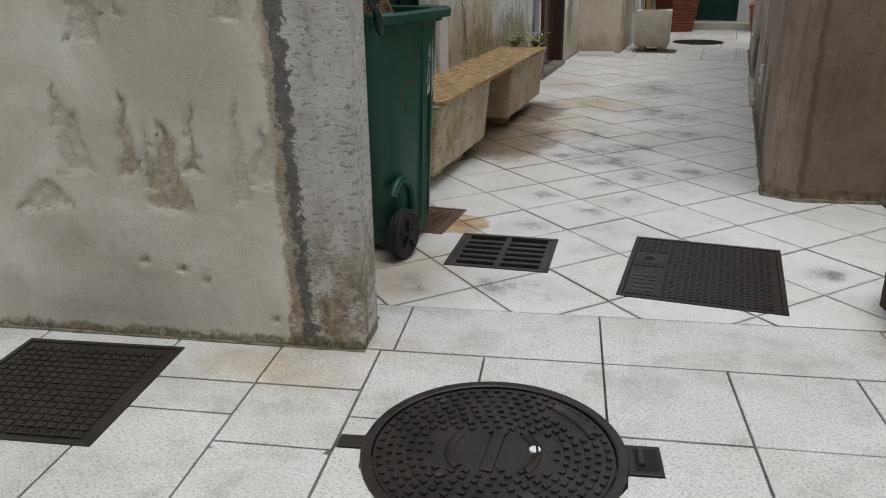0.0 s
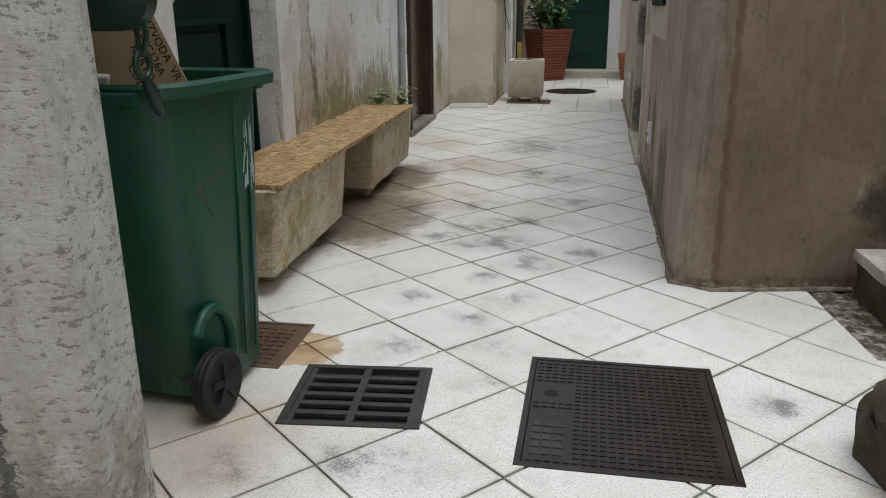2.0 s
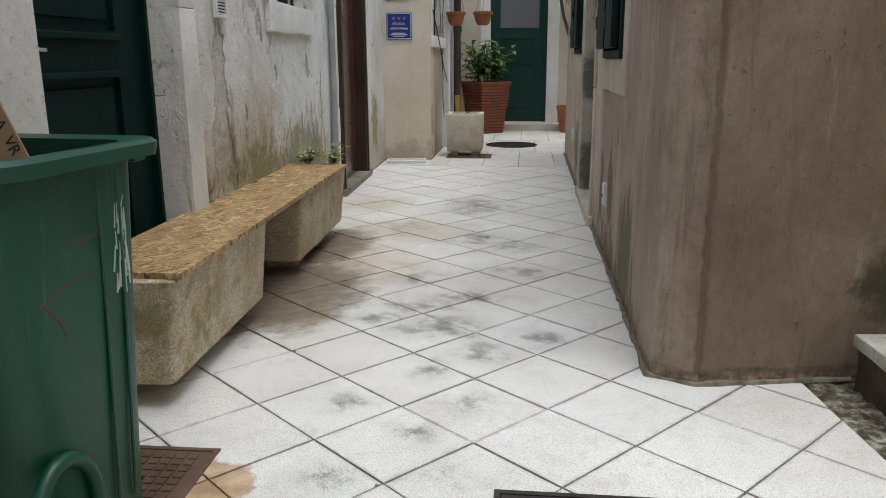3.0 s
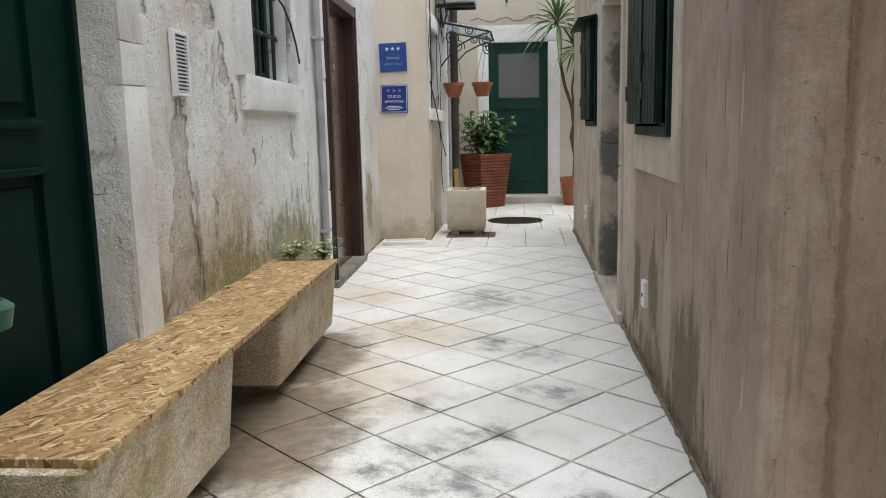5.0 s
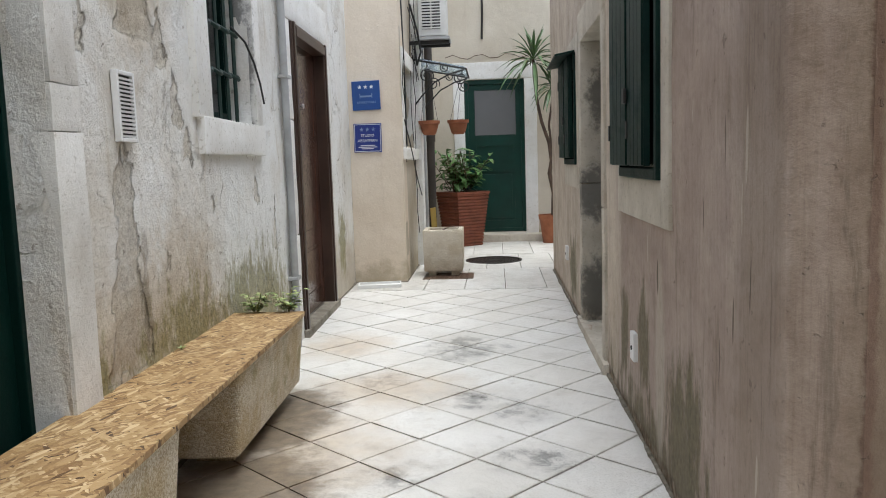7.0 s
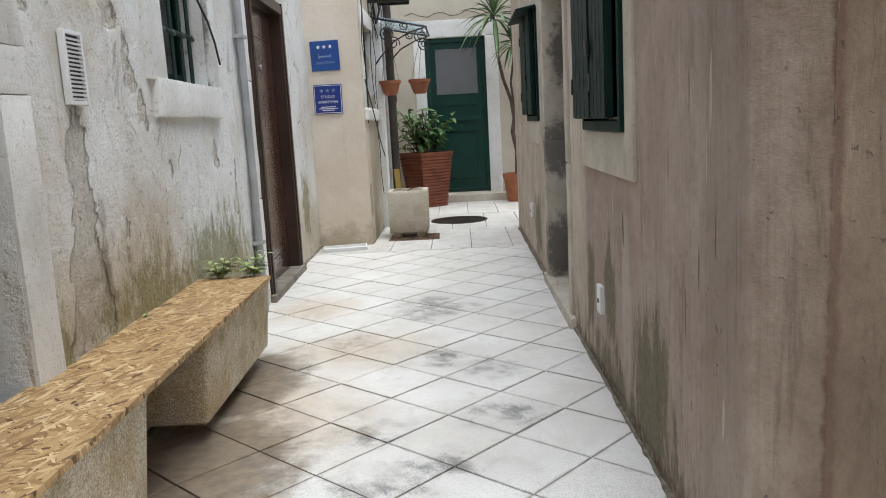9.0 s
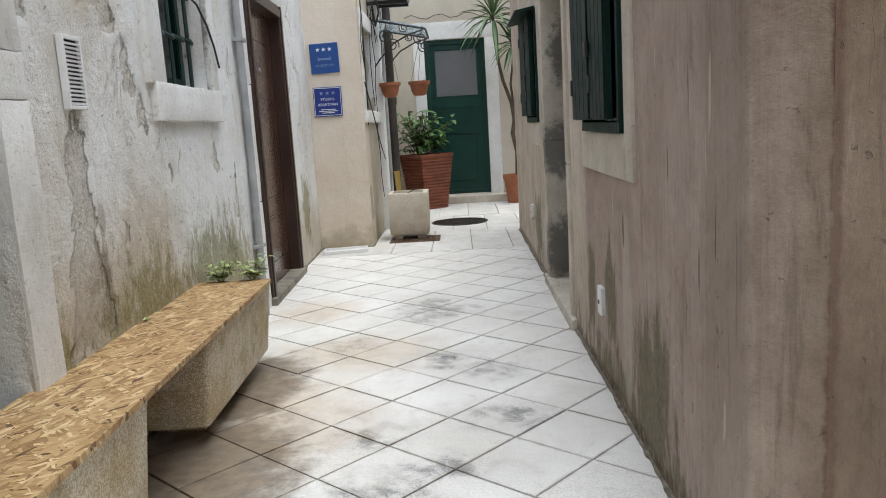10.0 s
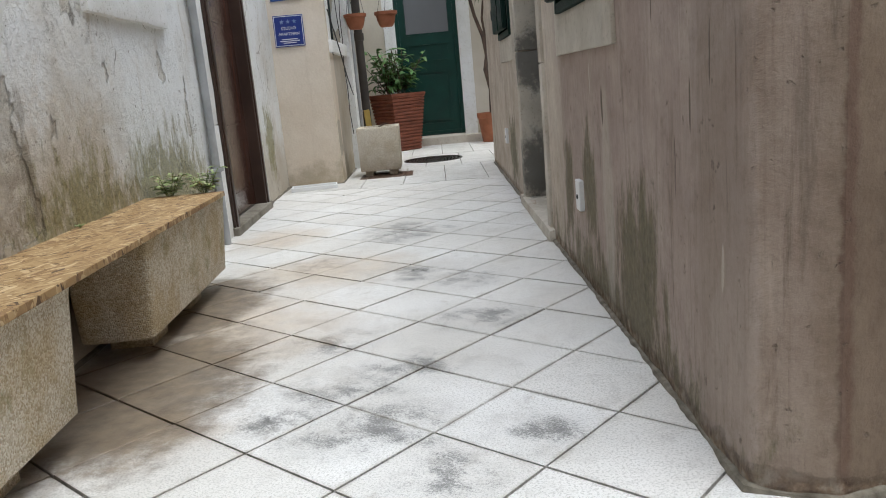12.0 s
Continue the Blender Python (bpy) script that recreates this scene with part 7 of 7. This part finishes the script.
bl = stone(1.2, 0.62, 0.29, 0.045, 0.08, 5)
ob = link("rough_kerb_stone", bl, M_DARKSTONE, smooth=True)
tagged(ob, "big dark rough-hewn stone block with moss", "stone").matrix_world = pose(0.865, 2.44, -0.05, 0, 0, 8)

# ---- paving: separate stones ----
JOINT = 0.0068
holes = [rect(*s) for s in (GRATE, PLATE, SMALL)] + [[(1.035, 3.62), (1.8, 3.62), (1.8, 4.6), (0.939, 4.6)]]
pv = thing("pavement", "pale diagonal stone tiles with grey grime and dark joints", "pavement", kind="structure")
TA, TB, TO = Vector((-0.2515, 0.2245)), Vector((0.2235, 0.2500)), Vector((0.0039, 5.3842))
BORDER, STREET_DIR = Vector((-0.09, 2.628)), Vector((math.cos(radians(10.8)), math.sin(radians(10.8))))
STREET_N = Vector((-STREET_DIR.y, STREET_DIR.x))
half_a, half_b = TA.normalized() * JOINT / 2, TB.normalized() * JOINT / 2
full_mesh = None
rnd = random.Random(21)
for i in range(-24, 25):
    for j in range(-24, 25):
        o = TO + TA * i + TB * j
        cen = o + (TA + TB) / 2
        if not (-1.75 < cen.x < 1.75 and 2.2 < cen.y < 9.95):
            continue
        if cen.x > 0.75 and cen.y > 4.5:
            continue
        q = [o + half_a + half_b, o + TB + half_a - half_b, o + TA + TB - half_a - half_b, o + TA - half_a + half_b]
        q = [(v.x, v.y) for v in q]
        pieces = clip(q, tuple(BORDER + STREET_N * JOINT / 2), tuple(STREET_N))
        pieces = clip(pieces, (0.0, 9.765), (0.0, -1.0))
        pieces = [pieces] if area(pieces) > 3e-4 else []
        for hl in holes:
            pieces = cut_out(pieces, hl)
        if not pieces:
            continue
        whole = len(pieces) == 1 and len(pieces[0]) == 4 and abs(area(pieces[0]) - area(q)) < 1e-6
        dz = rnd.uniform(-0.0012, 0.0012)
        if whole:
            if full_mesh is None:
                bm = bmesh.new()
                prism(bm, [(x - cen.x, y - cen.y) for x, y in q], -0.025, 0.0, 0.0022)
                full_mesh = bpy.data.meshes.new("tile")
                bm.to_mesh(full_mesh)
                bm.free()
                full_mesh.materials.append(M_TILE)
            t = new("tile", full_mesh)
            t.parent = pv
            t.matrix_local = Matrix.Translation((cen.x, cen.y, dz)) @ Matrix.Rotation(rnd.uniform(-0.003, 0.003), 4, "X")
        else:
            bm = bmesh.new()
            for pc in pieces:
                prism(bm, [(x - cen.x, y - cen.y) for x, y in pc], -0.025, 0.0, 0.0015 if len(pieces) == 1 else 0.0)
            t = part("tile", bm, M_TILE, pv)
            t.location = (cen.x, cen.y, dz)


def slab_field(name, label, origin, u, slabs, holes_here, inset=0.0035):
    """Rectangular slabs given as (u0, u1, v0, v1) in a frame at origin."""
    holder = thing(name, label, "pavement", kind="structure")
    nv = Vector((-u.y, u.x))
    for u0, u1, v0, v1 in slabs:
        q = [origin + u * a + nv * c for a, c in ((u0 + inset, v0 + inset), (u1 - inset, v0 + inset), (u1 - inset, v1 - inset), (u0 + inset, v1 - inset))]
        cen = (q[0] + q[2]) / 2
        pieces = [[(p.x, p.y) for p in q]]
        for hl in holes_here:
            pieces = cut_out(pieces, hl)
        bm = bmesh.new()
        for pc in pieces:
            prism(bm, [(x - cen.x, y - cen.y) for x, y in pc], -0.025, 0.0, 0.002 if len(pieces) == 1 else 0.0)
        t = part("slab", bm, M_SLAB, holder)
        t.location = (cen.x, cen.y, rnd.uniform(-0.0012, 0.0012))
    return holder


circle = [(MANHOLE[0] + MANHOLE[2] * math.cos(a), MANHOLE[1] + MANHOLE[2] * math.sin(a)) for a in (6.28319 * k / 28 for k in range(28))]
lug = rect(MANHOLE[0] - 0.335 * math.cos(radians(12)), MANHOLE[1] - 0.335 * math.sin(radians(12)), 0.09, 0.055, 12)
pocket = rect(MANHOLE[0] + 0.35 * math.cos(radians(12)), MANHOLE[1] + 0.35 * math.sin(radians(12)), 0.09, 0.12, 12)
slabs = []
for a, c in ((-4.2, -3.3), (-3.3, -2.35), (-2.35, -1.5), (-1.5, -0.62), (-0.62, 0.0), (0.0, 0.86), (0.86, 1.8), (1.8, 2.8), (2.8, 4.0)):
    slabs.append((a, c, -0.322, 0.0))
for a, c in ((-0.66, -0.345), (-0.345, -0.0), (0.0, 0.345), (0.345, 0.69), (0.69, 1.05), (1.05, 1.5), (1.5, 2.2), (2.2, 3.0), (3.0, 4.0)):
    slabs.append((a, c, -0.69, -0.322))
for a, c in ((-0.66, 0.345), (0.345, 0.80), (0.80, 1.3), (1.3, 2.0), (2.0, 3.0), (3.0, 4.0)):
    slabs.append((a, c, -1.22, -0.69))
for a, c in ((-0.965, -0.66), (-1.30, -0.965)):
    slabs += [(a, c, -0.56, -0.322), (a, c, -0.84 if a > -1.2 else -0.72, -0.56), (a, c, -1.22, -0.84 if a > -1.2 else -0.72)]
for k in range(6):
    slabs += [(-1.30 - 0.45 * (k + 1), -1.30 - 0.45 * k, -0.62, -0.322), (-1.30 - 0.45 * (k + 1), -1.30 - 0.45 * k, -1.22, -0.62)]
for r in range(5):
    for k in range(14):
        u0 = -4.2 + 0.6 * k + (0.3 if r % 2 else 0.0)
        slabs.append((u0, u0 + 0.6, -1.22 - 0.45 * (r + 1), -1.22 - 0.45 * r))
slab_field("street_pavement", "pale bush-hammered stone slabs of the street", BORDER, STREET_DIR, slabs, [circle, lug, pocket, rect(*LPLATE)])
far_round = [(-0.195 + 0.34 * math.cos(a), 11.86 + 0.34 * math.sin(a)) for a in (6.28319 * k / 24 for k in range(24))]
slabs = []
for r, (v0, v1) in enumerate(((0.0, 1.36), (1.36, 2.7), (2.7, 4.2))):
    for k in range(12):
        u0 = -1.62 + 0.385 * k + (0.19 if r == 1 else 0.0)
        slabs.append((u0, u0 + 0.385, v0, v1))
slab_field("court_pavement", "pale smooth stone slabs of the far court", Vector((0.0, 9.77)), Vector((1.0, 0.0)), slabs, [far_round, rect(*DARKP)])

# rough strip between the tiles and the steps
bm = bmesh.new()
rows = []
for i in range(41):
    y = 3.63 + 0.66 * i / 40
    x0 = 1.035 - 0.098 * (y - 3.62)
    row = []
    for j in range(25):
        x = x0 + (1.45 - x0) * j / 24
        v = Vector((x, y, 0))
        row.append(bm.verts.new((x, y, -0.006 + 0.009 * noise.noise(v * 9) + 0.012 * noise.noise(v * 26) + 0.006 * noise.noise(v * 60))))
    rows.append(row)
for a, c in zip(rows, rows[1:]):
    for k in range(24):
        bm.faces.new((a[k], a[k + 1], c[k + 1], c[k]))
low = bmesh.ops.extrude_face_region(bm, geom=list(bm.faces))
bmesh.ops.translate(bm, vec=(0, 0, -0.03), verts=[v for v in low["geom"] if isinstance(v, bmesh.types.BMVert)])
bmesh.ops.recalc_face_normals(bm, faces=bm.faces)
tagged(link("rough_paving", bm, M_RUBBLE, smooth=True), "rough dark mossy mortar with pale grit beside the steps", "pavement", kind="structure")
